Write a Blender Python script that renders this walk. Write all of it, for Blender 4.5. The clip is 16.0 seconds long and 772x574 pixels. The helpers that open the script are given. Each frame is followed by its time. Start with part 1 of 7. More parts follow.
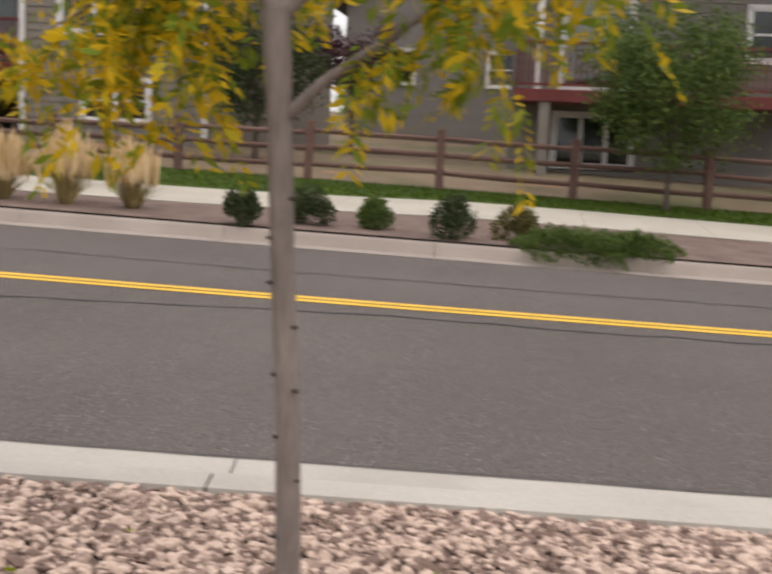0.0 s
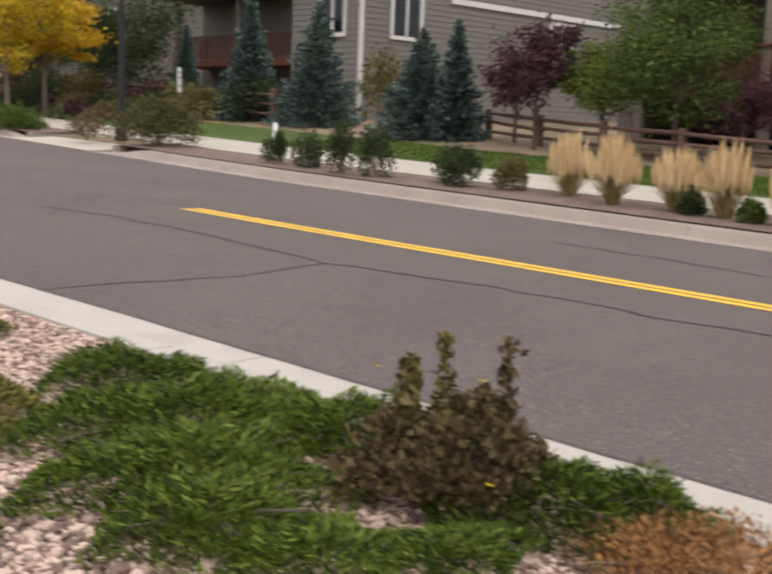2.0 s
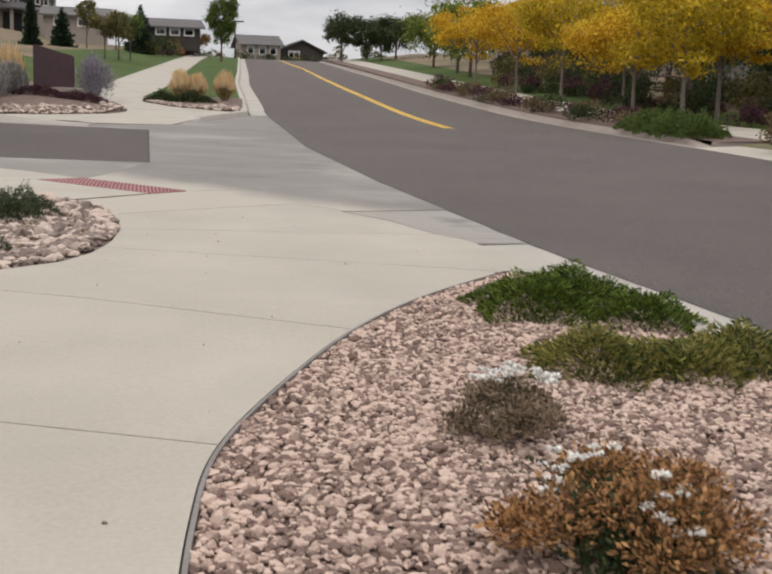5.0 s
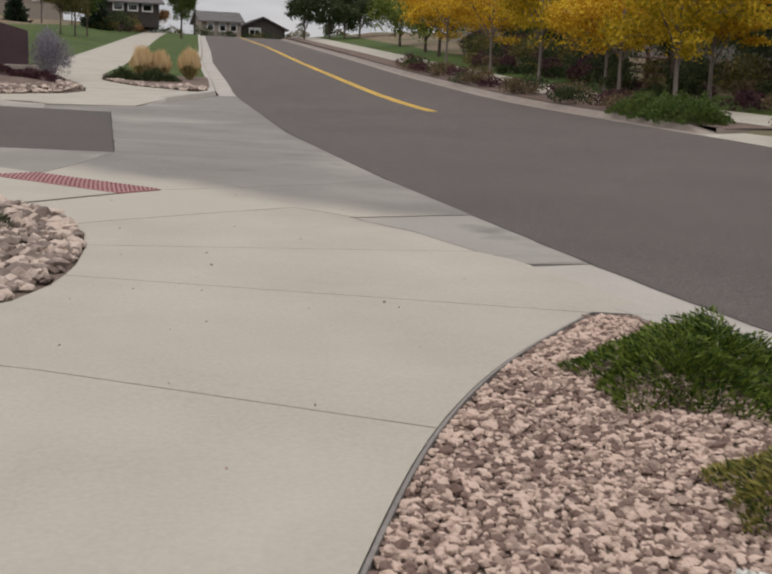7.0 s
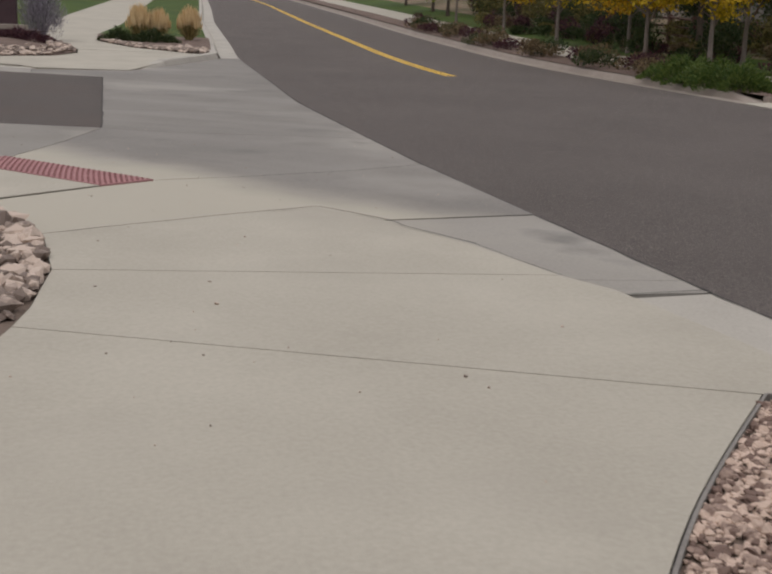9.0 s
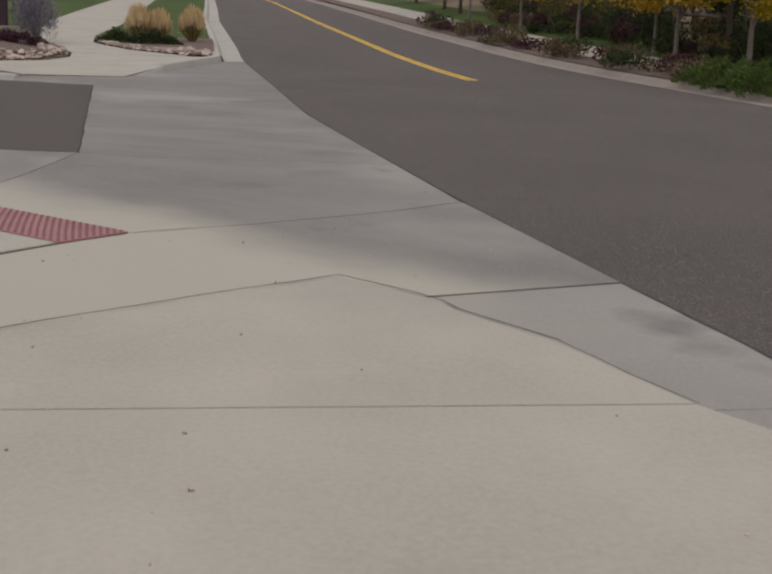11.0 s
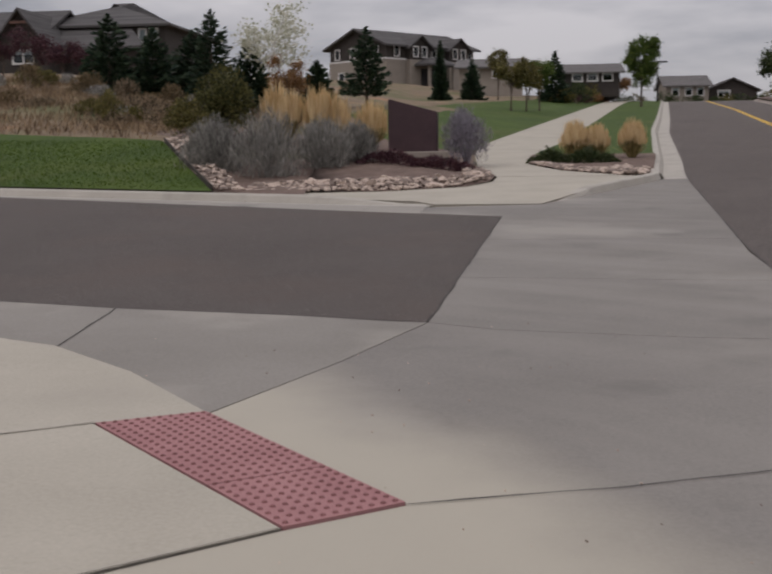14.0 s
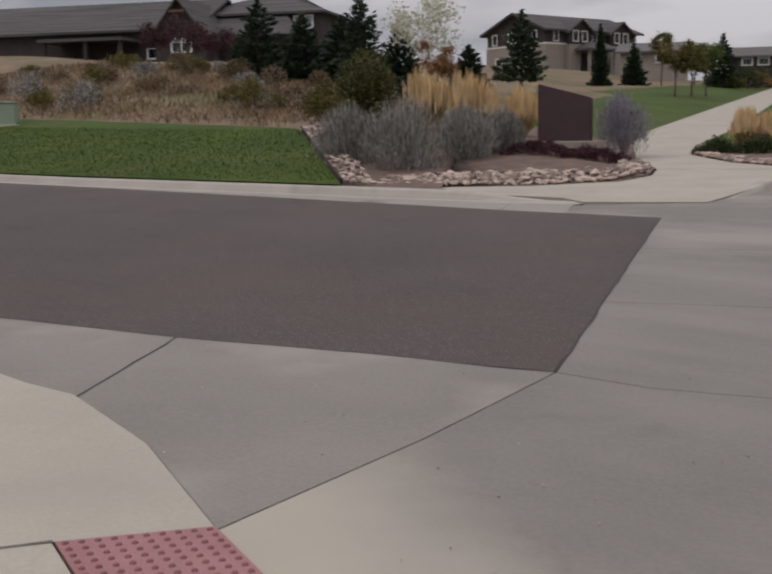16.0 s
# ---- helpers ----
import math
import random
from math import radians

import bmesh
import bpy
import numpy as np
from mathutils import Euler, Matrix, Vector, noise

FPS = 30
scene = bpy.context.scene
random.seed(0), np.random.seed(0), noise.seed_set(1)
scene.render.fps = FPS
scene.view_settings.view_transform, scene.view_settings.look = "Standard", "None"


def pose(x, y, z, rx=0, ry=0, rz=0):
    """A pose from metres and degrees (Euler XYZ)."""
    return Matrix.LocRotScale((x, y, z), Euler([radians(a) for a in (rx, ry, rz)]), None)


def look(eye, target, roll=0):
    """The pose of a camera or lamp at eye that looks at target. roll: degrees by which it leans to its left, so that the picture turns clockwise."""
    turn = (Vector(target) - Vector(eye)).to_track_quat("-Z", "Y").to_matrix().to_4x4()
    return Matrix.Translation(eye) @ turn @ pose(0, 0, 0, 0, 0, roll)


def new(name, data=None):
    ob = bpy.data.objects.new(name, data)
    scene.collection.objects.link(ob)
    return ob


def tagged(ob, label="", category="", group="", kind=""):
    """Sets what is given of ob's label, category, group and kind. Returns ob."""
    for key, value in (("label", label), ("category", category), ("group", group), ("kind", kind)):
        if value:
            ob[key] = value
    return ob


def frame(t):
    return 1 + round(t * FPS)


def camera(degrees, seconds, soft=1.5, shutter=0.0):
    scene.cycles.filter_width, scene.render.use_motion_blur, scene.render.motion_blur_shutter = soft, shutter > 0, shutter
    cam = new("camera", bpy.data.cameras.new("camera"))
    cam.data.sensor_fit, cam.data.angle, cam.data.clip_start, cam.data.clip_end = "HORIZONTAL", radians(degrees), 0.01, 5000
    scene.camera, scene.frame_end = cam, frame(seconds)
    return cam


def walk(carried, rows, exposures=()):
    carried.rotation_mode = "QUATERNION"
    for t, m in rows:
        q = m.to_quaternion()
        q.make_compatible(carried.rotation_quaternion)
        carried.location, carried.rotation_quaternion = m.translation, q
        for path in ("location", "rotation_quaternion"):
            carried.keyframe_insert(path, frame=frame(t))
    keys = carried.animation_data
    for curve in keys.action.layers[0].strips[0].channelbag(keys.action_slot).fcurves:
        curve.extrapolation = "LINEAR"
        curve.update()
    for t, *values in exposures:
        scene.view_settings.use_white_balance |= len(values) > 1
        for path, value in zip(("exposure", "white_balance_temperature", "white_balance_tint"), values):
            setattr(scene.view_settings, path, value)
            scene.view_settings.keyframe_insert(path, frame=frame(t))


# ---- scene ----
cam = camera(37.44, 16.0, soft=2.3, shutter=0.3)
PATH = [
    (0, (0.784, -8.441, 1.042), (4.726, -7.991, 0.531), 2.45),
    (0.5, (0.939, -8.240, 1.043), (4.748, -7.113, 0.585), 2.30),
    (0.7, (0.938, -8.199, 1.045), (4.676, -6.852, 0.590), 1.90),
    (1, (0.918, -8.117, 1.071), (4.479, -6.360, 0.591), 1.97),
    (1.5, (0.981, -7.858, 1.141), (4.217, -5.566, 0.613), 1.94),
    (1.8, (0.970, -7.697, 1.133), (3.930, -5.063, 0.590), 2.05),
    (2, (0.969, -7.567, 1.154), (3.761, -4.756, 0.604), 2.20),
    (2.2, (0.983, -7.447, 1.167), (3.588, -4.462, 0.606), 1.75),
    (2.5, (1.036, -7.251, 1.152), (3.397, -4.072, 0.586), 1.60),
    (3, (1.072, -6.908, 1.186), (3.003, -3.452, 0.614), 1.73),
    (3.5, (1.008, -6.558, 1.217), (2.623, -2.945, 0.638), 1.79),
    (4, (0.956, -6.120, 1.194), (2.242, -2.378, 0.612), 1.70),
    (4.5, (0.927, -5.677, 1.221), (2.009, -1.871, 0.623), 1.80),
    (5, (0.750, -5.218, 1.268), (1.718, -1.386, 0.650), 1.70),
    (7.5, (0.720, -2.719, 1.324), (1.842, 1.053, 0.614), 2.20),
    (8, (0.807, -2.213, 1.340), (1.917, 1.557, 0.596), 2.10),
    (10.5, (1.185, 0.212, 1.447), (2.271, 3.958, 0.561), 2.50),
    (11, (1.326, 0.749, 1.485), (2.398, 4.512, 0.655), 2.09),
    (11.5, (1.437, 1.184, 1.566), (2.409, 4.996, 0.842), 1.45),
    (12, (1.653, 1.704, 1.624), (2.389, 5.591, 1.036), 0.76),
    (12.5, (1.798, 2.203, 1.626), (2.252, 6.147, 1.140), -0.11),
    (13, (2.002, 2.687, 1.635), (2.134, 6.660, 1.188), -0.66),
    (13.5, (2.088, 3.210, 1.617), (1.920, 7.181, 1.167), -0.62),
    (14, (2.163, 3.740, 1.634), (1.671, 7.681, 1.162), -0.77),
    (14.5, (2.225, 4.249, 1.663), (1.483, 8.150, 1.184), -1.06),
    (15, (2.173, 4.755, 1.669), (1.331, 8.635, 1.179), -1.01),
    (15.5, (2.186, 5.225, 1.652), (1.348, 9.103, 1.143), -1.02),
    (16, (2.150, 5.676, 1.688), (1.124, 9.508, 1.178), -0.73),
]
EXPOSURES = [(0, -0.35, 6750, 15), (1.5, -0.25, 6700, 15), (3.5, -0.42, 6650, 14), (5, -0.66, 6600, 13), (7.7, -1.0, 6600, 13), (10.5, -1.26, 6520, 14), (12.5, -1.31, 6480, 16), (16, -1.23, 6520, 17)]
walk(cam, [(t, look(eye, target, roll)) for t, eye, target, roll in PATH], EXPOSURES)

# ---- sky and sun: a bright overcast ----
world = bpy.data.worlds.new("overcast")
scene.world = world
world.use_nodes = True
wn, wl = world.node_tree.nodes, world.node_tree.links
wn.clear()
w_out = wn.new("ShaderNodeOutputWorld")
w_bg = wn.new("ShaderNodeBackground")
w_co = wn.new("ShaderNodeTexCoord")
w_sep = wn.new("ShaderNodeSeparateXYZ")
wl.new(w_co.outputs["Generated"], w_sep.inputs[0])
w_up = wn.new("ShaderNodeMath"); w_up.operation = "MAXIMUM"; w_up.inputs[1].default_value = 0.0
wl.new(w_sep.outputs["Z"], w_up.inputs[0])
w_gain = wn.new("ShaderNodeMath"); w_gain.operation = "MULTIPLY_ADD"
w_gain.inputs[1].default_value = 1.6; w_gain.inputs[2].default_value = 0.88
wl.new(w_up.outputs[0], w_gain.inputs[0])
w_map = wn.new("ShaderNodeMapping"); w_map.inputs["Scale"].default_value = (2.2, 2.2, 9.0)
wl.new(w_co.outputs["Generated"], w_map.inputs[0])
w_noise = wn.new("ShaderNodeTexNoise"); w_noise.inputs["Scale"].default_value = 1.6
w_noise.inputs["Detail"].default_value = 6.0; w_noise.inputs["Roughness"].default_value = 0.52
wl.new(w_map.outputs[0], w_noise.inputs["Vector"])
w_ramp = wn.new("ShaderNodeValToRGB")
w_ramp.color_ramp.elements[0].position, w_ramp.color_ramp.elements[0].color = 0.36, (0.56, 0.595, 0.65, 1)
w_ramp.color_ramp.elements[1].position, w_ramp.color_ramp.elements[1].color = 0.60, (1.20, 1.20, 1.21, 1)
wl.new(w_noise.outputs["Fac"], w_ramp.inputs[0])
w_mul = wn.new("ShaderNodeVectorMath"); w_mul.operation = "SCALE"
wl.new(w_ramp.outputs[0], w_mul.inputs[0]); wl.new(w_gain.outputs[0], w_mul.inputs["Scale"])
w_sky = wn.new("ShaderNodeTexSky"); w_sky.sky_type = "NISHITA"; w_sky.sun_disc = False
w_sky.sun_elevation, w_sky.sun_rotation = radians(48), radians(215)
w_dim = wn.new("ShaderNodeVectorMath"); w_dim.operation = "SCALE"; w_dim.inputs["Scale"].default_value = 0.012
wl.new(w_sky.outputs[0], w_dim.inputs[0])
w_add = wn.new("ShaderNodeVectorMath"); w_add.operation = "ADD"
wl.new(w_mul.outputs[0], w_add.inputs[0]); wl.new(w_dim.outputs[0], w_add.inputs[1])
wl.new(w_add.outputs[0], w_bg.inputs["Color"])
wl.new(w_bg.outputs[0], w_out.inputs[0])
sun_data = bpy.data.lights.new("sun", "SUN")
sun_data.energy, sun_data.angle, sun_data.color = 1.0, radians(25), (1.0, 0.95, 0.88)
sun = new("sun", sun_data)
sun.matrix_world = look((-30, -40, 60), (0, 0, 0))


# ---- materials ----
def material(name, a, b, scale=6.0, fine=60.0, rough=0.85, bump=0.3, bump_scale=None, metal=0.0, spots=None, island=0.0,
             objrand=0.0, stretch=(1, 1, 1), big=None, spec=0.3, grade=None, coarse=0.55, arcs=None):
    """Two colours mixed by coarse and fine noise, with relief. spots: (colour, scale, threshold, softness)."""
    m = bpy.data.materials.new(name)
    m.use_nodes = True
    n, l = m.node_tree.nodes, m.node_tree.links
    p = n["Principled BSDF"]
    geo = n.new("ShaderNodeNewGeometry")
    mp = n.new("ShaderNodeMapping")
    mp.inputs["Scale"].default_value = stretch
    l.new(geo.outputs["Position"], mp.inputs[0])
    n1 = n.new("ShaderNodeTexNoise"); n1.inputs["Scale"].default_value = scale; n1.inputs["Detail"].default_value = 4
    n2 = n.new("ShaderNodeTexNoise"); n2.inputs["Scale"].default_value = fine; n2.inputs["Detail"].default_value = 3
    l.new(mp.outputs[0], n1.inputs["Vector"]); l.new(mp.outputs[0], n2.inputs["Vector"])
    mix = n.new("ShaderNodeMath"); mix.operation = "MULTIPLY_ADD"; mix.inputs[1].default_value = 1.0 - coarse
    l.new(n2.outputs["Fac"], mix.inputs[0])
    half = n.new("ShaderNodeMath"); half.operation = "MULTIPLY"; half.inputs[1].default_value = coarse
    l.new(n1.outputs["Fac"], half.inputs[0]); l.new(half.outputs[0], mix.inputs[2])
    fac = mix.outputs[0]
    if island or objrand:
        src = geo.outputs["Random Per Island"]
        if objrand:
            src = n.new("ShaderNodeObjectInfo").outputs["Random"]
        k = island or objrand
        sh = n.new("ShaderNodeMath"); sh.operation = "MULTIPLY_ADD"; sh.inputs[1].default_value = k; sh.inputs[2].default_value = -k / 2
        l.new(src, sh.inputs[0])
        ad = n.new("ShaderNodeMath"); ad.operation = "ADD"
        l.new(fac, ad.inputs[0]); l.new(sh.outputs[0], ad.inputs[1])
        fac = ad.outputs[0]
    ramp = n.new("ShaderNodeValToRGB")
    ramp.color_ramp.elements[0].position, ramp.color_ramp.elements[0].color = 0.3, (*a, 1)
    ramp.color_ramp.elements[1].position, ramp.color_ramp.elements[1].color = 0.7, (*b, 1)
    l.new(fac, ramp.inputs[0])
    colour = ramp.outputs[0]
    for sp in ([big] if big else []) + (spots or []):
        col, sc, thr, soft = sp
        ns = n.new("ShaderNodeTexNoise"); ns.inputs["Scale"].default_value = sc; ns.inputs["Detail"].default_value = 5
        l.new(mp.outputs[0], ns.inputs["Vector"])
        r2 = n.new("ShaderNodeMapRange")
        r2.inputs["From Min"].default_value, r2.inputs["From Max"].default_value = thr, thr + soft
        l.new(ns.outputs["Fac"], r2.inputs["Value"])
        mx = n.new("ShaderNodeMix"); mx.data_type = "RGBA"
        l.new(r2.outputs[0], mx.inputs["Factor"]); l.new(colour, mx.inputs["A"]); mx.inputs["B"].default_value = (*col, 1)
        colour = mx.outputs["Result"]
    if arcs:
        col, (cx_, cy_) = arcs
        sb = n.new("ShaderNodeVectorMath"); sb.operation = "SUBTRACT"; sb.inputs[1].default_value = (cx_, cy_, 0)
        l.new(geo.outputs["Position"], sb.inputs[0])
        sx = n.new("ShaderNodeSeparateXYZ"); l.new(sb.outputs[0], sx.inputs[0])
        at = n.new("ShaderNodeMath"); at.operation = "ARCTAN2"
        l.new(sx.outputs["Y"], at.inputs[0]); l.new(sx.outputs["X"], at.inputs[1])
        fl = n.new("ShaderNodeCombineXYZ"); l.new(sx.outputs["X"], fl.inputs["X"]); l.new(sx.outputs["Y"], fl.inputs["Y"])
        le = n.new("ShaderNodeVectorMath"); le.operation = "LENGTH"; l.new(fl.outputs[0], le.inputs[0])
        cb = n.new("ShaderNodeCombineXYZ"); l.new(le.outputs["Value"], cb.inputs["X"]); l.new(at.outputs[0], cb.inputs["Y"])
        na = n.new("ShaderNodeTexNoise"); na.inputs["Scale"].default_value = 1.1; na.inputs["Detail"].default_value = 3; na.inputs["Roughness"].default_value = 0.62
        l.new(cb.outputs[0], na.inputs["Vector"])
        ra = n.new("ShaderNodeMapRange"); ra.inputs["From Min"].default_value, ra.inputs["From Max"].default_value = 0.47, 0.68
        ra.inputs["To Max"].default_value = 0.24
        l.new(na.outputs["Fac"], ra.inputs["Value"])
        ma = n.new("ShaderNodeMix"); ma.data_type = "RGBA"
        l.new(ra.outputs[0], ma.inputs["Factor"]); l.new(colour, ma.inputs["A"]); ma.inputs["B"].default_value = (*col, 1)
        colour = ma.outputs["Result"]
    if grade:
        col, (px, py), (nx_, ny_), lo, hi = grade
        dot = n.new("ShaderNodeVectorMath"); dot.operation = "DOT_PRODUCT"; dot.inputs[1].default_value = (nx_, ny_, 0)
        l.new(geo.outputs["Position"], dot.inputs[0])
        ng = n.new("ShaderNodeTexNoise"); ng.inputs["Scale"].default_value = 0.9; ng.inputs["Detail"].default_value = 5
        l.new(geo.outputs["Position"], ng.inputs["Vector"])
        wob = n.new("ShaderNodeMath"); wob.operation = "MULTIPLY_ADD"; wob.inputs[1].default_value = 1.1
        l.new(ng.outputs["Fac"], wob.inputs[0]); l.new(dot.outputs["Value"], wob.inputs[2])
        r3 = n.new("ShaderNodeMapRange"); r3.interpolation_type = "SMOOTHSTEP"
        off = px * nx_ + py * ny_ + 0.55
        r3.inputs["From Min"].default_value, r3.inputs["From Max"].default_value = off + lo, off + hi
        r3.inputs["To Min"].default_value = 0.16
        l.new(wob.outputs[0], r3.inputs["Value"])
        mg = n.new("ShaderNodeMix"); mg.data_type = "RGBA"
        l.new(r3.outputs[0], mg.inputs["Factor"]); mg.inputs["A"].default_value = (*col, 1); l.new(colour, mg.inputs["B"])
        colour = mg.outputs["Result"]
    l.new(colour, p.inputs["Base Color"])
    p.inputs["Roughness"].default_value, p.inputs["Metallic"].default_value = rough, metal
    p.inputs["Specular IOR Level"].default_value = spec
    if bump:
        nb = n2
        if bump_scale:
            nb = n.new("ShaderNodeTexNoise"); nb.inputs["Scale"].default_value = bump_scale; nb.inputs["Detail"].default_value = 4
            l.new(mp.outputs[0], nb.inputs["Vector"])
        bp = n.new("ShaderNodeBump"); bp.inputs["Strength"].default_value = bump; bp.inputs["Distance"].default_value = 0.02
        l.new(nb.outputs["Fac"], bp.inputs["Height"]); l.new(bp.outputs[0], p.inputs["Normal"])
    return m


def leafy(name, a, b, through_light=0.25, rough=0.6):
    """Leaves: a colour of its own for each leaf, and some light let through."""
    m = material(name, a, b, 1.2, 9.0, rough, 0.0, island=0.8, spec=0.2)
    n, l = m.node_tree.nodes, m.node_tree.links
    p, out = n["Principled BSDF"], n["Material Output"]
    tr = n.new("ShaderNodeBsdfTranslucent")
    ms = n.new("ShaderNodeMixShader"); ms.inputs[0].default_value = through_light
    l.new(p.inputs["Base Color"].links[0].from_socket, tr.inputs["Color"])
    l.new(p.outputs[0], ms.inputs[1]); l.new(tr.outputs[0], ms.inputs[2]); l.new(ms.outputs[0], out.inputs[0])
    return m


M_ASPHALT = material("asphalt", (0.056, 0.0458, 0.0405), (0.175, 0.147, 0.132), 0.5, 95, 0.9, 0.8, 95, coarse=0.18, big=((0.108, 0.090, 0.081), 0.3, 0.55, 0.3),
                     spots=[((0.36, 0.315, 0.285), 75, 0.635, 0.03), ((0.035, 0.031, 0.03), 55, 0.63, 0.04)])
M_ASPHALT2 = material("side_street_asphalt", (0.050, 0.041, 0.036), (0.150, 0.125, 0.112), 0.5, 95, 0.9, 0.8, 95, coarse=0.22, big=((0.115, 0.090, 0.078), 0.45, 0.5, 0.2),
                      spots=[((0.27, 0.25, 0.238), 75, 0.62, 0.03), ((0.035, 0.032, 0.031), 55, 0.63, 0.04)])
M_CONC = material("pale_concrete", (0.362, 0.328, 0.268), (0.464, 0.424, 0.352), 1.1, 45, 0.85, 0.15, 160,
                  big=((0.345, 0.312, 0.26), 0.5, 0.55, 0.25), spots=[((0.18, 0.16, 0.14), 9, 0.78, 0.03)])
M_APRON = material("grey_concrete", (0.178, 0.162, 0.145), (0.255, 0.234, 0.21), 0.8, 45, 0.85, 0.15, 160,
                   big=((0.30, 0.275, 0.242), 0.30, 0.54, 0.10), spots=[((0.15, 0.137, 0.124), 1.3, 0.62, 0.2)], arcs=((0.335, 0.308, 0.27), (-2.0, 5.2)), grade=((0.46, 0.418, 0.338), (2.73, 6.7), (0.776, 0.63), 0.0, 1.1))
M_GUTTER = material("gutter_concrete", (0.262, 0.24, 0.21), (0.345, 0.318, 0.28), 0.8, 45, 0.85, 0.15, 160, big=((0.34, 0.31, 0.265), 0.5, 0.56, 0.12), spots=[((0.14, 0.13, 0.12), 0.8, 0.6, 0.15)])
M_GUTTERD = material("stained_gutter_concrete", (0.20, 0.183, 0.161), (0.285, 0.262, 0.232), 0.8, 45, 0.85, 0.15, 160, big=((0.33, 0.302, 0.262), 0.5, 0.57, 0.12), spots=[((0.15, 0.137, 0.124), 1.3, 0.62, 0.2)])
M_KERB = material("kerb_concrete", (0.36, 0.33, 0.285), (0.47, 0.435, 0.38), 1.5, 50, 0.85, 0.2, 150, big=((0.34, 0.31, 0.27), 1.1, 0.55, 0.2))
M_KERBR = material("far_kerb_concrete", (0.26, 0.215, 0.18), (0.35, 0.30, 0.255), 1.5, 50, 0.85, 0.2, 150, big=((0.27, 0.22, 0.19), 0.9, 0.5, 0.2))
M_JOINT = material("joint_filler", (0.035, 0.032, 0.028), (0.085, 0.078, 0.068), 8, 90, 0.95, 0.3)
M_YELLOW = material("yellow_road_paint", (0.60, 0.36, 0.035), (0.80, 0.50, 0.06), 3, 60, 0.7, 0.3, 130, spots=[((0.25, 0.19, 0.10), 30, 0.64, 0.08)])
M_SOIL = material("soil", (0.12, 0.085, 0.065), (0.20, 0.15, 0.12), 1.5, 40, 0.95, 0.5)
M_MULCH = material("bark_mulch", (0.10, 0.068, 0.055), (0.22, 0.155, 0.125), 2.5, 45, 0.95, 0.9, 40, spots=[((0.36, 0.31, 0.27), 22, 0.66, 0.05)])
M_LAWN = material("lawn", (0.022, 0.048, 0.003), (0.066, 0.104, 0.007), 0.5, 40, 0.9, 0.25, 70, big=((0.085, 0.095, 0.018), 0.22, 0.55, 0.25))
M_DRY = material("dry_meadow", (0.13, 0.092, 0.06), (0.27, 0.20, 0.13), 0.8, 26, 0.95, 0.9, 30, big=((0.12, 0.12, 0.055), 0.22, 0.5, 0.15),
                 spots=[((0.35, 0.19, 0.10), 0.5, 0.62, 0.1)])
M_ROCK = material("pink_gravel", (0.175, 0.115, 0.092), (0.57, 0.43, 0.345), 3.0, 60, 0.85, 0.25, island=0.9)
M_COBBLE = material("river_cobble", (0.19, 0.145, 0.12), (0.54, 0.43, 0.355), 3.0, 40, 0.8, 0.25, island=1.0)
M_MAT = material("red_tactile_plate", (0.29, 0.13, 0.13), (0.40, 0.205, 0.20), 4, 80, 0.75, 0.2)
M_BARK = material("smooth_grey_bark", (0.13, 0.108, 0.093), (0.25, 0.21, 0.185), 8, 60, 0.85, 0.4, stretch=(1, 1, 0.3))
M_BARKD = material("dark_bark", (0.06, 0.045, 0.035), (0.13, 0.10, 0.08), 8, 60, 0.9, 0.5, stretch=(1, 1, 0.3))
M_KNOT = material("bark_knot", (0.03, 0.024, 0.02), (0.07, 0.055, 0.045), 20, 90, 0.9, 0.3)
M_GOLDLEAF = leafy("golden_leaves", (0.44, 0.23, 0.010), (0.74, 0.52, 0.045), 0.4)
M_GOLDGREEN = leafy("yellow_green_crown_leaves", (0.28, 0.22, 0.012), (0.66, 0.46, 0.035), 0.4)
M_NEARLEAF = leafy("yellow_green_leaves", (0.62, 0.42, 0.012), (0.16, 0.22, 0.018), 0.4)
M_GREENLEAF = leafy("green_leaves", (0.045, 0.085, 0.018), (0.13, 0.17, 0.04))
M_LIMELEAF = leafy("light_green_leaves", (0.10, 0.14, 0.03), (0.22, 0.25, 0.05))
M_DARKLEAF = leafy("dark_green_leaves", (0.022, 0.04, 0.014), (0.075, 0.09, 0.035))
M_PLUM = leafy("plum_leaves", (0.045, 0.018, 0.028), (0.12, 0.055, 0.06))
M_SPRUCE = leafy("blue_spruce_needles", (0.045, 0.078, 0.068), (0.14, 0.185, 0.165), 0.1)
M_PINE = leafy("pine_needles", (0.014, 0.032, 0.018), (0.05, 0.075, 0.04), 0.1)
M_JUNIPER = leafy("juniper_sprays", (0.020, 0.044, 0.005), (0.15, 0.20, 0.028), 0.15)
M_JUNIPERY = leafy("yellowing_juniper_sprays", (0.034, 0.058, 0.010), (0.29, 0.25, 0.065), 0.15)
M_JUNIPERD = leafy("dark_juniper_sprays", (0.018, 0.034, 0.012), (0.085, 0.105, 0.05), 0.12)
M_RUST = leafy("rusty_shrub_leaves", (0.13, 0.065, 0.03), (0.38, 0.21, 0.09), 0.2)
M_BROWNSHRUB = leafy("brown_shrub_leaves", (0.09, 0.065, 0.035), (0.22, 0.16, 0.09), 0.2)
M_RUSTDRY = leafy("dry_rust_sprays", (0.14, 0.068, 0.030), (0.52, 0.285, 0.12), 0.25)
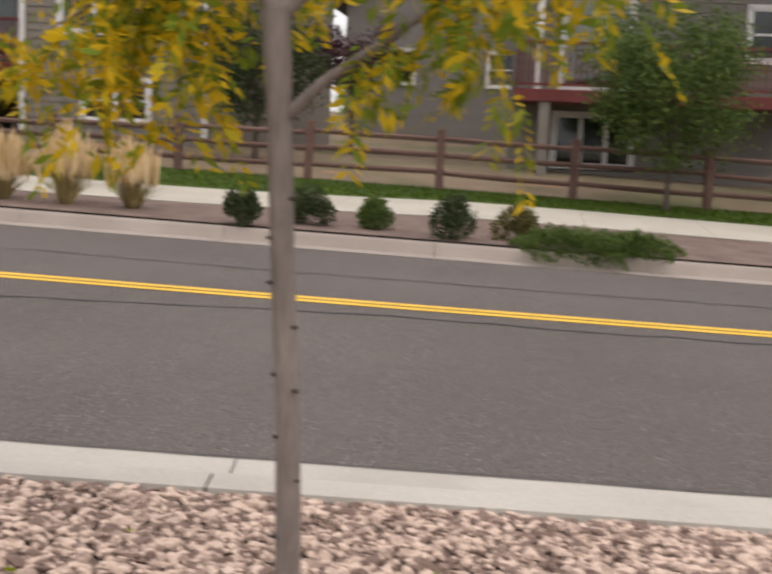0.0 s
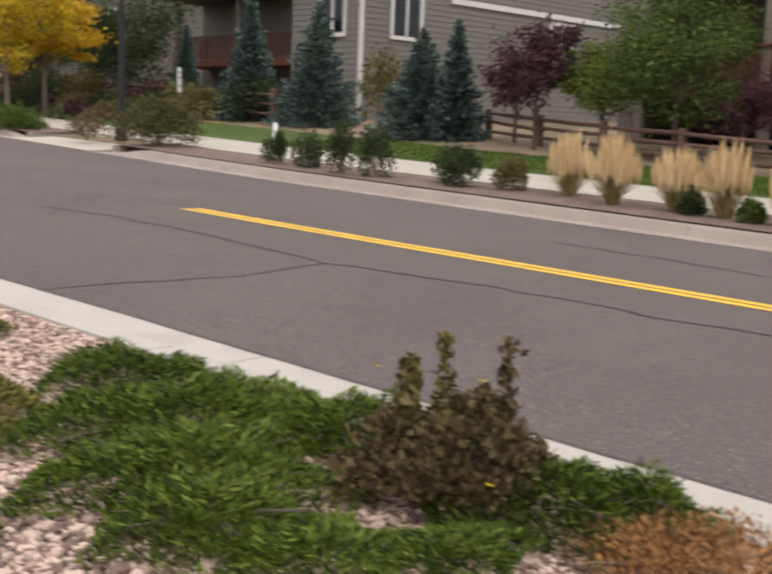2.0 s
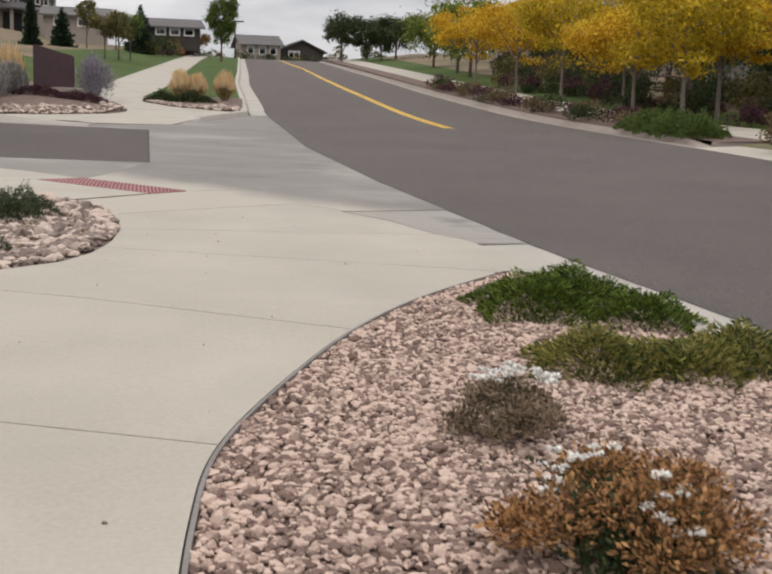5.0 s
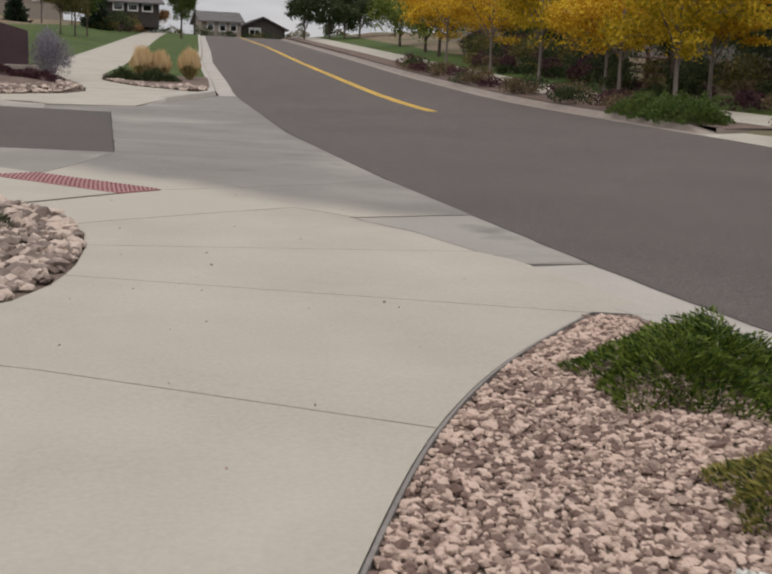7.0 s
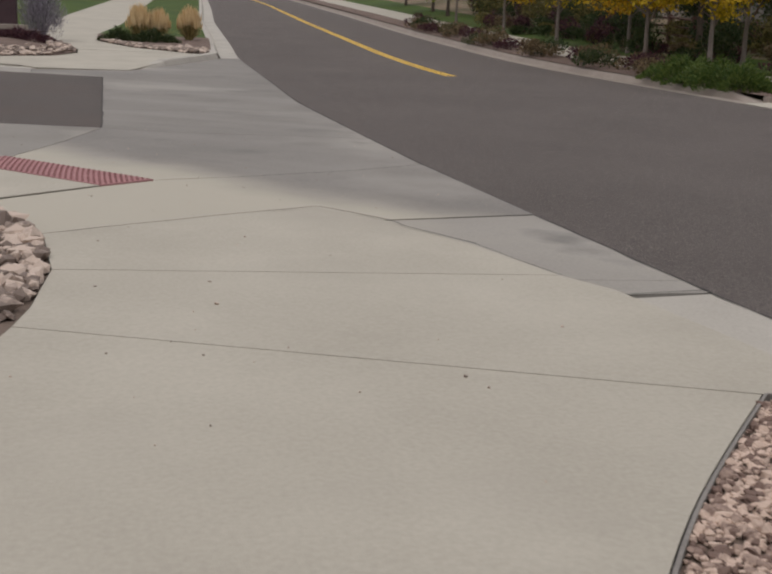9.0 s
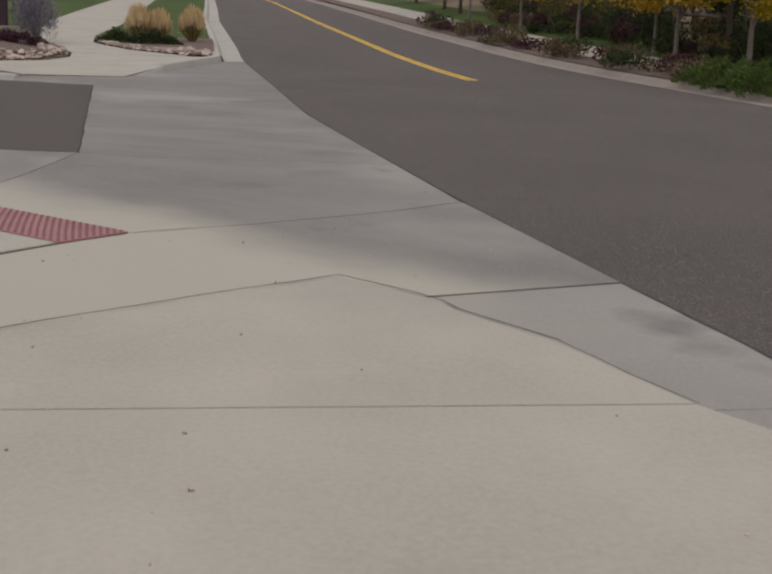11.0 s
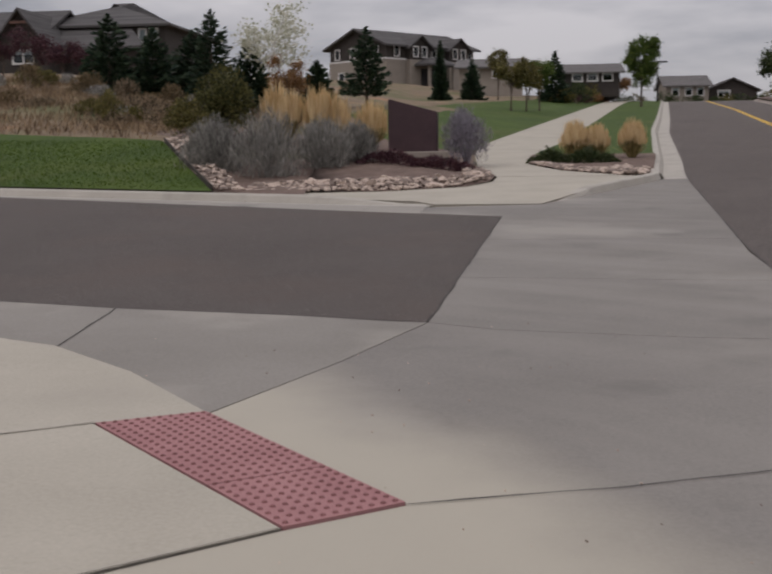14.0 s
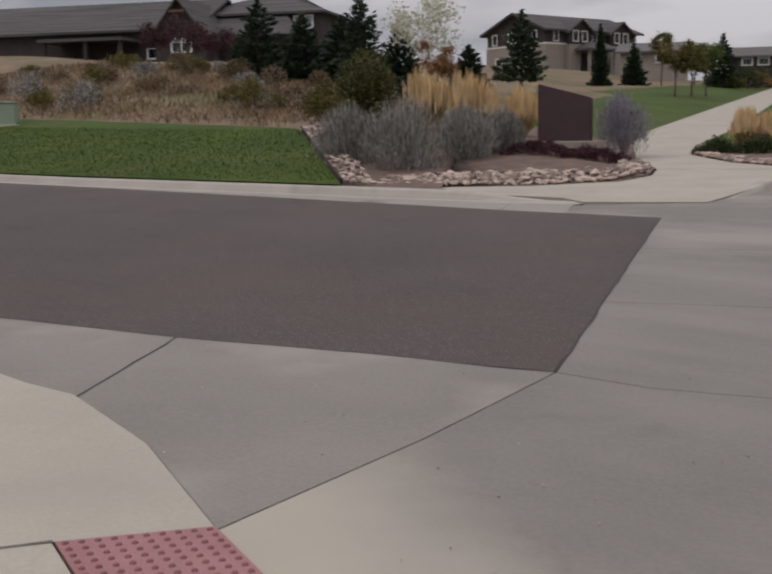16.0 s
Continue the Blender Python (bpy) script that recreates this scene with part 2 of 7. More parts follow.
M_YARROW = leafy("dull_brown_sprays", (0.085, 0.066, 0.042), (0.33, 0.25, 0.165), 0.2)
M_DOME = material("worn_red_dome", (0.19, 0.08, 0.08), (0.28, 0.125, 0.122), 4, 80, 0.75, 0.2)
M_POTENTILLA = leafy("dull_green_brown_leaves", (0.055, 0.042, 0.020), (0.19, 0.145, 0.070), 0.2)
M_OLIVE = leafy("olive_shrub_leaves", (0.07, 0.065, 0.02), (0.20, 0.17, 0.06), 0.2)
M_SAGE = leafy("grey_sage_leaves", (0.13, 0.125, 0.112), (0.40, 0.38, 0.345), 0.15)
M_ROUNDLEAF = leafy("dull_olive_leaves", (0.045, 0.05, 0.018), (0.15, 0.14, 0.05), 0.2)
M_LAVENDER = leafy("lavender_grey_leaves", (0.15, 0.135, 0.16), (0.34, 0.31, 0.35), 0.15)
M_BLADE = leafy("grass_blades", (0.17, 0.15, 0.055), (0.52, 0.41, 0.20), 0.2)
M_PLUME = leafy("straw_plumes", (0.66, 0.49, 0.25), (0.88, 0.74, 0.48), 0.4)
M_PALELEAF = leafy("pale_bleached_leaves", (0.45, 0.45, 0.32), (0.75, 0.73, 0.62), 0.3)
M_LAWNBLADE = leafy("lawn_blades", (0.034, 0.068, 0.004), (0.085, 0.13, 0.010), 0.35)
M_TWIG = material("twigs", (0.16, 0.12, 0.09), (0.30, 0.25, 0.20), 8, 60, 0.9, 0.2)
M_WHITEFLOWER = material("white_flowers", (0.70, 0.68, 0.62), (0.85, 0.84, 0.80), 8, 60, 0.8, 0.0)
M_YELLOWFLOWER = material("yellow_petals", (0.75, 0.62, 0.02), (0.9, 0.75, 0.03), 8, 60, 0.7, 0.0)
M_SIDING = material("taupe_siding", (0.175, 0.152, 0.128), (0.215, 0.19, 0.162), 0.8, 30, 0.75, 0.15, 60, stretch=(1, 0.2, 4))
M_SIDING2 = material("grey_siding", (0.165, 0.150, 0.132), (0.20, 0.184, 0.164), 0.8, 30, 0.75, 0.15, 60, stretch=(1, 0.2, 4))
M_STUCCO = material("tan_stucco", (0.26, 0.225, 0.19), (0.31, 0.27, 0.23), 1.5, 60, 0.9, 0.3)
M_STUCCOD = material("brown_stucco", (0.040, 0.034, 0.031), (0.066, 0.056, 0.050), 1.5, 60, 0.9, 0.3)
M_TRIM = material("white_trim", (0.62, 0.60, 0.57), (0.72, 0.70, 0.67), 3, 50, 0.6, 0.05)
M_DECK = material("red_stained_wood", (0.10, 0.022, 0.020), (0.17, 0.042, 0.036), 3, 40, 0.65, 0.2, stretch=(1, 1, 0.3))
M_DECKB = material("brown_stained_wood", (0.10, 0.035, 0.022), (0.17, 0.065, 0.042), 3, 40, 0.7, 0.2)
M_FENCE = material("weathered_brown_rail", (0.085, 0.045, 0.035), (0.17, 0.10, 0.08), 3, 40, 0.85, 0.4, stretch=(1, 0.3, 1))
M_ROOF = material("grey_brown_shingle", (0.075, 0.068, 0.066), (0.14, 0.13, 0.124), 1.2, 25, 0.9, 0.4, objrand=0.35)
M_TILE = material("weathered_roof_tile", (0.040, 0.037, 0.037), (0.125, 0.116, 0.112), 1.4, 9, 0.85, 0.5, stretch=(0.12, 0.12, 5.0), coarse=0.65)
# near-black colour standing in for the shade inside windows and porch
M_UNLIT = material("unlit_inside_dark", (0.012, 0.012, 0.013), (0.03, 0.028, 0.028), 2, 20, 0.8, 0.0)
M_BLIND = material("window_blind", (0.78, 0.79, 0.80), (0.86, 0.87, 0.88), 2, 20, 0.7, 0.0)
M_SIGNSTONE = material("maroon_sign_panel", (0.042, 0.024, 0.028), (0.075, 0.042, 0.046), 2, 40, 0.55, 0.15)
M_BLACK = material("black_painted_steel", (0.015, 0.015, 0.016), (0.03, 0.03, 0.03), 3, 40, 0.45, 0.05)
M_WHITE = material("white_paint", (0.72, 0.72, 0.70), (0.82, 0.82, 0.80), 3, 40, 0.5, 0.05)
M_DARKTEXT = material("dark_print", (0.05, 0.05, 0.05), (0.09, 0.09, 0.09), 3, 40, 0.6, 0.0)
M_EDGING = material("steel_edging", (0.16, 0.145, 0.13), (0.25, 0.225, 0.20), 3, 40, 0.6, 0.2)
M_SEAM = material("joint_dirt", (0.04, 0.036, 0.032), (0.085, 0.077, 0.068), 6, 60, 0.9, 0.2)
M_CRACK = material("crack_sealant", (0.028, 0.026, 0.026), (0.045, 0.042, 0.041), 4, 60, 0.8, 0.2)
M_GREENBOX = material("sage_green_paint", (0.22, 0.28, 0.20), (0.27, 0.33, 0.25), 3, 40, 0.5, 0.05)

M_GLASS = bpy.data.materials.new("window_glass")
M_GLASS.use_nodes = True
g_n, g_l = M_GLASS.node_tree.nodes, M_GLASS.node_tree.links
g_tr = g_n.new("ShaderNodeBsdfTransparent"); g_tr.inputs[0].default_value = (0.72, 0.76, 0.76, 1)
g_gl = g_n.new("ShaderNodeBsdfGlossy"); g_gl.inputs["Roughness"].default_value = 0.02
g_fr = g_n.new("ShaderNodeFresnel"); g_fr.inputs[0].default_value = 1.6
g_mx = g_n.new("ShaderNodeMixShader")
g_l.new(g_fr.outputs[0], g_mx.inputs[0]); g_l.new(g_tr.outputs[0], g_mx.inputs[1]); g_l.new(g_gl.outputs[0], g_mx.inputs[2])
g_l.new(g_mx.outputs[0], g_n["Material Output"].inputs[0])


# ---- mesh helpers ----
def array_mesh(name, v, f, mat, smooth=False):
    """A mesh from numpy vertices (n, 3) and faces (m, 3) or (m, 4)."""
    v, f = np.asarray(v, np.float32), np.asarray(f, np.int32)
    me = bpy.data.meshes.new(name)
    k = f.shape[1]
    me.vertices.add(len(v)); me.loops.add(f.size); me.polygons.add(len(f))
    me.vertices.foreach_set("co", v.ravel())
    me.loops.foreach_set("vertex_index", f.ravel())
    me.polygons.foreach_set("loop_start", np.arange(0, f.size, k, dtype=np.int32))
    me.polygons.foreach_set("use_smooth", np.full(len(f), smooth))
    me.materials.append(mat)
    me.update(calc_edges=True)
    return me


def bm_mesh(name, bm, mat, smooth=False):
    me = bpy.data.meshes.new(name)
    bm.normal_update()
    bm.to_mesh(me)
    bm.free()
    me.materials.append(mat)
    if smooth:
        me.polygons.foreach_set("use_smooth", [True] * len(me.polygons))
    return me


JOINED = ("branchwork", "inner_foliage", "boughs", "needles", "foliage", "branches", "blades", "plumes", "crown", "twigs", "florets")


def part(name, shape, mat, parent=None, label="", m=None, smooth=False):
    """One mesh object, of a bmesh or a mesh, under a thing or a part."""
    me = shape if isinstance(shape, bpy.types.Mesh) else bm_mesh(name, shape, mat, smooth)
    ob = new(name, me)
    if m is not None:
        ob.matrix_basis = m
    if parent is not None:
        ob.parent = parent
    if label:
        ob["label"] = label
    if name in JOINED:
        ob["kind"] = "stuff"
    return ob


def thing(name, label, category, m, group="", kind=""):
    ob = new(name)
    ob.empty_display_size = 0.1
    ob.matrix_basis = m
    return tagged(ob, label, category, group, kind)


def add_box(bm, x0, y0, z0, x1, y1, z1, bevel=0.0, m=None):
    made = bmesh.ops.create_cube(bm, size=1.0)["verts"]
    mat4 = Matrix.Translation(((x0 + x1) / 2, (y0 + y1) / 2, (z0 + z1) / 2)) @ Matrix.Diagonal((x1 - x0, y1 - y0, z1 - z0, 1))
    bmesh.ops.transform(bm, matrix=mat4, verts=made)
    if bevel:
        es = list({e for v in made for e in v.link_edges})
        made = bmesh.ops.bevel(bm, geom=es, offset=bevel, segments=1, affect="EDGES")["verts"]
    if m is not None:
        bmesh.ops.transform(bm, matrix=m, verts=list({v for v in made}))
    return made


def box(x0, y0, z0, x1, y1, z1, bevel=0.0, m=None):
    bm = bmesh.new()
    add_box(bm, x0, y0, z0, x1, y1, z1, bevel, m)
    return bm


def tube(points, radii, sides=8):
    """Vertices and faces of a tapered tube along points."""
    pts = [Vector(p) for p in points]
    v, f = [], []
    for i, p in enumerate(pts):
        d = (pts[min(i + 1, len(pts) - 1)] - pts[max(i - 1, 0)]).normalized()
        a = d.orthogonal().normalized() if abs(d.z) < 0.95 else Vector((1, 0, 0))
        a = (a - d * a.dot(d)).normalized()
        b = d.cross(a)
        for k in range(sides):
            w = 2 * math.pi * k / sides
            v.append(p + (a * math.cos(w) + b * math.sin(w)) * radii[i])
    for i in range(len(pts) - 1):
        for k in range(sides):
            k2 = (k + 1) % sides
            f.append((i * sides + k, i * sides + k2, (i + 1) * sides + k2, (i + 1) * sides + k))
    return [tuple(q) for q in v], f


def tubes_mesh(name, list_of_tubes, mat, smooth=True):
    v, f = [], []
    for points, radii, sides in list_of_tubes:
        tv, tf = tube(points, radii, sides)
        f += [tuple(i + len(v) for i in q) for q in tf]
        v += tv
    return array_mesh(name, v, f, mat, smooth)


def leaves(rng, centres, length, width, way=None, spread=1.0, jitter=0.35):
    """Leaf quads (diamonds, folded a little) at centres. way: (n, 3) the direction that each points along."""
    c = np.asarray(centres, float)
    n = len(c)
    d = rng.normal(size=(n, 3))
    d /= np.linalg.norm(d, axis=1)[:, None]
    if way is not None:
        d = np.asarray(way) + d * spread
        d /= np.linalg.norm(d, axis=1)[:, None] + 1e-9
    s = np.cross(d, rng.normal(size=(n, 3)))
    s /= np.linalg.norm(s, axis=1)[:, None] + 1e-9
    k = (1 + jitter * rng.normal(size=(n, 1))).clip(0.4, 1.8)
    ln, wd = length * k / 2, width * k / 2
    v = np.stack([c - d * ln, c + s * wd, c + d * ln, c - s * wd], 1).reshape(-1, 3)
    f = np.arange(4 * n).reshape(n, 4)
    return v, f


# ---- the lie of the land ----
SLOPE = 0.0314


def curve(points):
    ys, xs = [p[0] for p in points], [p[1] for p in points]

    def at(y):
        return np.interp(y, ys, xs)
    return at


def smooth_curve(points, radius=2.5):
    base = curve(points)

    def at(y):
        return sum(base(y + k * radius / 2) * w for k, w in ((-2, 0.1), (-1, 0.2), (0, 0.4), (1, 0.2), (2, 0.1)))
    return at


# the road's two asphalt edges and its middle, x by y
road_left = smooth_curve([(-80, 10.5), (-40, 7.5), (-20, 6.3), (-9.2, 5.28), (-7.2, 5.04), (-6, 4.90), (-2.4, 4.75), (0, 4.66), (3.2, 4.40), (6.2, 4.36), (9.2, 4.33), (12, 4.40),
                          (16.3, 4.53), (21, 4.95), (31, 5.8), (36, 6.4), (55, 8.3), (73, 10.5), (134, 17.6), (200, 25.3)], 1.5)
road_right = smooth_curve([(-80, 17.5), (-40, 15.2), (-20, 14.2), (-11, 13.5), (-7.9, 13.3), (-5, 13.1), (-2.4, 12.95), (0, 12.95), (8, 12.9), (15, 13.6), (20, 14.0), (28, 14.6), (36, 15.2),
                           (50, 16.5), (74, 19.5), (113, 24.1), (134, 26.5), (200, 34.2)], 3)
road_mid = smooth_curve([(-80, 14), (-40, 11.3), (-20, 10.7), (-10, 9.75), (-7.3, 9.47), (-4.2, 9.25), (-1.9, 9.15), (0.5, 9.0), (3.7, 8.8), (14, 9.2), (25.1, 10.05), (36.8, 11.35), (59, 13.75), (95, 18.0), (143, 22.7), (200, 29.6)], 3)


def rise(y):
    """How far the road lies over the plain slope."""
    y = np.asarray(y, float)
    a = np.where(y < 26, 0.0, np.where(y < 38, 0.001 * (y - 26) ** 2, 0.144 + 0.024 * (y - 38)))
    over = np.maximum(y - 136, 0)
    return a - 0.055 * over - 0.0004 * np.minimum(over, 60) ** 2


def base(y):
    return SLOPE * np.asarray(y, float) + rise(y)


def smoothstep(a, b, v):
    u = np.clip((np.asarray(v, float) - a) / (b - a), 0, 1)
    return u * u * (3 - 2 * u)


def street_far(x):
    """The far kerb of the side street: y by x."""
    return np.interp(x, [-60, -30, -11, -7.5, -4.5, -2.3, -0.4, 2.4], [50.5, 36.6, 27.6, 26.2, 25.0, 24.1, 23.35, 23.0])


def street_near(x):
    return np.interp(x, [-60, -30, -9, -2.75, -1.15, 0.24, 1.44], [33.5, 22.8, 15.0, 13.03, 12.57, 12.3, 12.0])


def path_left(y):
    return np.interp(y, [25, 29.5, 33, 40, 46, 60, 110, 150, 200], [1.4, 1.5, 0.9, 0.5, 0.75, 2.3, 7.9, 12.6, 18.5])


def path_right(y):
    return np.interp(y, [29, 31, 34, 38, 46, 60, 110, 150, 200], [4.3, 3.0, 2.1, 2.3, 3.5, 5.0, 10.4, 15.1, 21.0])


def land(x, y):
    """Height of the natural ground."""
    x, y = np.asarray(x, float), np.asarray(y, float)
    out_r = x - road_right(y)
    right = np.interp(out_r, [0, 0.3, 2.1, 4.3, 7.8, 12, 25, 60, 200], [0.02, 0.13, 0.18, 0.24, 0.42, 0.75, 1.0, 2.5, 5.0])
    right = right * np.interp(y, [-60, 20, 60, 140], [1, 1, 1.2, 2.0])
    behind = y - street_far(np.minimum(x, 2.4))
    lee = path_left(np.maximum(y, 25)) - x
    hill = 0.12 + np.minimum(0.11 * np.maximum(behind, 0), np.interp(lee, [0, 3, 8, 12, 18, 33, 80, 300], [0, 0.35, 0.85, 1.05, 2.0, 3.3, 5.5, 12]))
    left_far = np.where(behind > 0, hill, 0.0)
    near = np.where(y < street_near(np.minimum(x, 1.4)) - 1.0, np.where(x > -12, -0.12, 0.0), 0.0)
    left = np.where(behind > 0, left_far, near)
    h = np.where(out_r > 0, right, np.where(x < road_left(y), left, -0.05))
    return base(y) + h


def ribbon(name, ys, left, right, height, mat, across=2, thick=0.0):
    """A strip between two lines x(y), following height(x, y)."""
    ys = np.asarray(ys, float)
    v = []
    for y in ys:
        a, b = float(left(y)), float(right(y))
        for k in range(across + 1):
            x = a + (b - a) * k / across
            v.append((x, y, float(height(x, y))))
    w = across + 1
    f = [(i * w + k, i * w + k + 1, (i + 1) * w + k + 1, (i + 1) * w + k) for i in range(len(ys) - 1) for k in range(across)]
    return array_mesh(name, v, f, mat, True)


def span(a, b, step):
    return np.linspace(a, b, max(2, int(round((b - a) / step)) + 1))


# the one sheet of ground, finer near the walk
gx = np.concatenate([np.linspace(-420, -60, 19), np.linspace(-56, 60, 146), np.linspace(66, 420, 19)])
gy = np.concatenate([np.linspace(-420, -60, 19), np.linspace(-56, 150, 258), np.linspace(156, 520, 25)])
GX, GY = np.meshgrid(gx, gy)
GZ = land(GX, GY) - 0.045
inroad = (GX > road_left(GY) - 0.9) & (GX < road_right(GY) + 0.9)
apron = (GX > -60) & (GX < 6) & (GY > street_near(np.minimum(GX, 1.4)) - 3.5) & (GY < street_far(np.minimum(GX, 2.4)) + 0.9)
corner_flat = (GX > -4.5) & (GX < 6) & (GY > 20) & (GY < 30)
GZ = np.where(corner_flat, np.minimum(GZ, base(GY) - 0.03), GZ)
GZ = np.where(inroad | apron, base(GY) - 0.2, GZ)
bump_n = np.array([[noise.noise((x * 0.11, y * 0.11, 0)) for x in gx] for y in gy])
far_left = (GY - street_far(np.minimum(GX, 2.4)) > 13) & (GX < path_left(np.maximum(GY, 25)) - 6)
GZ = GZ + np.where(far_left, 0.35 * bump_n, 0.0)
nx = len(gx)
idx = np.arange(len(gy) * nx).reshape(len(gy), nx)
gf = np.stack([idx[:-1, :-1], idx[:-1, 1:], idx[1:, 1:], idx[1:, :-1]], -1).reshape(-1, 4)
ground_me = array_mesh("ground", np.stack([GX, GY, GZ], -1).reshape(-1, 3), gf, M_DRY, True)
ground = tagged(new("ground", ground_me), "rolling dry meadow ground under beds and lawns", "ground", kind="structure")


def ground_z(x, y):
    """Height of the built ground sheet's idea of the land."""
    return float(land(x, y)) - 0.045


# ---- road ----
road = part("road", ribbon("road", span(-80, 190, 1.0), road_left, road_right, lambda x, y: base(y), M_ASPHALT, 6), M_ASPHALT)
tagged(road, "worn grey-brown asphalt two-lane road with sealed cracks", "road", kind="structure")


def line_strip(name, ys, centre, width, lift, mat, label):
    me = ribbon(name, ys, lambda y: centre(y) - width / 2, lambda y: centre(y) + width / 2, lambda x, y: base(y) + lift, mat, 1)
    return tagged(new(name, me), label, "road marking", kind="structure")


for a, b in ((-80, 3.75), (25.0, 185)):
    for side in (-0.085, 0.085):
        line_strip("yellow_line", span(a, b, 0.8), lambda y, s=side: road_mid(y) + s, 0.125, 0.005, M_YELLOW, "yellow painted centre line on the asphalt")


def crack(points, width=0.018, wobble=0.03, seed=1, lift=0.004, name="road_crack", label="dark sealed crack in the asphalt", mat=None):
    rng = np.random.default_rng(seed)
    pts = []
    for (xa, ya), (xb, yb) in zip(points[:-1], points[1:]):
        n = max(2, int(math.hypot(xb - xa, yb - ya) / 0.25))
        for k in range(n):
            u = k / n
            pts.append((xa + (xb - xa) * u, ya + (yb - ya) * u))
    pts.append(points[-1])
    pts = np.array(pts) + rng.normal(size=(len(pts), 2)) * wobble
    d = np.gradient(pts, axis=0)
    d /= np.linalg.norm(d, axis=1)[:, None]
    nrm = np.stack([-d[:, 1], d[:, 0]], 1) * (width * rng.uniform(0.4, 1.0, (len(pts), 1)) / 1.2)
    v = []
    for p, q in zip(pts + nrm, pts - nrm):
        v += [(p[0], p[1], float(base(p[1])) + lift), (q[0], q[1], float(base(q[1])) + lift)]
    f = [(2 * i, 2 * i + 1, 2 * i + 3, 2 * i + 2) for i in range(len(pts) - 1)]
    return tagged(new(name, array_mesh(name, v, f, mat or M_CRACK)), label, "crack", kind="structure")


crack([(12.5, -40), (10.3, -20), (9.25, -10.1), (9.05, -8.8), (8.95, -7.3), (8.5, -5.7), (8.15, -4.3), (7.97, -3.2), (7.9, -1.8), (7.45, -0.3), (7.6, 1.6), (7.5, 3.4), (7.2, 4.4)], 0.03, 0.025, 3)
crack([(7.45, -0.3), (6.3, -0.6), (5.4, -0.55), (4.66, -0.5)], 0.018, 0.03, 4)
crack([(13.5, -40), (11.8, -14), (11.45, -10.5), (11.13, -7.5), (11.02, -5.7), (10.97, -3.4), (11.0, 0)], 0.022, 0.03, 5)
crack([(7.0, 3.6), (8.3, 5.2), (9.5, 5.6)], 0.014, 0.04, 6)


# ---- kerbs ----
KERB_NEAR = ((0.0, 0.0), (0.50, -0.012), (0.58, 0.10), (0.61, 0.125), (0.78, 0.125), (0.80, 0.03))


def kerb_run(name, line, profile, mat, label):
    """A kerb with its gutter: the profile (outward, up) swept along a plan line of (x, y, nx, ny, drop)."""
    v, f = [], []
    n = len(profile)
    for x, y, nx_, ny_, keep in line:
        for o, h in profile:
            v.append((x + nx_ * o, y + ny_ * o, float(base(y)) + 0.004 + h * (keep if h > 0 else 1)))
    for i in range(len(line) - 1):
        for k in range(n - 1):
            f.append((i * n + k, i * n + k + 1, (i + 1) * n + k + 1, (i + 1) * n + k))
    return tagged(new(name, array_mesh(name, v, f, mat)), label, "kerb", kind="structure")


def kerb_sections(name, line, step, profile, mat, label):
    """The run cut into cast lengths with dark joints."""
    done, cur = 0.0, [line[0]]
    for a, b in zip(line[:-1], line[1:]):
        done += math.hypot(b[0] - a[0], b[1] - a[1])
        cur.append(b)
        if done >= step:
            kerb_run(name, cur, profile, mat, label)
            t_ = 0.004 / max(1e-6, math.hypot(b[0] - a[0], b[1] - a[1]))
            cur = [(b[0] + (b[0] - a[0]) * 1.5 * t_, b[1] + (b[1] - a[1]) * 1.5 * t_, *b[2:])]
            done = 0.0
    if len(cur) > 1:
        kerb_run(name, cur, profile, mat, label)


def side_line(edge, ys, sign, keep=None):
    out = []
    for y in ys:
        d = (edge(y + 0.1) - edge(y - 0.1)) / 0.2
        ln = math.hypot(1, d)
        out.append((float(edge(y)), float(y), sign / ln, -sign * d / ln, 1.0 if keep is None else float(keep(y))))
    return out


def kerb_cast(name, edge, y0, y1, sign, keep, pitch, phase, mat, label):
    """A kerb along the road cast in lengths of one pitch, with open joints between."""
    cuts = [y0] + [phase + pitch * k for k in range(-60, 61) if y0 + 0.3 < phase + pitch * k < y1 - 0.3] + [y1]
    for a, b in zip(cuts[:-1], cuts[1:]):
        kerb_run(name, side_line(edge, span(a + 0.004, b - 0.004, 0.3), sign, keep), KERB_NEAR, mat, label)


kerb_cast("kerb_near", road_left, -80, 4.1, -1, lambda y: np.interp(y, [0.3, 2.3, 3.0, 4.0], [1, 0.72, 0.45, 0.05]), 4.55, -2.84, M_KERB, "pale concrete kerb and gutter beside the gravel bed")
kerb_cast("kerb_far", road_right, -80, 14.2, 1, lambda y: 1 - smoothstep(12.6, 14.0, y), 2.44, -0.21, M_KERBR, "stained concrete kerb and gutter beside the mulch strip")
kerb_sections("kerb_far", side_line(road_right, span(18.6, 185, 0.8), 1, lambda y: smoothstep(18.8, 20.2, y)), 3.0, KERB_NEAR, M_KERBR, "stained concrete kerb and gutter beside the mulch strip")
kerb_sections("kerb_corner", side_line(road_left, span(29.6, 185, 0.8), -1, lambda y: 1.15), 3.0, KERB_NEAR, M_KERB, "pale concrete kerb and gutter climbing along the road")
STREET_PROFILE = ((0.0, 0.0), (0.5, -0.01), (0.56, 0.11), (0.60, 0.14), (0.76, 0.14), (0.78, 0.02))
st = []
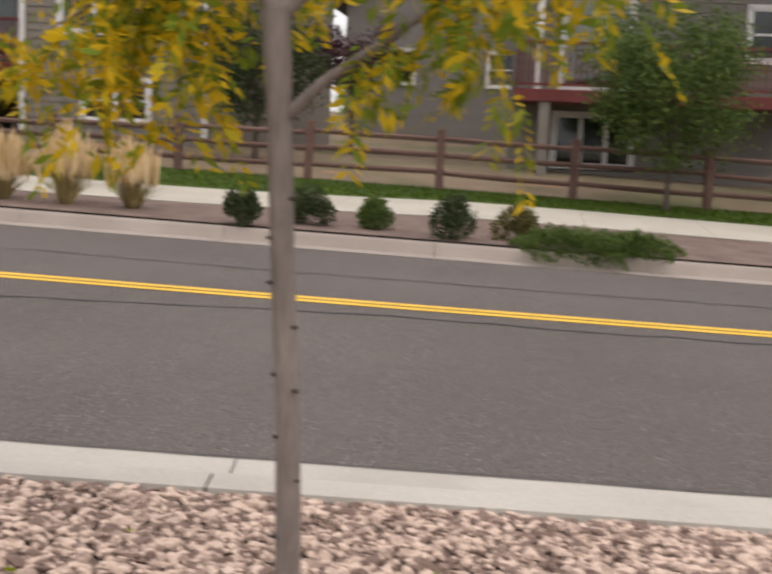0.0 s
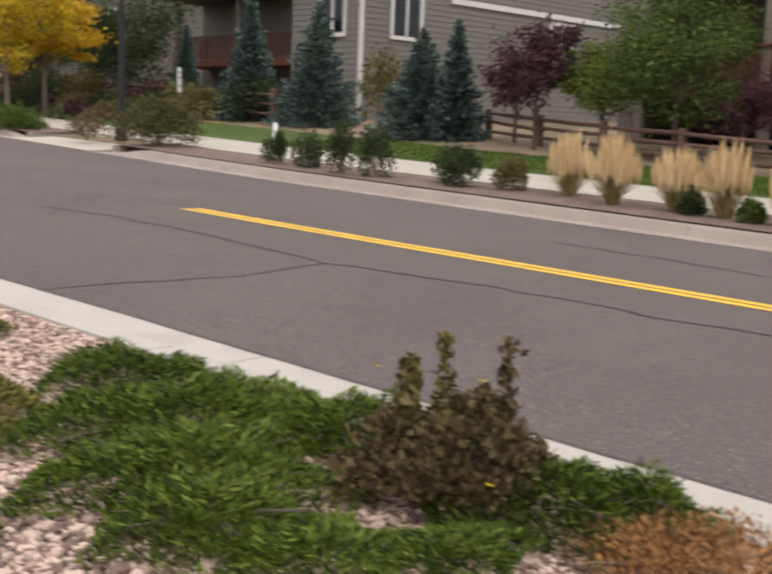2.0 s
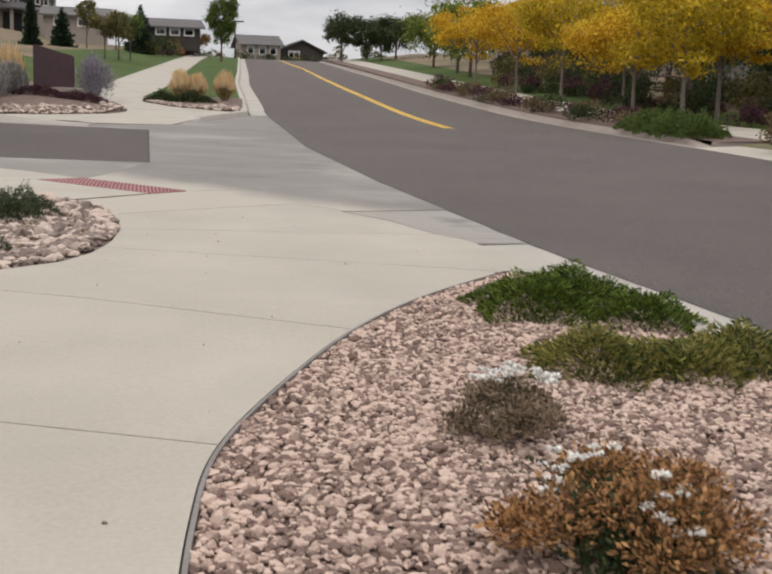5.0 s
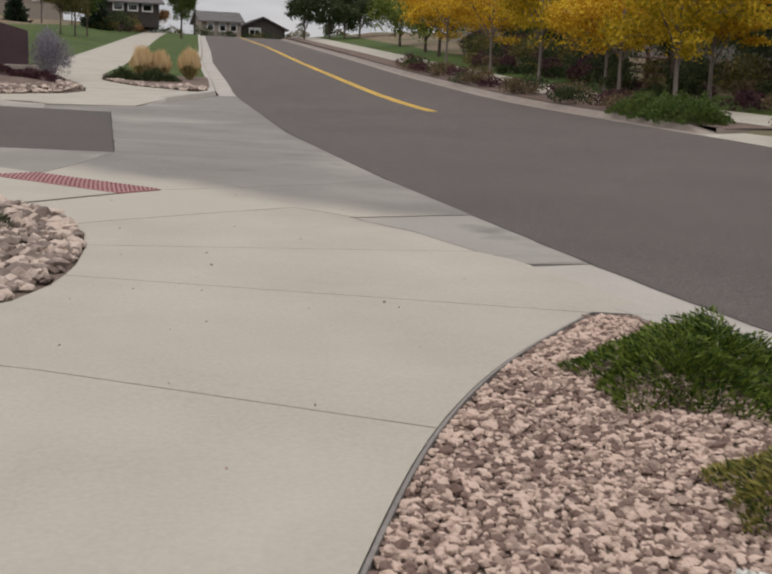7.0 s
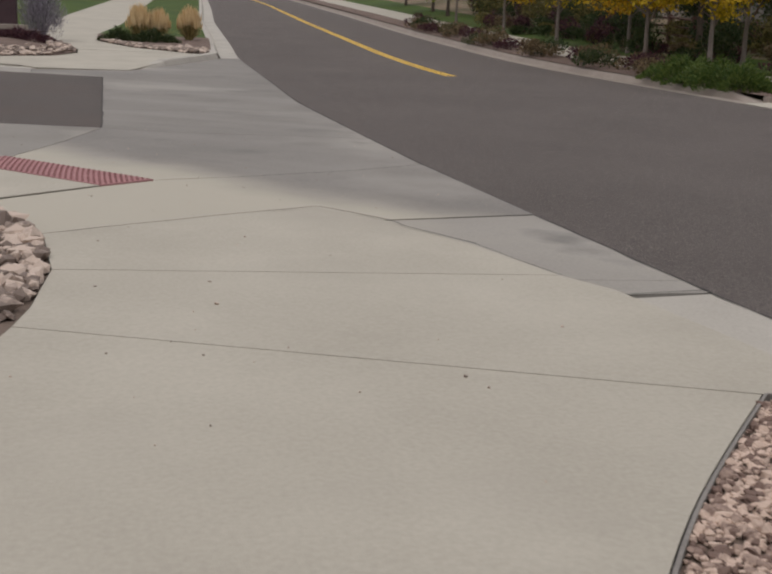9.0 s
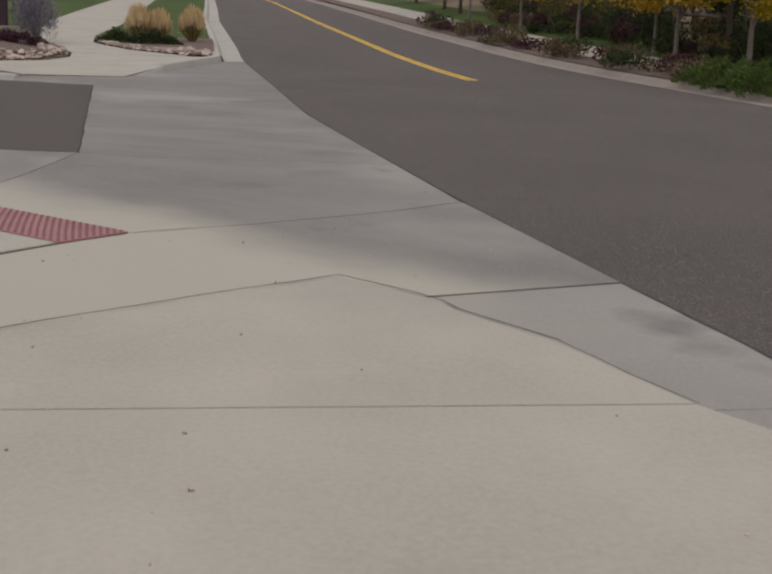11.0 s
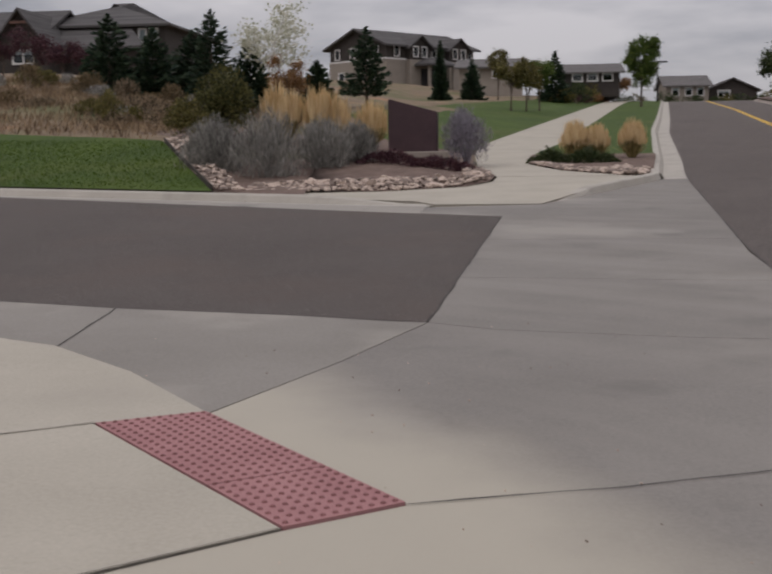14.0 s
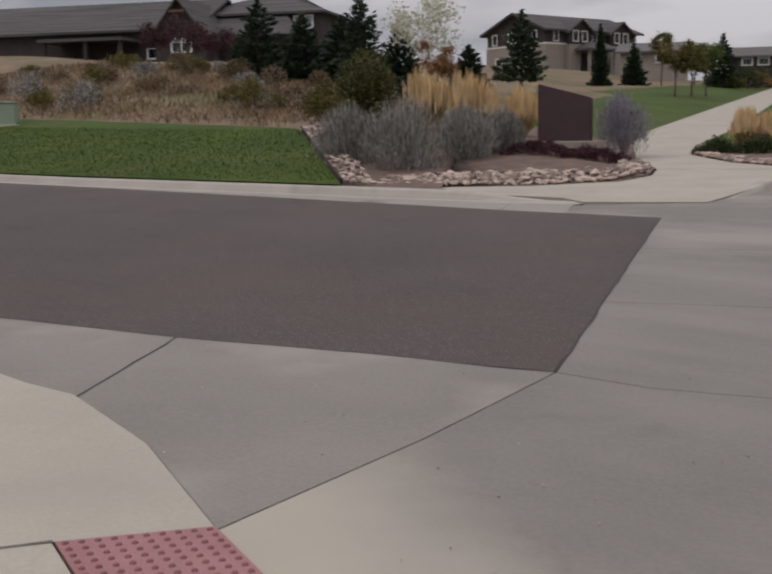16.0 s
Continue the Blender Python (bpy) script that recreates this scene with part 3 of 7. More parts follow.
for x in span(-60, 0.6, 0.6):
    d = (street_far(x + 0.2) - street_far(x - 0.2)) / 0.4
    ln = math.hypot(1, d)
    st.append((float(x) + 0.55 * d / ln, float(street_far(x)) - 0.55 / ln, -d / ln, 1 / ln, 1 - float(smoothstep(-1.8, 0.4, x))))
kerb_sections("street_kerb", st, 2.9, STREET_PROFILE, M_KERB, "pale concrete kerb and gutter of the side street")


# ---- concrete slabs: each cast field is a piece with open joints ----
def inset(poly, d):
    out = []
    n = len(poly)
    area = sum(poly[i][0] * poly[(i + 1) % n][1] - poly[(i + 1) % n][0] * poly[i][1] for i in range(n))
    if area < 0:
        poly = poly[::-1]
    for i in range(n):
        p, a, b = Vector(poly[i]), Vector(poly[i - 1]), Vector(poly[(i + 1) % n])
        u, w = (p - a).normalized(), (b - p).normalized()
        n1, n2 = Vector((-u.y, u.x)), Vector((-w.y, w.x))
        k = 1 + n1.dot(n2)
        out.append(tuple(p + (n1 + n2) * (d / max(k, 0.4))))
    return out


def slab(name, poly, mat, parent, lift, gap=0.006, thick=0.12):
    """An upright prism over a plan polygon; its top follows lift(x, y), with dark filler in the joints round it."""
    fill = bmesh.new()
    fill.faces.new([fill.verts.new((x, y, float(base(y)) + float(lift(x, y)) - 0.005)) for x, y in poly])
    bmesh.ops.triangulate(fill, faces=fill.faces[:])
    bmesh.ops.recalc_face_normals(fill, faces=fill.faces[:])
    part("joint_filler", fill, M_JOINT, parent)
    poly = inset([tuple(p) for p in poly], gap)
    bm = bmesh.new()
    top = [bm.verts.new((x, y, float(base(y)) + float(lift(x, y)))) for x, y in poly]
    low = [bm.verts.new((v.co.x, v.co.y, v.co.z - thick)) for v in top]
    bm.faces.new(top)
    for i in range(len(top)):
        j = (i + 1) % len(top)
        bm.faces.new((top[j], top[i], low[i], low[j]))
    bmesh.ops.triangulate(bm, faces=[f for f in bm.faces if len(f.verts) > 4])
    return part(name, bm, mat, parent)


def walk_lift(x, y):
    return 0.028 + 0.085 * float(1 - smoothstep(0.8, 5.2, y))


def flat_lift(x, y):
    return 0.006


# corners of the crossing's joints
A, B, C, D = (0.52, 9.35), (1.70, 8.03), (1.27, 7.72), (0.015, 9.09)
APEX, G1, G2, G3 = (2.74, 6.71), (3.08, 6.28), (3.46, 5.35), (3.65, 4.47)
SA, SA2, SA3 = (4.325, 9.15), (4.35, 6.49), (4.40, 4.40)
PN, PF = (1.44, 12.0), (1.79, 20.75)
TIP = (3.49, 2.28)

# bed edges
def rounded(pts, per=8):
    """A smooth line through plan points."""
    out = []
    for i in range(len(pts) - 1):
        p0, p1, p2, p3 = (Vector(pts[max(0, min(len(pts) - 1, i + k))]) for k in (-1, 0, 1, 2))
        for k in range(per):
            t = k / per
            q = 0.5 * (2 * p1 + (p2 - p0) * t + (2 * p0 - 5 * p1 + 4 * p2 - p3) * t * t + (3 * p1 - p0 - 3 * p2 + p3) * t ** 3)
            out.append((q.x, q.y))
    return out + [tuple(pts[-1])]


BED_RIGHT = rounded([(1.30, -30), (1.32, -14), (1.28, -8.2), (1.20, -5.2), (0.96, -3.5), (0.91, -2.75), (1.0, -1.95), (1.15, -1.29), (1.52, -0.45), (2.02, 0.48), (2.62, 1.32), TIP])
BED_LEFT = rounded([(-0.75, -30), (-0.8, -3), (-0.75, 0.4), (-0.32, 1.98), (0.11, 2.5), (0.48, 2.87), (0.67, 3.32), (0.82, 4.0), (0.91, 4.82), (0.86, 5.75), (0.63, 6.55), (0.35, 6.95), (-0.6, 7.5), (-3, 8.4), (-9, 11.0)])


def L(x, y):
    return float(land(x, y))


bed_x = curve([(y, x) for x, y in BED_RIGHT])


def bed_run(ya, yb):
    """The bed's edge between two places along it."""
    return [p for p in BED_RIGHT if ya < p[1] < yb]


plaza = tagged(new("pavement"), "pale broom-finished concrete sidewalk slabs with tooled joints", "sidewalk", kind="structure")
slab("slab", [(0.91, 4.82), G3, G2, G1, APEX, (1.93, 6.32), (1.18, 5.93), (0.86, 5.75)], M_CONC, plaza, walk_lift)
slab("slab", [(0.75, 3.65), TIP, (3.90, 2.15), (3.86, 3.3), (3.80, 4.1), G3, (0.91, 4.82), (0.82, 4.0)], M_CONC, plaza, walk_lift)
slab("slab", [(-0.32, 1.98), (0.63, 1.43), (2.02, 0.48), *bed_run(0.49, 2.27), TIP, (0.75, 3.65), (0.67, 3.32), (0.48, 2.87), (0.11, 2.5)], M_CONC, plaza, walk_lift)
slab("slab", [(-0.75, -0.38), (float(bed_x(-1.29)), -1.29), *bed_run(-1.28, 0.47), (2.02, 0.48), (0.63, 1.43), (-0.32, 1.98), (-0.75, 0.4)], M_CONC, plaza, walk_lift)
slab("slab", [(-0.8, -2.6), (float(bed_x(-2.75)), -2.75), *bed_run(-2.74, -1.30), (float(bed_x(-1.29)), -1.29), (-0.75, -0.38)], M_CONC, plaza, walk_lift)
for k in range(18):
    y1, y0 = -2.68 - 1.5 * k, -4.18 - 1.5 * k
    slab("slab", [(-0.8, y0), (float(bed_x(y0 - 0.05)), y0 - 0.05), *bed_run(y0 - 0.04, y1 - 0.06), (float(bed_x(y1 - 0.05)), y1 - 0.05), (-0.8, y1 + (0.08 if k == 0 else 0))], M_CONC, plaza, walk_lift)
SEAM_C = [(2.10, 8.16), (2.54, 8.29), (3.05, 8.50), (3.57, 8.72)]
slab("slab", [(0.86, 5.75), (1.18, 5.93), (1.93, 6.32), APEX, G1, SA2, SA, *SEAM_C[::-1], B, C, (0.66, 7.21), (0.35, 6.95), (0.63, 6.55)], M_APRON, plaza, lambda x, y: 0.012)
slab("slab", [D, C, (0.66, 7.21), (0.35, 6.95), (-0.6, 7.5), (-1.9, 7.98)], M_CONC, plaza, lambda x, y: 0.02)
slab("slab", [A, D, (-1.9, 7.98), (-3, 8.4), (-9, 11.0), (-9, 13.2), (-1.9, 11.5), (-1.42, 11.2), (-1.0, 11.0), (-0.2, 10.25)], M_CONC, plaza, lambda x, y: 0.02)
for k in range(8):
    xa, xb = -9 - 6 * k, -15 - 6 * k
    ya, yb = 11.0 + 2.1 * k, 13.1 + 2.1 * k
    slab("slab", [(xa, ya), (xa, ya + 2.2), (xb, yb + 2.2), (xb, yb)], M_CONC, plaza, lambda x, y: 0.03)

apron_thing = tagged(new("crossing_apron"), "tyre-darkened grey concrete cross-pan at the side street mouth", "pavement", kind="structure")
slab("slab", [G1, SA2, SA3, G3, G2], M_GUTTER, apron_thing, flat_lift)
slab("slab", [G3, SA3, (4.40, 4.12), (3.80, 4.12)], M_GUTTER, apron_thing, flat_lift, 0.001)
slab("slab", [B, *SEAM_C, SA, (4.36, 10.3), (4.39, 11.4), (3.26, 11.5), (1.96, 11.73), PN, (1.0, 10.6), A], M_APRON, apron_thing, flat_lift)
slab("slab", [A, (1.0, 10.6), PN, (0.24, 12.3), (-1.15, 12.57), (-1.0, 11.0), (-0.2, 10.25)], M_GUTTERD, apron_thing, flat_lift)
slab("slab", [(-1.0, 11.0), (-1.15, 12.57), (-2.75, 13.03), (-9, 15.0), (-9, 13.2), (-1.9, 11.5), (-1.42, 11.2)], M_GUTTERD, apron_thing, flat_lift)
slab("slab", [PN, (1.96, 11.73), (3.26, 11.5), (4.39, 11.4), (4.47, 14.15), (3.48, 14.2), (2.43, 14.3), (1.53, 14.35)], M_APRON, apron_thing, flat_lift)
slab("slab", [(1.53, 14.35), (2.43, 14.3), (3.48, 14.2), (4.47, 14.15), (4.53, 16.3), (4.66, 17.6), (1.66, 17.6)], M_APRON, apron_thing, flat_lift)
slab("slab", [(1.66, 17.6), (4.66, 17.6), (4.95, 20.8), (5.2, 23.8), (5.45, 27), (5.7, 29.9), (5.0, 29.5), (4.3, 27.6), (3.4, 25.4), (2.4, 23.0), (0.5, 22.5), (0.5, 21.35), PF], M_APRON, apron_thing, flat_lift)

def street_asphalt(x):
    return float(np.interp(x, [-60, -30, -10.3, -6.85, -0.47, 1.79], [49.6, 35.8, 26.7, 25.05, 21.8, 20.75]))


pan_x = [0.5] + [-0.47 - 2.95 * k for k in range(14)]
for xb, xa in zip(pan_x[:-1], pan_x[1:]):
    slab("slab", [(xa, street_asphalt(xa)), (xb, street_asphalt(xb)), (xb, float(street_far(xb)) - 0.47), (xa, float(street_far(xa)) - 0.47)], M_GUTTER, apron_thing, lambda x, y: 0.003, 0.005)
crack([(float(road_left(y)), y) for y in span(-12, 30, 0.5)], 0.013, 0.004, 21, 0.0105, "joint_line", "dark joint where asphalt meets concrete", M_SEAM)
crack([(1.44, 12.0), (1.53, 14.35), (1.66, 17.6), (1.79, 20.75)], 0.013, 0.006, 22, 0.0105, "joint_line", "dark joint where asphalt meets concrete", M_SEAM)
crack([(1.44, 12.0), (0.24, 12.3), (-1.15, 12.57), (-2.75, 13.03), (-9, 15.0), (-20, 19)], 0.013, 0.008, 23, 0.0105, "joint_line", "dark joint where asphalt meets concrete", M_SEAM)

JOINT = dict(mat=M_SEAM, name="joint_line", label="dark dirty joint between concrete slabs")
crack([(0.86, 5.75), (1.18, 5.93), (1.93, 6.32), APEX], 0.010, 0.004, 31, 0.036, **JOINT)
crack([APEX, G1, (3.2, 5.95), G2], 0.013, 0.008, 32, 0.036, **JOINT)
crack([G2, (3.57, 4.85), G3], 0.008, 0.006, 33, 0.036, **JOINT)
crack([B, *SEAM_C, SA], 0.012, 0.005, 34, 0.017, **JOINT)
crack([(3.80, 4.1), (4.41, 4.16)], 0.008, 0.003, 44, 0.012, **JOINT)
crack([(-1.0, 11.0), (-1.07, 11.8), (-1.15, 12.57)], 0.014, 0.006, 38, 0.0085, **JOINT)
crack([D, (-0.43, 8.82), (-1.9, 7.98)], 0.008, 0.003, 39, 0.026, **JOINT)
crack([C, (0.66, 7.21), (0.35, 6.95)], 0.007, 0.003, 40, 0.025, **JOINT)

# side street
xs = np.concatenate([span(-60, -2.9, 1.5), np.array([-1.15, 0.24, 1.45])])
sv, sf = [], []
for x in xs:
    y0 = float(street_near(x))
    y1 = float(np.interp(x, [-60, -30, -10.3, -6.85, -0.47, 1.79], [49.6, 35.8, 26.7, 25.05, 21.8, 20.75]))
    for k in range(7):
        y = y0 + (y1 - y0) * k / 6
        sv.append((x + (0.34 * k / 6 if x > 1.4 else 0), y, float(base(y)) + 0.002))
for i in range(len(xs) - 1):
    for k in range(6):
        sf.append((i * 7 + k, (i + 1) * 7 + k, (i + 1) * 7 + k + 1, i * 7 + k + 1))
side_street = tagged(new("side_street", array_mesh("side_street", sv, sf, M_ASPHALT2, True)), "dark asphalt of the side street, square-cut at the apron", "road", kind="structure")

# far corner plaza, path and grass
corner = tagged(new("corner_pavement"), "pale concrete sidewalk curving up the hill", "sidewalk", kind="structure")


def corner_lift(x, y):
    return 0.012 + 0.12 * float(smoothstep(23.6, 27.5, y + 0.25 * x))


slab("slab", [(0.2, 23.75), (0.6, 23.02), (2.4, 23.02), (3.35, 25.35), (4.2, 27.6), (4.75, 29.0), (4.3, 29.0), (1.5, 29.0), (1.45, 27.3), (0.95, 26.1), (-0.6, 25.6), (-2.2, 25.6), (-1.9, 24.75)], M_CONC, corner, corner_lift)
y_cut = [29.0, 31, 33, 35, 37, 39] + [41 + 2.2 * k for k in range(50)]
for ya, yb in zip(y_cut[:-1], y_cut[1:]):
    slab("slab", [(float(path_left(ya)), ya), (float(path_right(ya)), ya), (float(path_right(yb)), yb), (float(path_left(yb)), yb)], M_CONC, corner, lambda x, y: 0.135, 0.004)

kerb_run("kerb_return", [(x, y, nx_, ny_, k) for x, y, nx_, ny_, k in ((2.75, 23.7, -0.9, 0.42, 0.02), (3.1, 24.6, -0.92, 0.4, 0.55), (3.45, 25.4, -0.92, 0.4, 1.1), (4.3, 27.5, -0.92, 0.4, 1.15),
         (4.85, 28.8, -0.93, 0.36, 1.15), (5.12, 29.65, -0.98, 0.1, 1.15))], ((0.0, 0.0), (0.05, 0.11), (0.08, 0.13), (0.24, 0.13), (0.26, 0.02)), M_KERB, "rising concrete kerb return at the corner ramp")

grass_strip = tagged(new("lawn_strip", ribbon("lawn_strip", span(37.5, 150, 1.5), lambda y: path_right(y) + 0.02, lambda y: road_left(y) - 0.72, lambda x, y: base(y) + 0.14, M_LAWN, 2)),
                     "mown grass strip between path and kerb", "lawn", kind="structure")
island = tagged(new("corner_bed", ribbon("corner_bed", span(29.1, 37.5, 0.6), lambda y: path_right(y) + 0.02, lambda y: max(road_left(y) - 0.72, path_right(y) + 0.05) if y > 29.8 else path_right(y) + 0.3, lambda x, y: base(y) + 0.12 + 0.06 * smoothstep(30, 33, y), M_MULCH, 3)),
                "mulched planting island edged with cobbles", "planting bed", kind="structure")
hill_lawn = tagged(new("hill_lawn", ribbon("hill_lawn", span(40, 150, 2.5), lambda y: path_left(y) - np.interp(y, [40, 60, 100, 150], [2.5, 9, 7, 5]), lambda y: path_left(y) - 0.02,
                                           lambda x, y: land(x, y) + 0.015, M_LAWN, 4)), "mown green slope beside the climbing path", "lawn", kind="structure")

# lawn beyond the side street
v, f = [], []
cols = 26
bs = span(0.16, 7.0, 0.7)
for b in bs:
    xr = float(np.interp(b, [0, 7.0], [-3.7, -7.4]))
    for k in range(cols + 1):
        x = xr - 46 * (k / cols) ** 1.6
        y = float(street_far(x)) + b * (1.0 + 0.55 * (k / cols))
        v.append((x, y, L(x, y) + 0.015))
w = cols + 1
f = [(i * w + k, (i + 1) * w + k, (i + 1) * w + k + 1, i * w + k + 1) for i in range(len(bs) - 1) for k in range(cols)]
street_lawn = tagged(new("street_lawn", array_mesh("street_lawn", v, f, M_LAWN, True)), "bright green mown lawn behind the street kerb", "lawn", kind="structure")

# monument bed
def mound(x, y):
    return min(L(x, y) + 0.03, float(base(y)) + 0.07 + 0.10 * max(0.0, y - 25.7 + 0.12 * min(0.0, x + 1)))


v, f = [], []
ring = [(-3.75, 24.93), (-2.35, 24.37), (-1.98, 24.75), (-2.2, 25.62), (-0.6, 25.62), (0.93, 26.12), (1.42, 27.3), (1.45, 29.2), (0.85, 33.0), (0.45, 38.5), (-2.5, 41.5), (-7.5, 40), (-9.2, 36.5), (-7.8, 33.2)]
cx, cy = -3.0, 32.5
v.append((cx, cy, mound(cx, cy)))
for x, y in ring:
    for u in (0.33, 0.66, 1.0):
        px, py = cx + (x - cx) * u, cy + (y - cy) * u
        v.append((px, py, mound(px, py)))
n = len(ring)
tris = []
for i in range(n):
    j = (i + 1) % n
    a0, b0 = 1 + 3 * i, 1 + 3 * j
    tris.append((0, a0, b0))
    for k in range(2):
        tris += [(a0 + k, a0 + k + 1, b0 + k + 1), (a0 + k, b0 + k + 1, b0 + k)]
monument_bed = tagged(new("monument_bed", array_mesh("monument_bed", v, tris, M_MULCH, True)), "mulched bed round the entry sign", "planting bed", kind="structure")

# right-hand verge
def offset_right(d):
    return lambda y: road_right(y) + d


def walk_off(y):
    """How far the far sidewalk lies from the asphalt: it swings away and back."""
    return np.interp(y, [-14, -10.5, -8, -4.4, 2, 9, 14], [3.4, 3.6, 3.8, 2.8, 2.35, 2.2, 2.1])


for a, b in ((-80, 14.2), (18.6, 150)):
    tagged(new("mulch_strip", ribbon("mulch_strip", span(a, b, 0.8), offset_right(0.7), lambda y: road_right(y) + walk_off(y), lambda x, y: land(x, y) + 0.01, M_MULCH, 3)), "brown bark mulch strip with stones", "planting bed", kind="structure")
far_walk = tagged(new("far_pavement"), "pale concrete sidewalk across the road", "sidewalk", kind="structure")
yy = -40.0
while yy < 150:
    y2 = yy + (1.8 if yy < 40 else 5.4)
    p0, p1 = float(road_right(yy)), float(road_right(y2))
    slab("slab", [(p0 + float(walk_off(yy)), yy), (p0 + float(walk_off(yy)) + 2.3, yy), (p1 + float(walk_off(y2)) + 2.3, y2), (p1 + float(walk_off(y2)), y2)], M_CONC, far_walk, lambda x, y: L(x, y) - float(base(y)) + 0.02, 0.004)
    yy = y2
slab("slab", [(float(road_right(14.2)) + 0.02, 14.2), (float(road_right(18.6)) + 0.02, 18.6), (float(road_right(18.6)) + 2.1, 18.6), (float(road_right(14.2)) + 2.1, 14.2)], M_CONC, far_walk,
     lambda x, y: 0.012 + 0.10 * float(smoothstep(0.2, 2.2, x - road_right(y))))
for ya in (14.02, 18.62):
    xr = float(road_right(ya))
    tagged(part("ramp_edge", box(xr + 0.6, ya, float(base(ya)) - 0.1, xr + 2.08, ya + 0.16, float(base(ya)) + 0.15, 0.01), M_KERBR), "low concrete edge beside the ramp", "kerb", kind="structure")
for a, b in ((-80, 150),):
    tagged(new("verge_lawn", ribbon("verge_lawn", span(a, b, 1.2), lambda y: road_right(y) + walk_off(y) + 2.28, offset_right(8.0), lambda x, y: land(x, y) + 0.012, M_LAWN, 4)), "mown green verge below the rail fence", "lawn", kind="structure")
tagged(new("yard", ribbon("yard", span(-60, 120, 2), offset_right(8.0), offset_right(14), lambda x, y: land(x, y) + 0.01, M_DRY, 3)), "dry bare back yard ground", "yard", kind="structure")

def near_bed_height(x, y):
    """Gravel lies just under the walk's edge on one side and under the kerb's top on the other."""
    a, b = float(bed_x(y)), float(road_left(y)) - 0.78
    u = min(1.0, max(0.0, (x - a) / max(0.05, b - a)))
    kerb = 0.125 * float(np.interp(y, [0.3, 2.3, 4.0], [1, 0.72, 0.4])) - 0.012
    return float(base(y)) + (walk_lift(x, y) - 0.016) * (1 - u) + kerb * u + 0.05 * u * (1 - u) * math.sin(x * 2.1 + y)


# near bed base: soil under the gravel
near_bed = tagged(new("gravel_bed", ribbon("gravel_bed", span(-30, 2.2, 0.35), lambda y: bed_x(y) + 0.006, lambda y: road_left(y) - 0.76, lambda x, y: near_bed_height(x, y) - 0.008, M_SOIL, 6)),
                  "landscape bed of pinkish gravel beside the kerb", "planting bed", kind="structure")
left_x = curve([(y, x) for x, y in BED_LEFT])
corner_bed_near = tagged(new("cobble_bed", ribbon("cobble_bed", span(-30, 7.0, 0.3), lambda y: left_x(min(y, 6.95)) - 6.0, lambda y: left_x(y) - 0.004, lambda x, y: base(y) + walk_lift(x, y) - 0.02, M_SOIL, 4)),
                         "bed of large river cobbles and juniper", "planting bed", kind="structure")


# ---- stones ----
def stones(name, rng, xy, size, height, mat, flat=0.6, angular=False):
    """Many separate rounded stones as one mesh: squashed, jittered low spheres."""
    bm = bmesh.new()
    if angular:
        bmesh.ops.create_cube(bm, size=1.45)
        bmesh.ops.triangulate(bm, faces=bm.faces[:])
    else:
        bmesh.ops.create_icosphere(bm, subdivisions=1, radius=1.0)
    bv = np.array([q.co[:] for q in bm.verts]); bf = np.array([[q.index for q in p.verts] for p in bm.faces])
    bm.free()
    n = len(xy)
    s = size * rng.lognormal(0, 0.27, (n, 1, 1))
    sh = np.concatenate([rng.uniform(0.75, 1.25, (n, 1, 2)), rng.uniform(flat * 0.7, flat * 1.2, (n, 1, 1))], 2)
    jit = (1 + (0.26 if angular else 0.21) * rng.normal(size=(n, len(bv), 1))).clip(0.45, 1.5)
    loc = bv[None] * jit * sh * s
    ang = rng.uniform(0, 2 * np.pi, n); tilt = rng.normal(0, 0.6 if angular else 0.35, n)
    c, q = np.cos(ang)[:, None], np.sin(ang)[:, None]
    ct, stl = np.cos(tilt)[:, None], np.sin(tilt)[:, None]
    x, y, z = loc[..., 0], loc[..., 1], loc[..., 2]
    y, z = y * ct - z * stl, y * stl + z * ct
    x, y = x * c - y * q, x * q + y * c
    z = z + np.array([height(a, b) for a, b in xy])[:, None] + s[:, :, 0] * flat * 0.35
    v = np.stack([x + xy[:, :1], y + xy[:, 1:2], z], -1).reshape(-1, 3)
    f = (bf[None] + (np.arange(n) * len(bv))[:, None, None]).reshape(-1, 3)
    return array_mesh(name, v, f, mat, False)


def scatter(rng, n, x0, x1, y0, y1, keep):
    p = np.stack([rng.uniform(x0, x1, n), rng.uniform(y0, y1, n)], 1)
    return p[np.array([bool(keep(a, b)) for a, b in p])]


rng = np.random.default_rng(11)


gravel_xy = scatter(rng, 165000, 0.9, 5.0, -9.8, 2.24, lambda x, y: bed_x(y) + 0.02 < x < road_left(y) - 0.80)
tagged(new("gravel", stones("gravel", rng, gravel_xy, 0.0132, near_bed_height, M_ROCK, 0.7)), "loose pinkish-tan crushed gravel", "gravel", kind="stuff")
gravel_far = scatter(rng, 14000, 1.0, 6.0, -20, -9.8, lambda x, y: bed_x(y) + 0.03 < x < road_left(y) - 0.72)
tagged(new("gravel", stones("gravel", rng, gravel_far, 0.024, near_bed_height, M_ROCK, 0.7, True)), "loose pinkish-tan crushed gravel", "gravel", kind="stuff")
cob = scatter(rng, 6500, -3.0, 0.95, 1.5, 7.4, lambda x, y: left_x(min(y, 6.95)) - 1.6 < x < left_x(y) - 0.045)
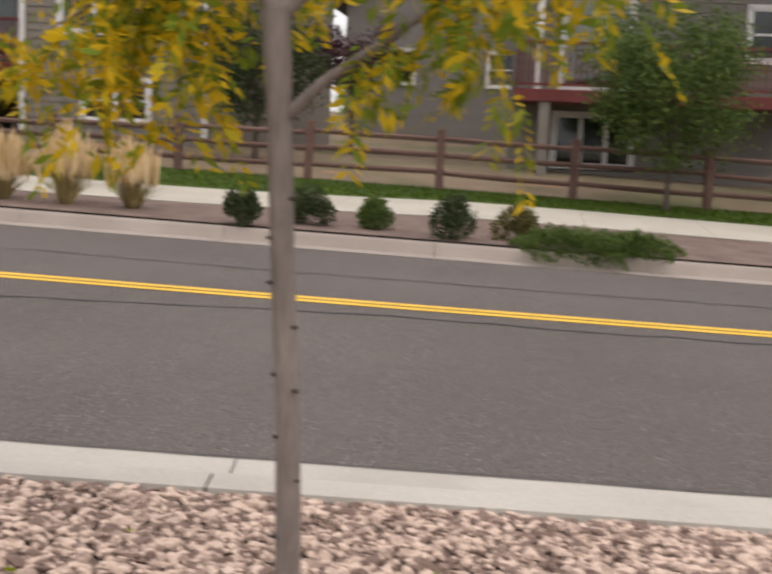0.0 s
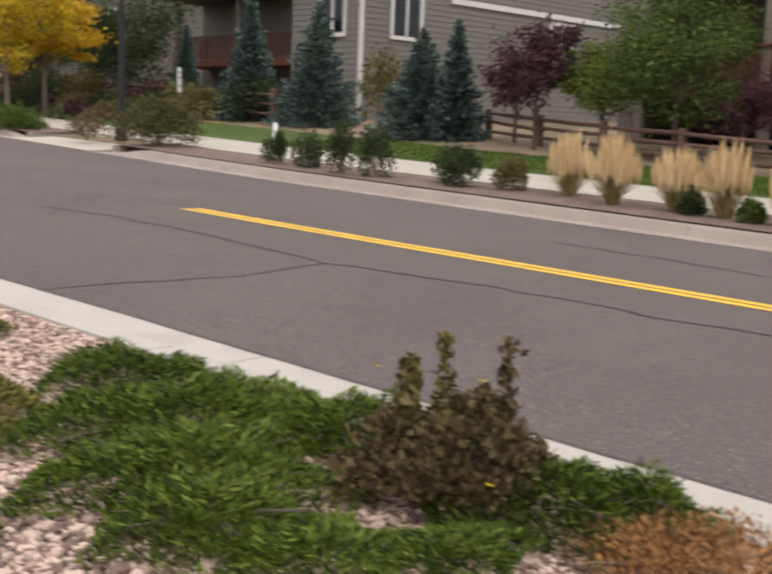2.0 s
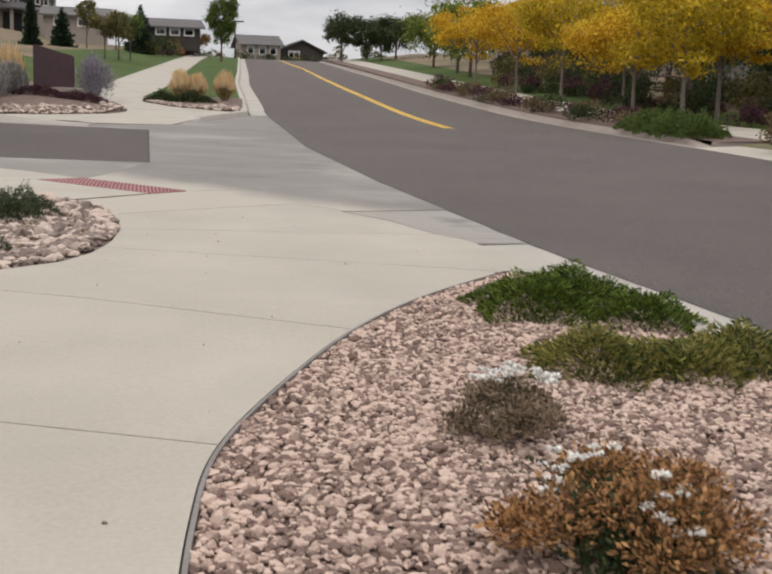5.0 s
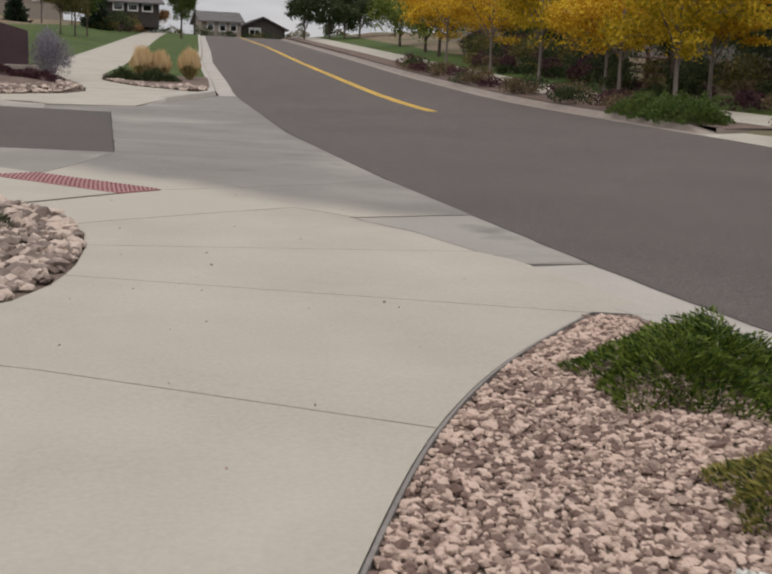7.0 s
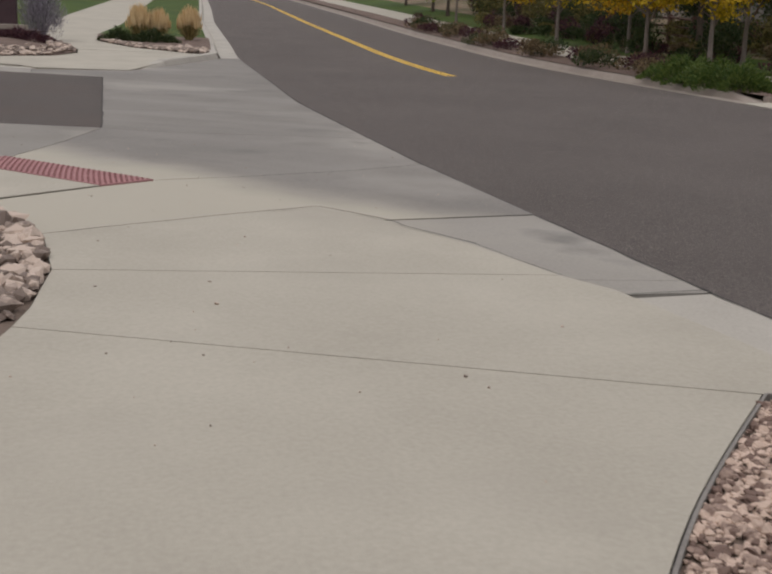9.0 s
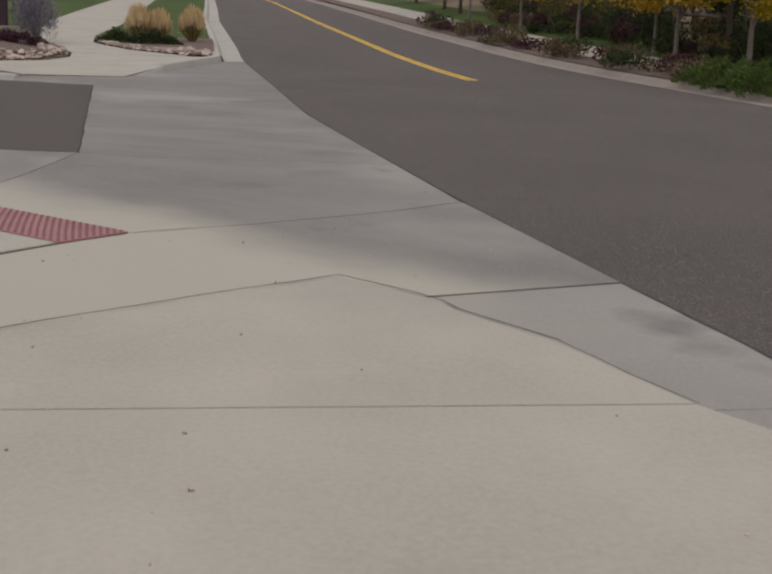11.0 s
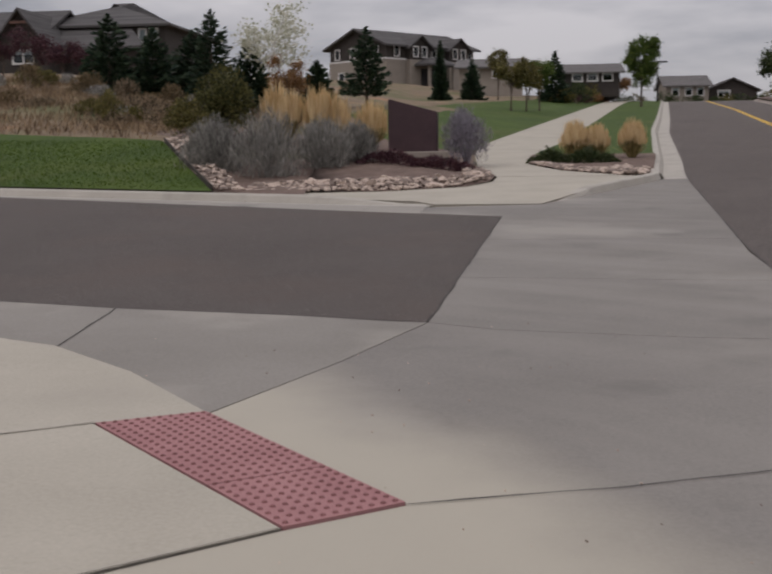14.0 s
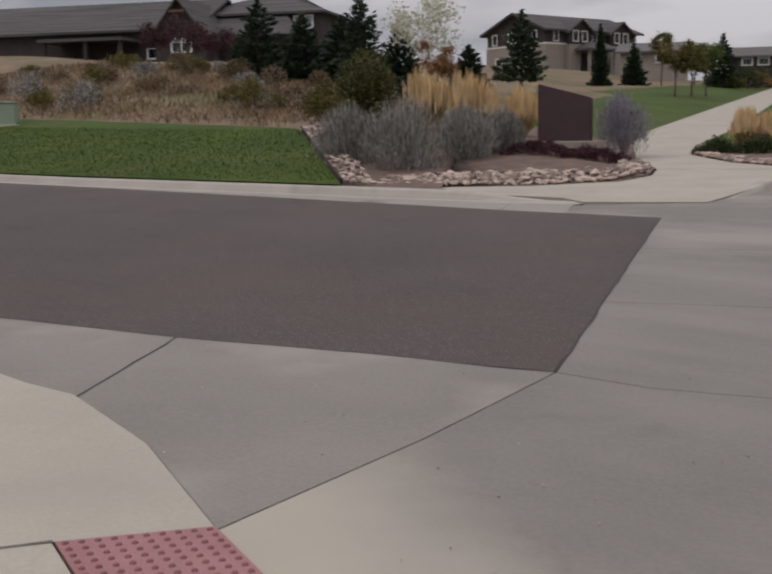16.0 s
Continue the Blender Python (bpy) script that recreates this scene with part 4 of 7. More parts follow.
tagged(new("cobbles", stones("cobbles", rng, cob, 0.041, lambda x, y: float(base(y)) + walk_lift(x, y) - 0.005, M_COBBLE, 0.7)), "grey and tan river cobbles at the bed's edge", "cobbles", kind="stuff")

# steel edging between gravel and walk
def edging(pts, label):
    v, f = [], []
    for x, y in pts:
        z = float(base(y))
        top = 0.004 + walk_lift(x, y)
        for dx, h in ((-0.008, 0.0), (-0.008, top), (0.008, top), (0.008, 0.0)):
            v.append((x + 0.010 + dx, y, z + h))
    for i in range(len(pts) - 1):
        for k in range(3):
            f.append((4 * i + k, 4 * i + k + 1, 4 * i + 4 + k + 1, 4 * i + 4 + k))
    return tagged(new("edging", array_mesh("edging", v, f, M_EDGING)), label, "edging", kind="structure")


def refine(pts, step=0.2):
    out = []
    for a, b in zip(pts[:-1], pts[1:]):
        n = max(1, int(math.hypot(b[0] - a[0], b[1] - a[1]) / step))
        out += [(a[0] + (b[0] - a[0]) * k / n, a[1] + (b[1] - a[1]) * k / n) for k in range(n)]
    return out + [pts[-1]]


edging(refine(BED_RIGHT) + [(3.7, 2.2), (3.87, 2.16)], "grey steel edging along the gravel bed")


# ---- plants ----
def shrub(name, label, category, x, y, z, rx, ry, h, mat, seed, n=2500, size=0.05, aspect=0.5, stems=7, way_up=0.6, lumps=14, ragged=0.25, stem_mat=None, group="", lump=0.34):
    """A shrub: stems from the base, and leaves in uneven lumps over the crown."""
    r = np.random.default_rng(seed)
    root = thing(name, label, category, pose(x, y, z), group)
    centres = []
    for k in range(stems):
        a = r.uniform(0, 2 * math.pi)
        u = r.uniform(0.3, 0.9)
        top = (rx * u * math.cos(a), ry * u * math.sin(a), h * r.uniform(0.55, 0.95))
        mid = (top[0] * 0.45, top[1] * 0.45, top[2] * 0.55)
        part("stem", tubes_mesh("stem", [([(0.05 * math.cos(a) * rx, 0.05 * math.sin(a) * ry, -0.03), mid, top], [0.012 * h + 0.003, 0.007 * h + 0.002, 0.002], 5)], stem_mat or M_TWIG), None, root)
    for k in range(lumps):
        a = r.uniform(0, 2 * math.pi); e = math.asin(r.uniform(-0.1, 1)); u = r.uniform(0.55, 0.85)
        centres.append((rx * u * math.cos(a) * math.cos(e), ry * u * math.sin(a) * math.cos(e), h * (0.32 + 0.53 * math.sin(e) * r.uniform(0.85, 1.2))))
    centres = np.array(centres)
    pick = r.integers(0, lumps, n)
    off = r.normal(size=(n, 3)); off /= np.linalg.norm(off, axis=1)[:, None]
    rad = r.uniform(0.55, 1.1, (n, 1)) ** 0.6
    p = centres[pick] + off * rad * np.array([rx, ry, h * 0.75]) * (lump + ragged * r.uniform(0, 0.5, (n, 1)))
    p[:, 2] = np.maximum(p[:, 2], 0.02 * h + 0.01)
    wdir = off + np.array([0, 0, way_up])
    part("foliage", array_mesh("foliage", *leaves(r, p, size, size * aspect, wdir, 0.7), mat), None, root)
    return root


def juniper(name, label, outline, z, h, mat, seed, density=17000, group="", size=0.034):
    """A low spreading juniper: feathery sprays over an oval or a chain of ovals (x, y, rx, ry)."""
    r = np.random.default_rng(seed)
    x0, y0 = outline[0][0], outline[0][1]
    root = thing(name, label, "juniper", pose(x0, y0, z(x0, y0)), group)
    P, W = [], []
    tubes = []
    for x, y, rx, ry in outline:
        n = int(density * rx * ry * 3.1)
        a = r.uniform(0, 2 * np.pi, n); u = np.sqrt(r.uniform(0, 1, n))
        wob = 1 + 0.18 * np.sin(a * 5 + seed) + 0.10 * np.sin(a * 11 + 2 * seed)
        px, py = x + rx * u * np.cos(a) * wob, y + ry * u * np.sin(a) * wob
        lump = 0.70 + 0.28 * np.sin(px * 7 + seed) * np.cos(py * 6.3 + 1.7 * seed) + 0.24 * np.sin(px * 17 + 2 * seed + 2 * np.sin(py * 9)) * np.sin(py * 19 + seed)
        top = h * (1 - u ** 3) * lump + 0.03
        pz = top * r.uniform(0.25, 1.0, n) ** 0.5
        P.append(np.stack([px - x0, py - y0, pz + np.array([z(q, w_) for q, w_ in zip(px, py)]) - z(x0, y0)], 1))
        swirl = r.normal(0, 0.5, n)
        W.append(np.stack([np.cos(a + swirl) * 0.8, np.sin(a + swirl) * 0.8, 0.25 + 0.75 * r.uniform(0, 1, n)], 1))
        for k in range(9):
            b = r.uniform(0, 2 * math.pi)
            q = [(x - x0 + rx * d * math.cos(b), y - y0 + ry * d * math.sin(b), 0.0 + h * e) for d, e in ((0, -0.1), (0.45, 0.3), (0.9, 0.35))]
            tubes.append((q, [0.007, 0.005, 0.002], 5))
    P, W = np.concatenate(P), np.concatenate(W)
    part("branchwork", tubes_mesh("branchwork", tubes, M_BARKD), None, root)
    part("foliage", array_mesh("foliage", *leaves(r, P, size, size * 0.2, W, 0.5), mat), None, root)
    return root


def reed_grass(name, label, x, y, z, spread, h, seed, plume=0.6, group="", n=260, wide=0.006):
    """A clump of feather reed grass: green blades below, straw plumes above."""
    r = np.random.default_rng(seed)
    root = thing(name, label, "ornamental grass", pose(x, y, z), group)
    v, f, pv, pf = [], [], [], []
    for k in range(n):
        a, u = r.uniform(0, 2 * math.pi), r.uniform(0, 1) ** 0.7
        hx = h * r.uniform(0.68, 1.05) * (1 - 0.30 * u ** 2.2)
        bx, by = 0.3 * spread * u * math.cos(a), 0.3 * spread * u * math.sin(a)
        lean = spread * (0.2 + 1.05 * u) * r.uniform(0.5, 1.25)
        s = r.uniform(0, math.pi); wx, wy = wide * math.cos(s), wide * math.sin(s)
        leaf = k % 2 == 0
        top = hx * (0.5 if leaf else 1 - plume * 0.75)
        pts = [(bx + lean * math.cos(a) * q ** 1.7 * (1.25 if leaf else 0.8), by + lean * math.sin(a) * q ** 1.7 * (1.25 if leaf else 0.8), top * q * (1 - (0.12 if leaf else 0.0) * q * q)) for q in (0, 0.4, 0.75, 1.0)]
        b0 = len(v)
        for i, p in enumerate(pts):
            t_ = 1.0 - 0.75 * i / 3
            v += [(p[0] - wx * t_, p[1] - wy * t_, p[2]), (p[0] + wx * t_, p[1] + wy * t_, p[2])]
        f += [(b0 + 2 * i, b0 + 2 * i + 1, b0 + 2 * i + 3, b0 + 2 * i + 2) for i in range(3)]
        if not leaf:
            e = pts[-1]
            for j in range(3):
                s2 = s + j * math.pi / 3
                ux, uy = 0.024 * math.cos(s2), 0.024 * math.sin(s2)
                c0 = len(pv)
                pv += [(e[0], e[1], e[2] - 0.03), (e[0] + ux, e[1] + uy, e[2] + 0.25 * plume * hx), (e[0] + 0.06 * math.cos(a) * plume, e[1] + 0.06 * math.sin(a) * plume, e[2] + plume * hx * 0.75), (e[0] - ux, e[1] - uy, e[2] + 0.25 * plume * hx)]
                pf.append((c0, c0 + 1, c0 + 2, c0 + 3))
    part("blades", array_mesh("blades", v, f, M_BLADE), None, root)
    part("plumes", array_mesh("plumes", pv, pf, M_PLUME), None, root, "straw-coloured seed plumes")
    return root


def tree(name, label, x, y, z, h, crown_r, crown_low, trunk_r, leaf_mat, bark, seed, n=9000, size=0.09, aspect=0.5, flat=1.0, limbs=9, group="", droop=0.0, clumps=46, gap=0.55, trunk_lean=(0, 0), clump_r=0.26, layer=1.0):
    """A broadleaf tree: tapered trunk, forking limbs, and a crown of many leaf clumps with gaps."""
    r = np.random.default_rng(seed)
    root = thing(name, label, "tree", pose(x, y, z), group)
    lx, ly = trunk_lean
    trunk_top = crown_low + (h - crown_low) * 0.55
    tp = [(lx * q, ly * q, trunk_top * q) for q in np.linspace(0, 1, 7)]
    tp = [(a + r.normal(0, 0.006 * h * 0.3), b + r.normal(0, 0.006 * h * 0.3), c) for a, b, c in tp]
    tp[0] = (0, 0, -0.1)
    trunk = part("trunk", tubes_mesh("trunk", [(tp, [trunk_r * (1.25 if i == 0 else 1 - 0.5 * i / 6) for i in range(7)], 10)], bark), None, root)
    tips, tubes = [], []
    for k in range(limbs):
        a = 2 * math.pi * (k + r.uniform(-0.3, 0.3)) / limbs * 2.4
        z0 = crown_low * 0.92 + (trunk_top - crown_low) * k / limbs
        reach = crown_r * r.uniform(0.65, 0.95)
        up = (h - z0) * r.uniform(0.3, 0.75)
        s = z0 / trunk_top
        p0 = (lx * s, ly * s, z0)
        p1 = (p0[0] + reach * 0.45 * math.cos(a), p0[1] + reach * 0.45 * math.sin(a), z0 + up * 0.6)
        p2 = (p0[0] + reach * math.cos(a + 0.2), p0[1] + reach * math.sin(a + 0.2), z0 + up)
        tubes = [([p0, p1, p2], [trunk_r * 0.5, trunk_r * 0.3, trunk_r * 0.08], 6)]
        tips += [p1, p2]
        for j in range(3):
            b = a + r.uniform(-1.1, 1.1)
            q = (p1[0] + reach * 0.5 * math.cos(b), p1[1] + reach * 0.5 * math.sin(b), p1[2] + up * r.uniform(-0.1, 0.6))
            tubes.append(([p1, ((p1[0] + q[0]) / 2, (p1[1] + q[1]) / 2, (p1[2] + q[2]) / 2 + 0.03 * h), q], [trunk_r * 0.22, trunk_r * 0.14, trunk_r * 0.05], 5))
            tips.append(q)
        part("limb", tubes_mesh("limb", tubes, bark), None, root)
    mid = crown_low + (h - crown_low) * 0.5
    C_ = []
    for k in range(clumps):
        if k < len(tips):
            C_.append(tips[k])
        else:
            d = r.normal(size=3); d /= np.linalg.norm(d)
            u = r.uniform(gap, 0.92)
            C_.append((lx + crown_r * u * d[0], ly + crown_r * u * d[1], mid + (h - crown_low) * 0.5 * u * d[2] * flat))
    C_ = np.array(C_)
    rad = crown_r * clump_r * r.uniform(0.6, 1.3, len(C_))
    pick = r.integers(0, len(C_), n)
    off = r.normal(size=(n, 3)) * 0.62
    p = C_[pick] + off * rad[pick][:, None] * np.array([1.1, 1.1, (0.85 + droop) * layer])
    if droop:
        p[:, 2] -= droop * 0.35 * r.uniform(0, 1, n) * rad[pick] * 2
    p = p[p[:, 2] > crown_low * 0.82 - droop * 0.3]
    way = np.stack([r.normal(0, 0.6, len(p)), r.normal(0, 0.6, len(p)), np.full(len(p), -droop * 1.6)], 1) if droop else None
    part("crown", array_mesh("crown", *leaves(r, p, size, size * aspect, way, 1.0 if not droop else 0.5), leaf_mat), None, root)
    return root


def conifer(name, label, x, y, z, h, r0, needle_mat, seed, tiers=22, per=15, size=0.09, group="", low=0.02, n_on=60, loose=0.0):
    """A spruce or pine: trunk, tiers of drooping boughs set with needle tufts."""
    r = np.random.default_rng(seed)
    root = thing(name, label, "conifer", pose(x, y, z), group)
    part("trunk", tubes_mesh("trunk", [([(0, 0, -0.1), (0, 0, h * 0.5), (0, 0, h * 0.98)], [0.03 * h ** 0.8, 0.017 * h ** 0.8, 0.004], 8)], M_BARKD), None, root)
    P, W, tubes = [], [], []
    for i in range(tiers):
        q = i / (tiers - 1)
        zz = h * (low + (0.97 - low) * q)
        reach = r0 * (1 - q) ** (0.85 - 0.3 * loose) * r.uniform(0.8, 1.1) + 0.04 * h * 0.3
        m = max(4, int(per * (1 - 0.55 * q)))
        for k in range(m):
            a = 2 * math.pi * (k + r.uniform(-0.3, 0.3)) / m + i * 0.7
            ln = reach * r.uniform(0.72 - 0.3 * loose, 1.12)
            drop = -0.10 * ln + 0.18 * h * q * 0.2
            d = np.array([math.cos(a), math.sin(a), 0])
            n2 = max(6, int(n_on * (ln / r0) + 5))
            u = r.uniform(0.12, 1.0, n2) ** 0.75
            side = r.normal(0, 1, n2) * 0.16 * ln * (1.15 - u)
            pz = zz + drop * u + 0.12 * ln * u ** 3 + r.normal(0, 0.022 * h ** 0.7, n2)
            pts = np.stack([d[0] * ln * u - d[1] * side, d[1] * ln * u + d[0] * side, pz], 1)
            P.append(pts)
            W.append(np.stack([np.full(n2, d[0]) - d[1] * side * 2, np.full(n2, d[1]) + d[0] * side * 2, r.uniform(0.0, 0.55, n2)], 1))
            tubes.append(([(0, 0, zz), tuple(d * ln * 0.6 + np.array([0, 0, zz + drop * 0.6])), tuple(d * ln * 0.95 + np.array([0, 0, zz + drop]))], [0.008 * h ** 0.6, 0.005 * h ** 0.6, 0.002], 4))
    part("branchwork", tubes_mesh("branchwork", tubes, M_BARKD), None, root)
    P, W = np.concatenate(P), np.concatenate(W)
    part("needles", array_mesh("needles", *leaves(r, P, size * 1.5, size * 0.5, W, 0.45), needle_mat), None, root)
    return root


# ---- planting in the near bed ----
juniper("spreading_juniper", "low green spreading juniper beside the kerb", [(3.20, 0.85, 0.40, 0.46), (3.55, 1.12, 0.30, 0.52), (3.68, 0.48, 0.28, 0.34)], near_bed_height, 0.20, M_JUNIPER, 21)
juniper("spreading_juniper", "low juniper with yellowing tips on the gravel", [(3.02, -0.40, 0.36, 0.34), (3.42, -0.50, 0.38, 0.32), (3.72, -0.45, 0.26, 0.36)], near_bed_height, 0.17, M_JUNIPERY, 22)
juniper("creeping_juniper", "thin sparse strip of creeping juniper in the gravel", [(3.40, -1.78, 0.17, 0.17), (3.55, -2.1, 0.13, 0.18)], near_bed_height, 0.09, M_JUNIPERY, 23, 9000)
juniper("spreading_juniper", "broad olive-green juniper mat with tan tips", [(2.30, -3.45, 0.66, 0.46), (1.75, -3.65, 0.32, 0.42), (2.75, -3.45, 0.36, 0.34), (2.05, -4.25, 0.38, 0.45)], near_bed_height, 0.17, M_JUNIPERY, 24)
juniper("spreading_juniper", "dense bright green juniper mat behind the kerb", [(3.58, -3.42, 0.36, 0.38), (3.40, -4.1, 0.62, 0.55), (3.05, -4.6, 0.50, 0.48), (3.80, -4.5, 0.30, 0.5), (3.82, -5.45, 0.36, 0.42), (4.0, -5.7, 0.22, 0.24), (2.85, -5.0, 0.32, 0.3)],
        near_bed_height, 0.20, M_JUNIPER, 25)
juniper("creeping_juniper", "low green juniper edge on the gravel", [(2.98, -5.3, 0.30, 0.26), (3.3, -5.52, 0.28, 0.2)], near_bed_height, 0.08, M_JUNIPER, 29)
shrub("potentilla", "brown-green leafy shrub with a few yellow flowers", "shrub", 3.62, -5.20, near_bed_height(3.62, -5.20), 0.34, 0.36, 0.33, M_POTENTILLA, 31, 9000, 0.027, 0.6, 14, 0.8, 34, 0.22, lump=0.2)
shrub("rusty_shrub", "dry rust-coloured shrub with dead white seed heads", "shrub", 2.16, -2.42, near_bed_height(2.16, -2.42), 0.38, 0.35, 0.30, M_RUSTDRY, 33, 11000, 0.018, 0.5, 24, 0.6, 34, 0.42, lump=0.15)
shrub("rusty_shrub", "low brown yarrow clump with white flower heads", "shrub", 2.24, -1.32, near_bed_height(2.24, -1.32), 0.25, 0.24, 0.22, M_YARROW, 34, 5200, 0.018, 0.5, 16, 0.7, 20, 0.3, lump=0.17)
shrub("rusty_shrub", "low rusty ground shrub in the gravel", "shrub", 3.8, -5.95, near_bed_height(3.8, -5.95), 0.42, 0.26, 0.10, M_RUSTDRY, 35, 5000, 0.02, 0.45, 12, 1.1, 20, 0.7)
juniper("spreading_juniper", "dark juniper above the cobbles", [(0.02, 5.55, 0.32, 0.55), (-0.6, 5.4, 0.5, 0.7), (-1.0, 4.4, 0.7, 0.9), (-0.12, 3.25, 0.22, 0.3)], lambda x, y: float(base(y)) + walk_lift(x, y) - 0.01, 0.30, M_JUNIPERD, 26, 11000)

def sprigs(parent, x, y, z0, h, mat, seed, n=170):
    """Upright leafy shoots of a shrub."""
    r = np.random.default_rng(seed)
    u = r.uniform(0.15, 1, n)
    p = np.stack([x + r.normal(0, 0.022, n) * (1.2 - u * 0.6), y + r.normal(0, 0.022, n) * (1.2 - u * 0.6), z0 + h * u], 1)
    part("foliage", array_mesh("foliage", *leaves(r, p, 0.034, 0.019, np.tile((0, 0, 0.8), (n, 1)), 0.9), mat), None, parent)
    part("shoot", tubes_mesh("shoot", [([(x, y, z0), (x + 0.01, y, z0 + h * 0.5), (x, y + 0.01, z0 + h)], [0.005, 0.004, 0.002], 5)], M_TWIG), None, parent)


def flower(parent, name, x, y, z, r_, mat, petals=5):
    v, f = [], []
    for k in range(petals):
        a = 2 * math.pi * k / petals
        for rr, da, dz in ((0.1, 0, 0), (0.8, -0.45, 0.004), (1.0, 0, 0.006), (0.8, 0.45, 0.004)):
            v.append((x + r_ * rr * math.cos(a + da) * 0.9, y + r_ * rr * math.sin(a + da), z + dz + r_ * 0.5 * rr * math.cos(a + da) * -0.6))
        f.append(tuple(4 * k + i for i in range(4)))
    return part(name, array_mesh(name, v, f, mat), None, parent)


pot = next(o for o in scene.objects if o.name.startswith("potentilla"))
for i, (x, y, h) in enumerate([(-0.02, 0.0, 0.36), (0.02, -0.22, 0.38), (0.0, 0.17, 0.22), (0.05, -0.1, 0.2), (-0.1, 0.08, 0.28), (-0.08, -0.3, 0.2)]):
    sprigs(pot, x, y, 0.23, h * 0.95, M_POTENTILLA if i % 2 else M_OLIVE, 300 + i)
for x, y, z in ((0.0, 0.19, 0.43), (0.0, -0.14, 0.44), (-0.05, 0.28, 0.42), (-0.2, -0.35, 0.2)):
    flower(pot, "yellow_flower", x, y, z, 0.018, M_YELLOWFLOWER)
rusts = [o for o in scene.objects if o.name.startswith("rusty_shrub") and o.parent is None]
rf = np.random.default_rng(9)
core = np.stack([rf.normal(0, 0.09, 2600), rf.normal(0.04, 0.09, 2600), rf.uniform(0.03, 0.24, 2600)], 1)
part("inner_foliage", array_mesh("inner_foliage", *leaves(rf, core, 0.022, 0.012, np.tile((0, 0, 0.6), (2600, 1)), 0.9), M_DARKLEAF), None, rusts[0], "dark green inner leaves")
def flower_head(parent, x, y, z, size, r):
    """A flat-topped head of many small white florets."""
    n = 26
    a, u = r.uniform(0, 6.28, n), np.sqrt(r.uniform(0, 1, n))
    p = np.stack([x + size * u * np.cos(a), y + size * u * np.sin(a), z + size * 0.45 * (1 - u * u) + r.normal(0, 0.002, n)], 1)
    part("flower_head", array_mesh("flower_head", *leaves(r, p, size * 0.6, size * 0.5, np.stack([np.cos(a), np.sin(a), np.full(n, 0.9)], 1), 0.5), M_WHITEFLOWER), None, parent)


for o, spots_ in ((rusts[0], ((0.04, -0.14, 0.27), (0.08, -0.2, 0.24), (0.02, -0.22, 0.2), (0.06, -0.27, 0.16), (-0.1, 0.02, 0.28), (-0.14, 0.08, 0.27), (-0.05, 0.06, 0.3), (-0.22, 0.0, 0.22), (-0.18, 0.1, 0.24))),
                  (rusts[1], ((-0.05, 0.1, 0.27), (0.02, 0.14, 0.28), (0.09, 0.1, 0.27), (0.14, 0.05, 0.25), (-0.1, 0.03, 0.25), (-0.14, 0.16, 0.24), (0.05, 0.2, 0.26), (0.18, 0.14, 0.23), (-0.02, 0.02, 0.27), (0.12, -0.02, 0.24), (-0.06, 0.24, 0.25), (0.0, 0.3, 0.2)))):
    for x, y, z in spots_:
        for k in range(3):
            flower_head(o, x + rf.normal(0, 0.022), (y if o is rusts[0] else 0.62 * y - 0.02) + rf.normal(0, 0.022), z * (1.03 if o is rusts[0] else 0.93) + rf.normal(0, 0.008), rf.uniform(0.014, 0.025), rf)
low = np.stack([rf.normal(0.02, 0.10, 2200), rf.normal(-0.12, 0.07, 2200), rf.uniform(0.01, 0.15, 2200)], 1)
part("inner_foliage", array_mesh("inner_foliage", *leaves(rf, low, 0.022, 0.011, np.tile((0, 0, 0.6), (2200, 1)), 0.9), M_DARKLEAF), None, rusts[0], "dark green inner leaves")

# the young tree that stands close by
nt = thing("honey_locust", "slim grey-trunked honey locust with drooping yellow-green leaves", "tree", pose(3.2, -7.97, near_bed_height(3.2, -7.97) - 0.06) @ Matrix.Diagonal((1.07, 1.07, 1.07, 1)))
trunk_pts = [(0, 0, -0.32), (0, 0.0, 0.3), (0.004, 0.01, 0.6), (0, 0.03, 0.9), (0.002, 0.045, 1.2), (0, 0.06, 1.42)]
nt_trunk = part("trunk", tubes_mesh("trunk", [(trunk_pts, [0.034, 0.0275, 0.0255, 0.0245, 0.0265, 0.029], 14)], M_BARK), None, nt)
for k, (zk, sk) in enumerate([(0.35, 1), (0.47, -1), (0.56, 1), (0.66, -1), (0.69, 1), (0.79, -1), (0.88, 1), (0.97, 1), (1.05, -1), (0.25, -1)]):
    kb = bmesh.new()
    bmesh.ops.create_icosphere(kb, subdivisions=1, radius=0.0065)
    yk = float(np.interp(zk, [0, 0.6, 0.9, 1.2], [0, 0.01, 0.03, 0.045]))
    part("knot", kb, M_KNOT, nt_trunk, m=pose(-0.012 if k % 3 else -0.02, yk + 0.022 * sk, zk) @ Matrix.Diagonal((1, 1.3, 0.8, 1)))
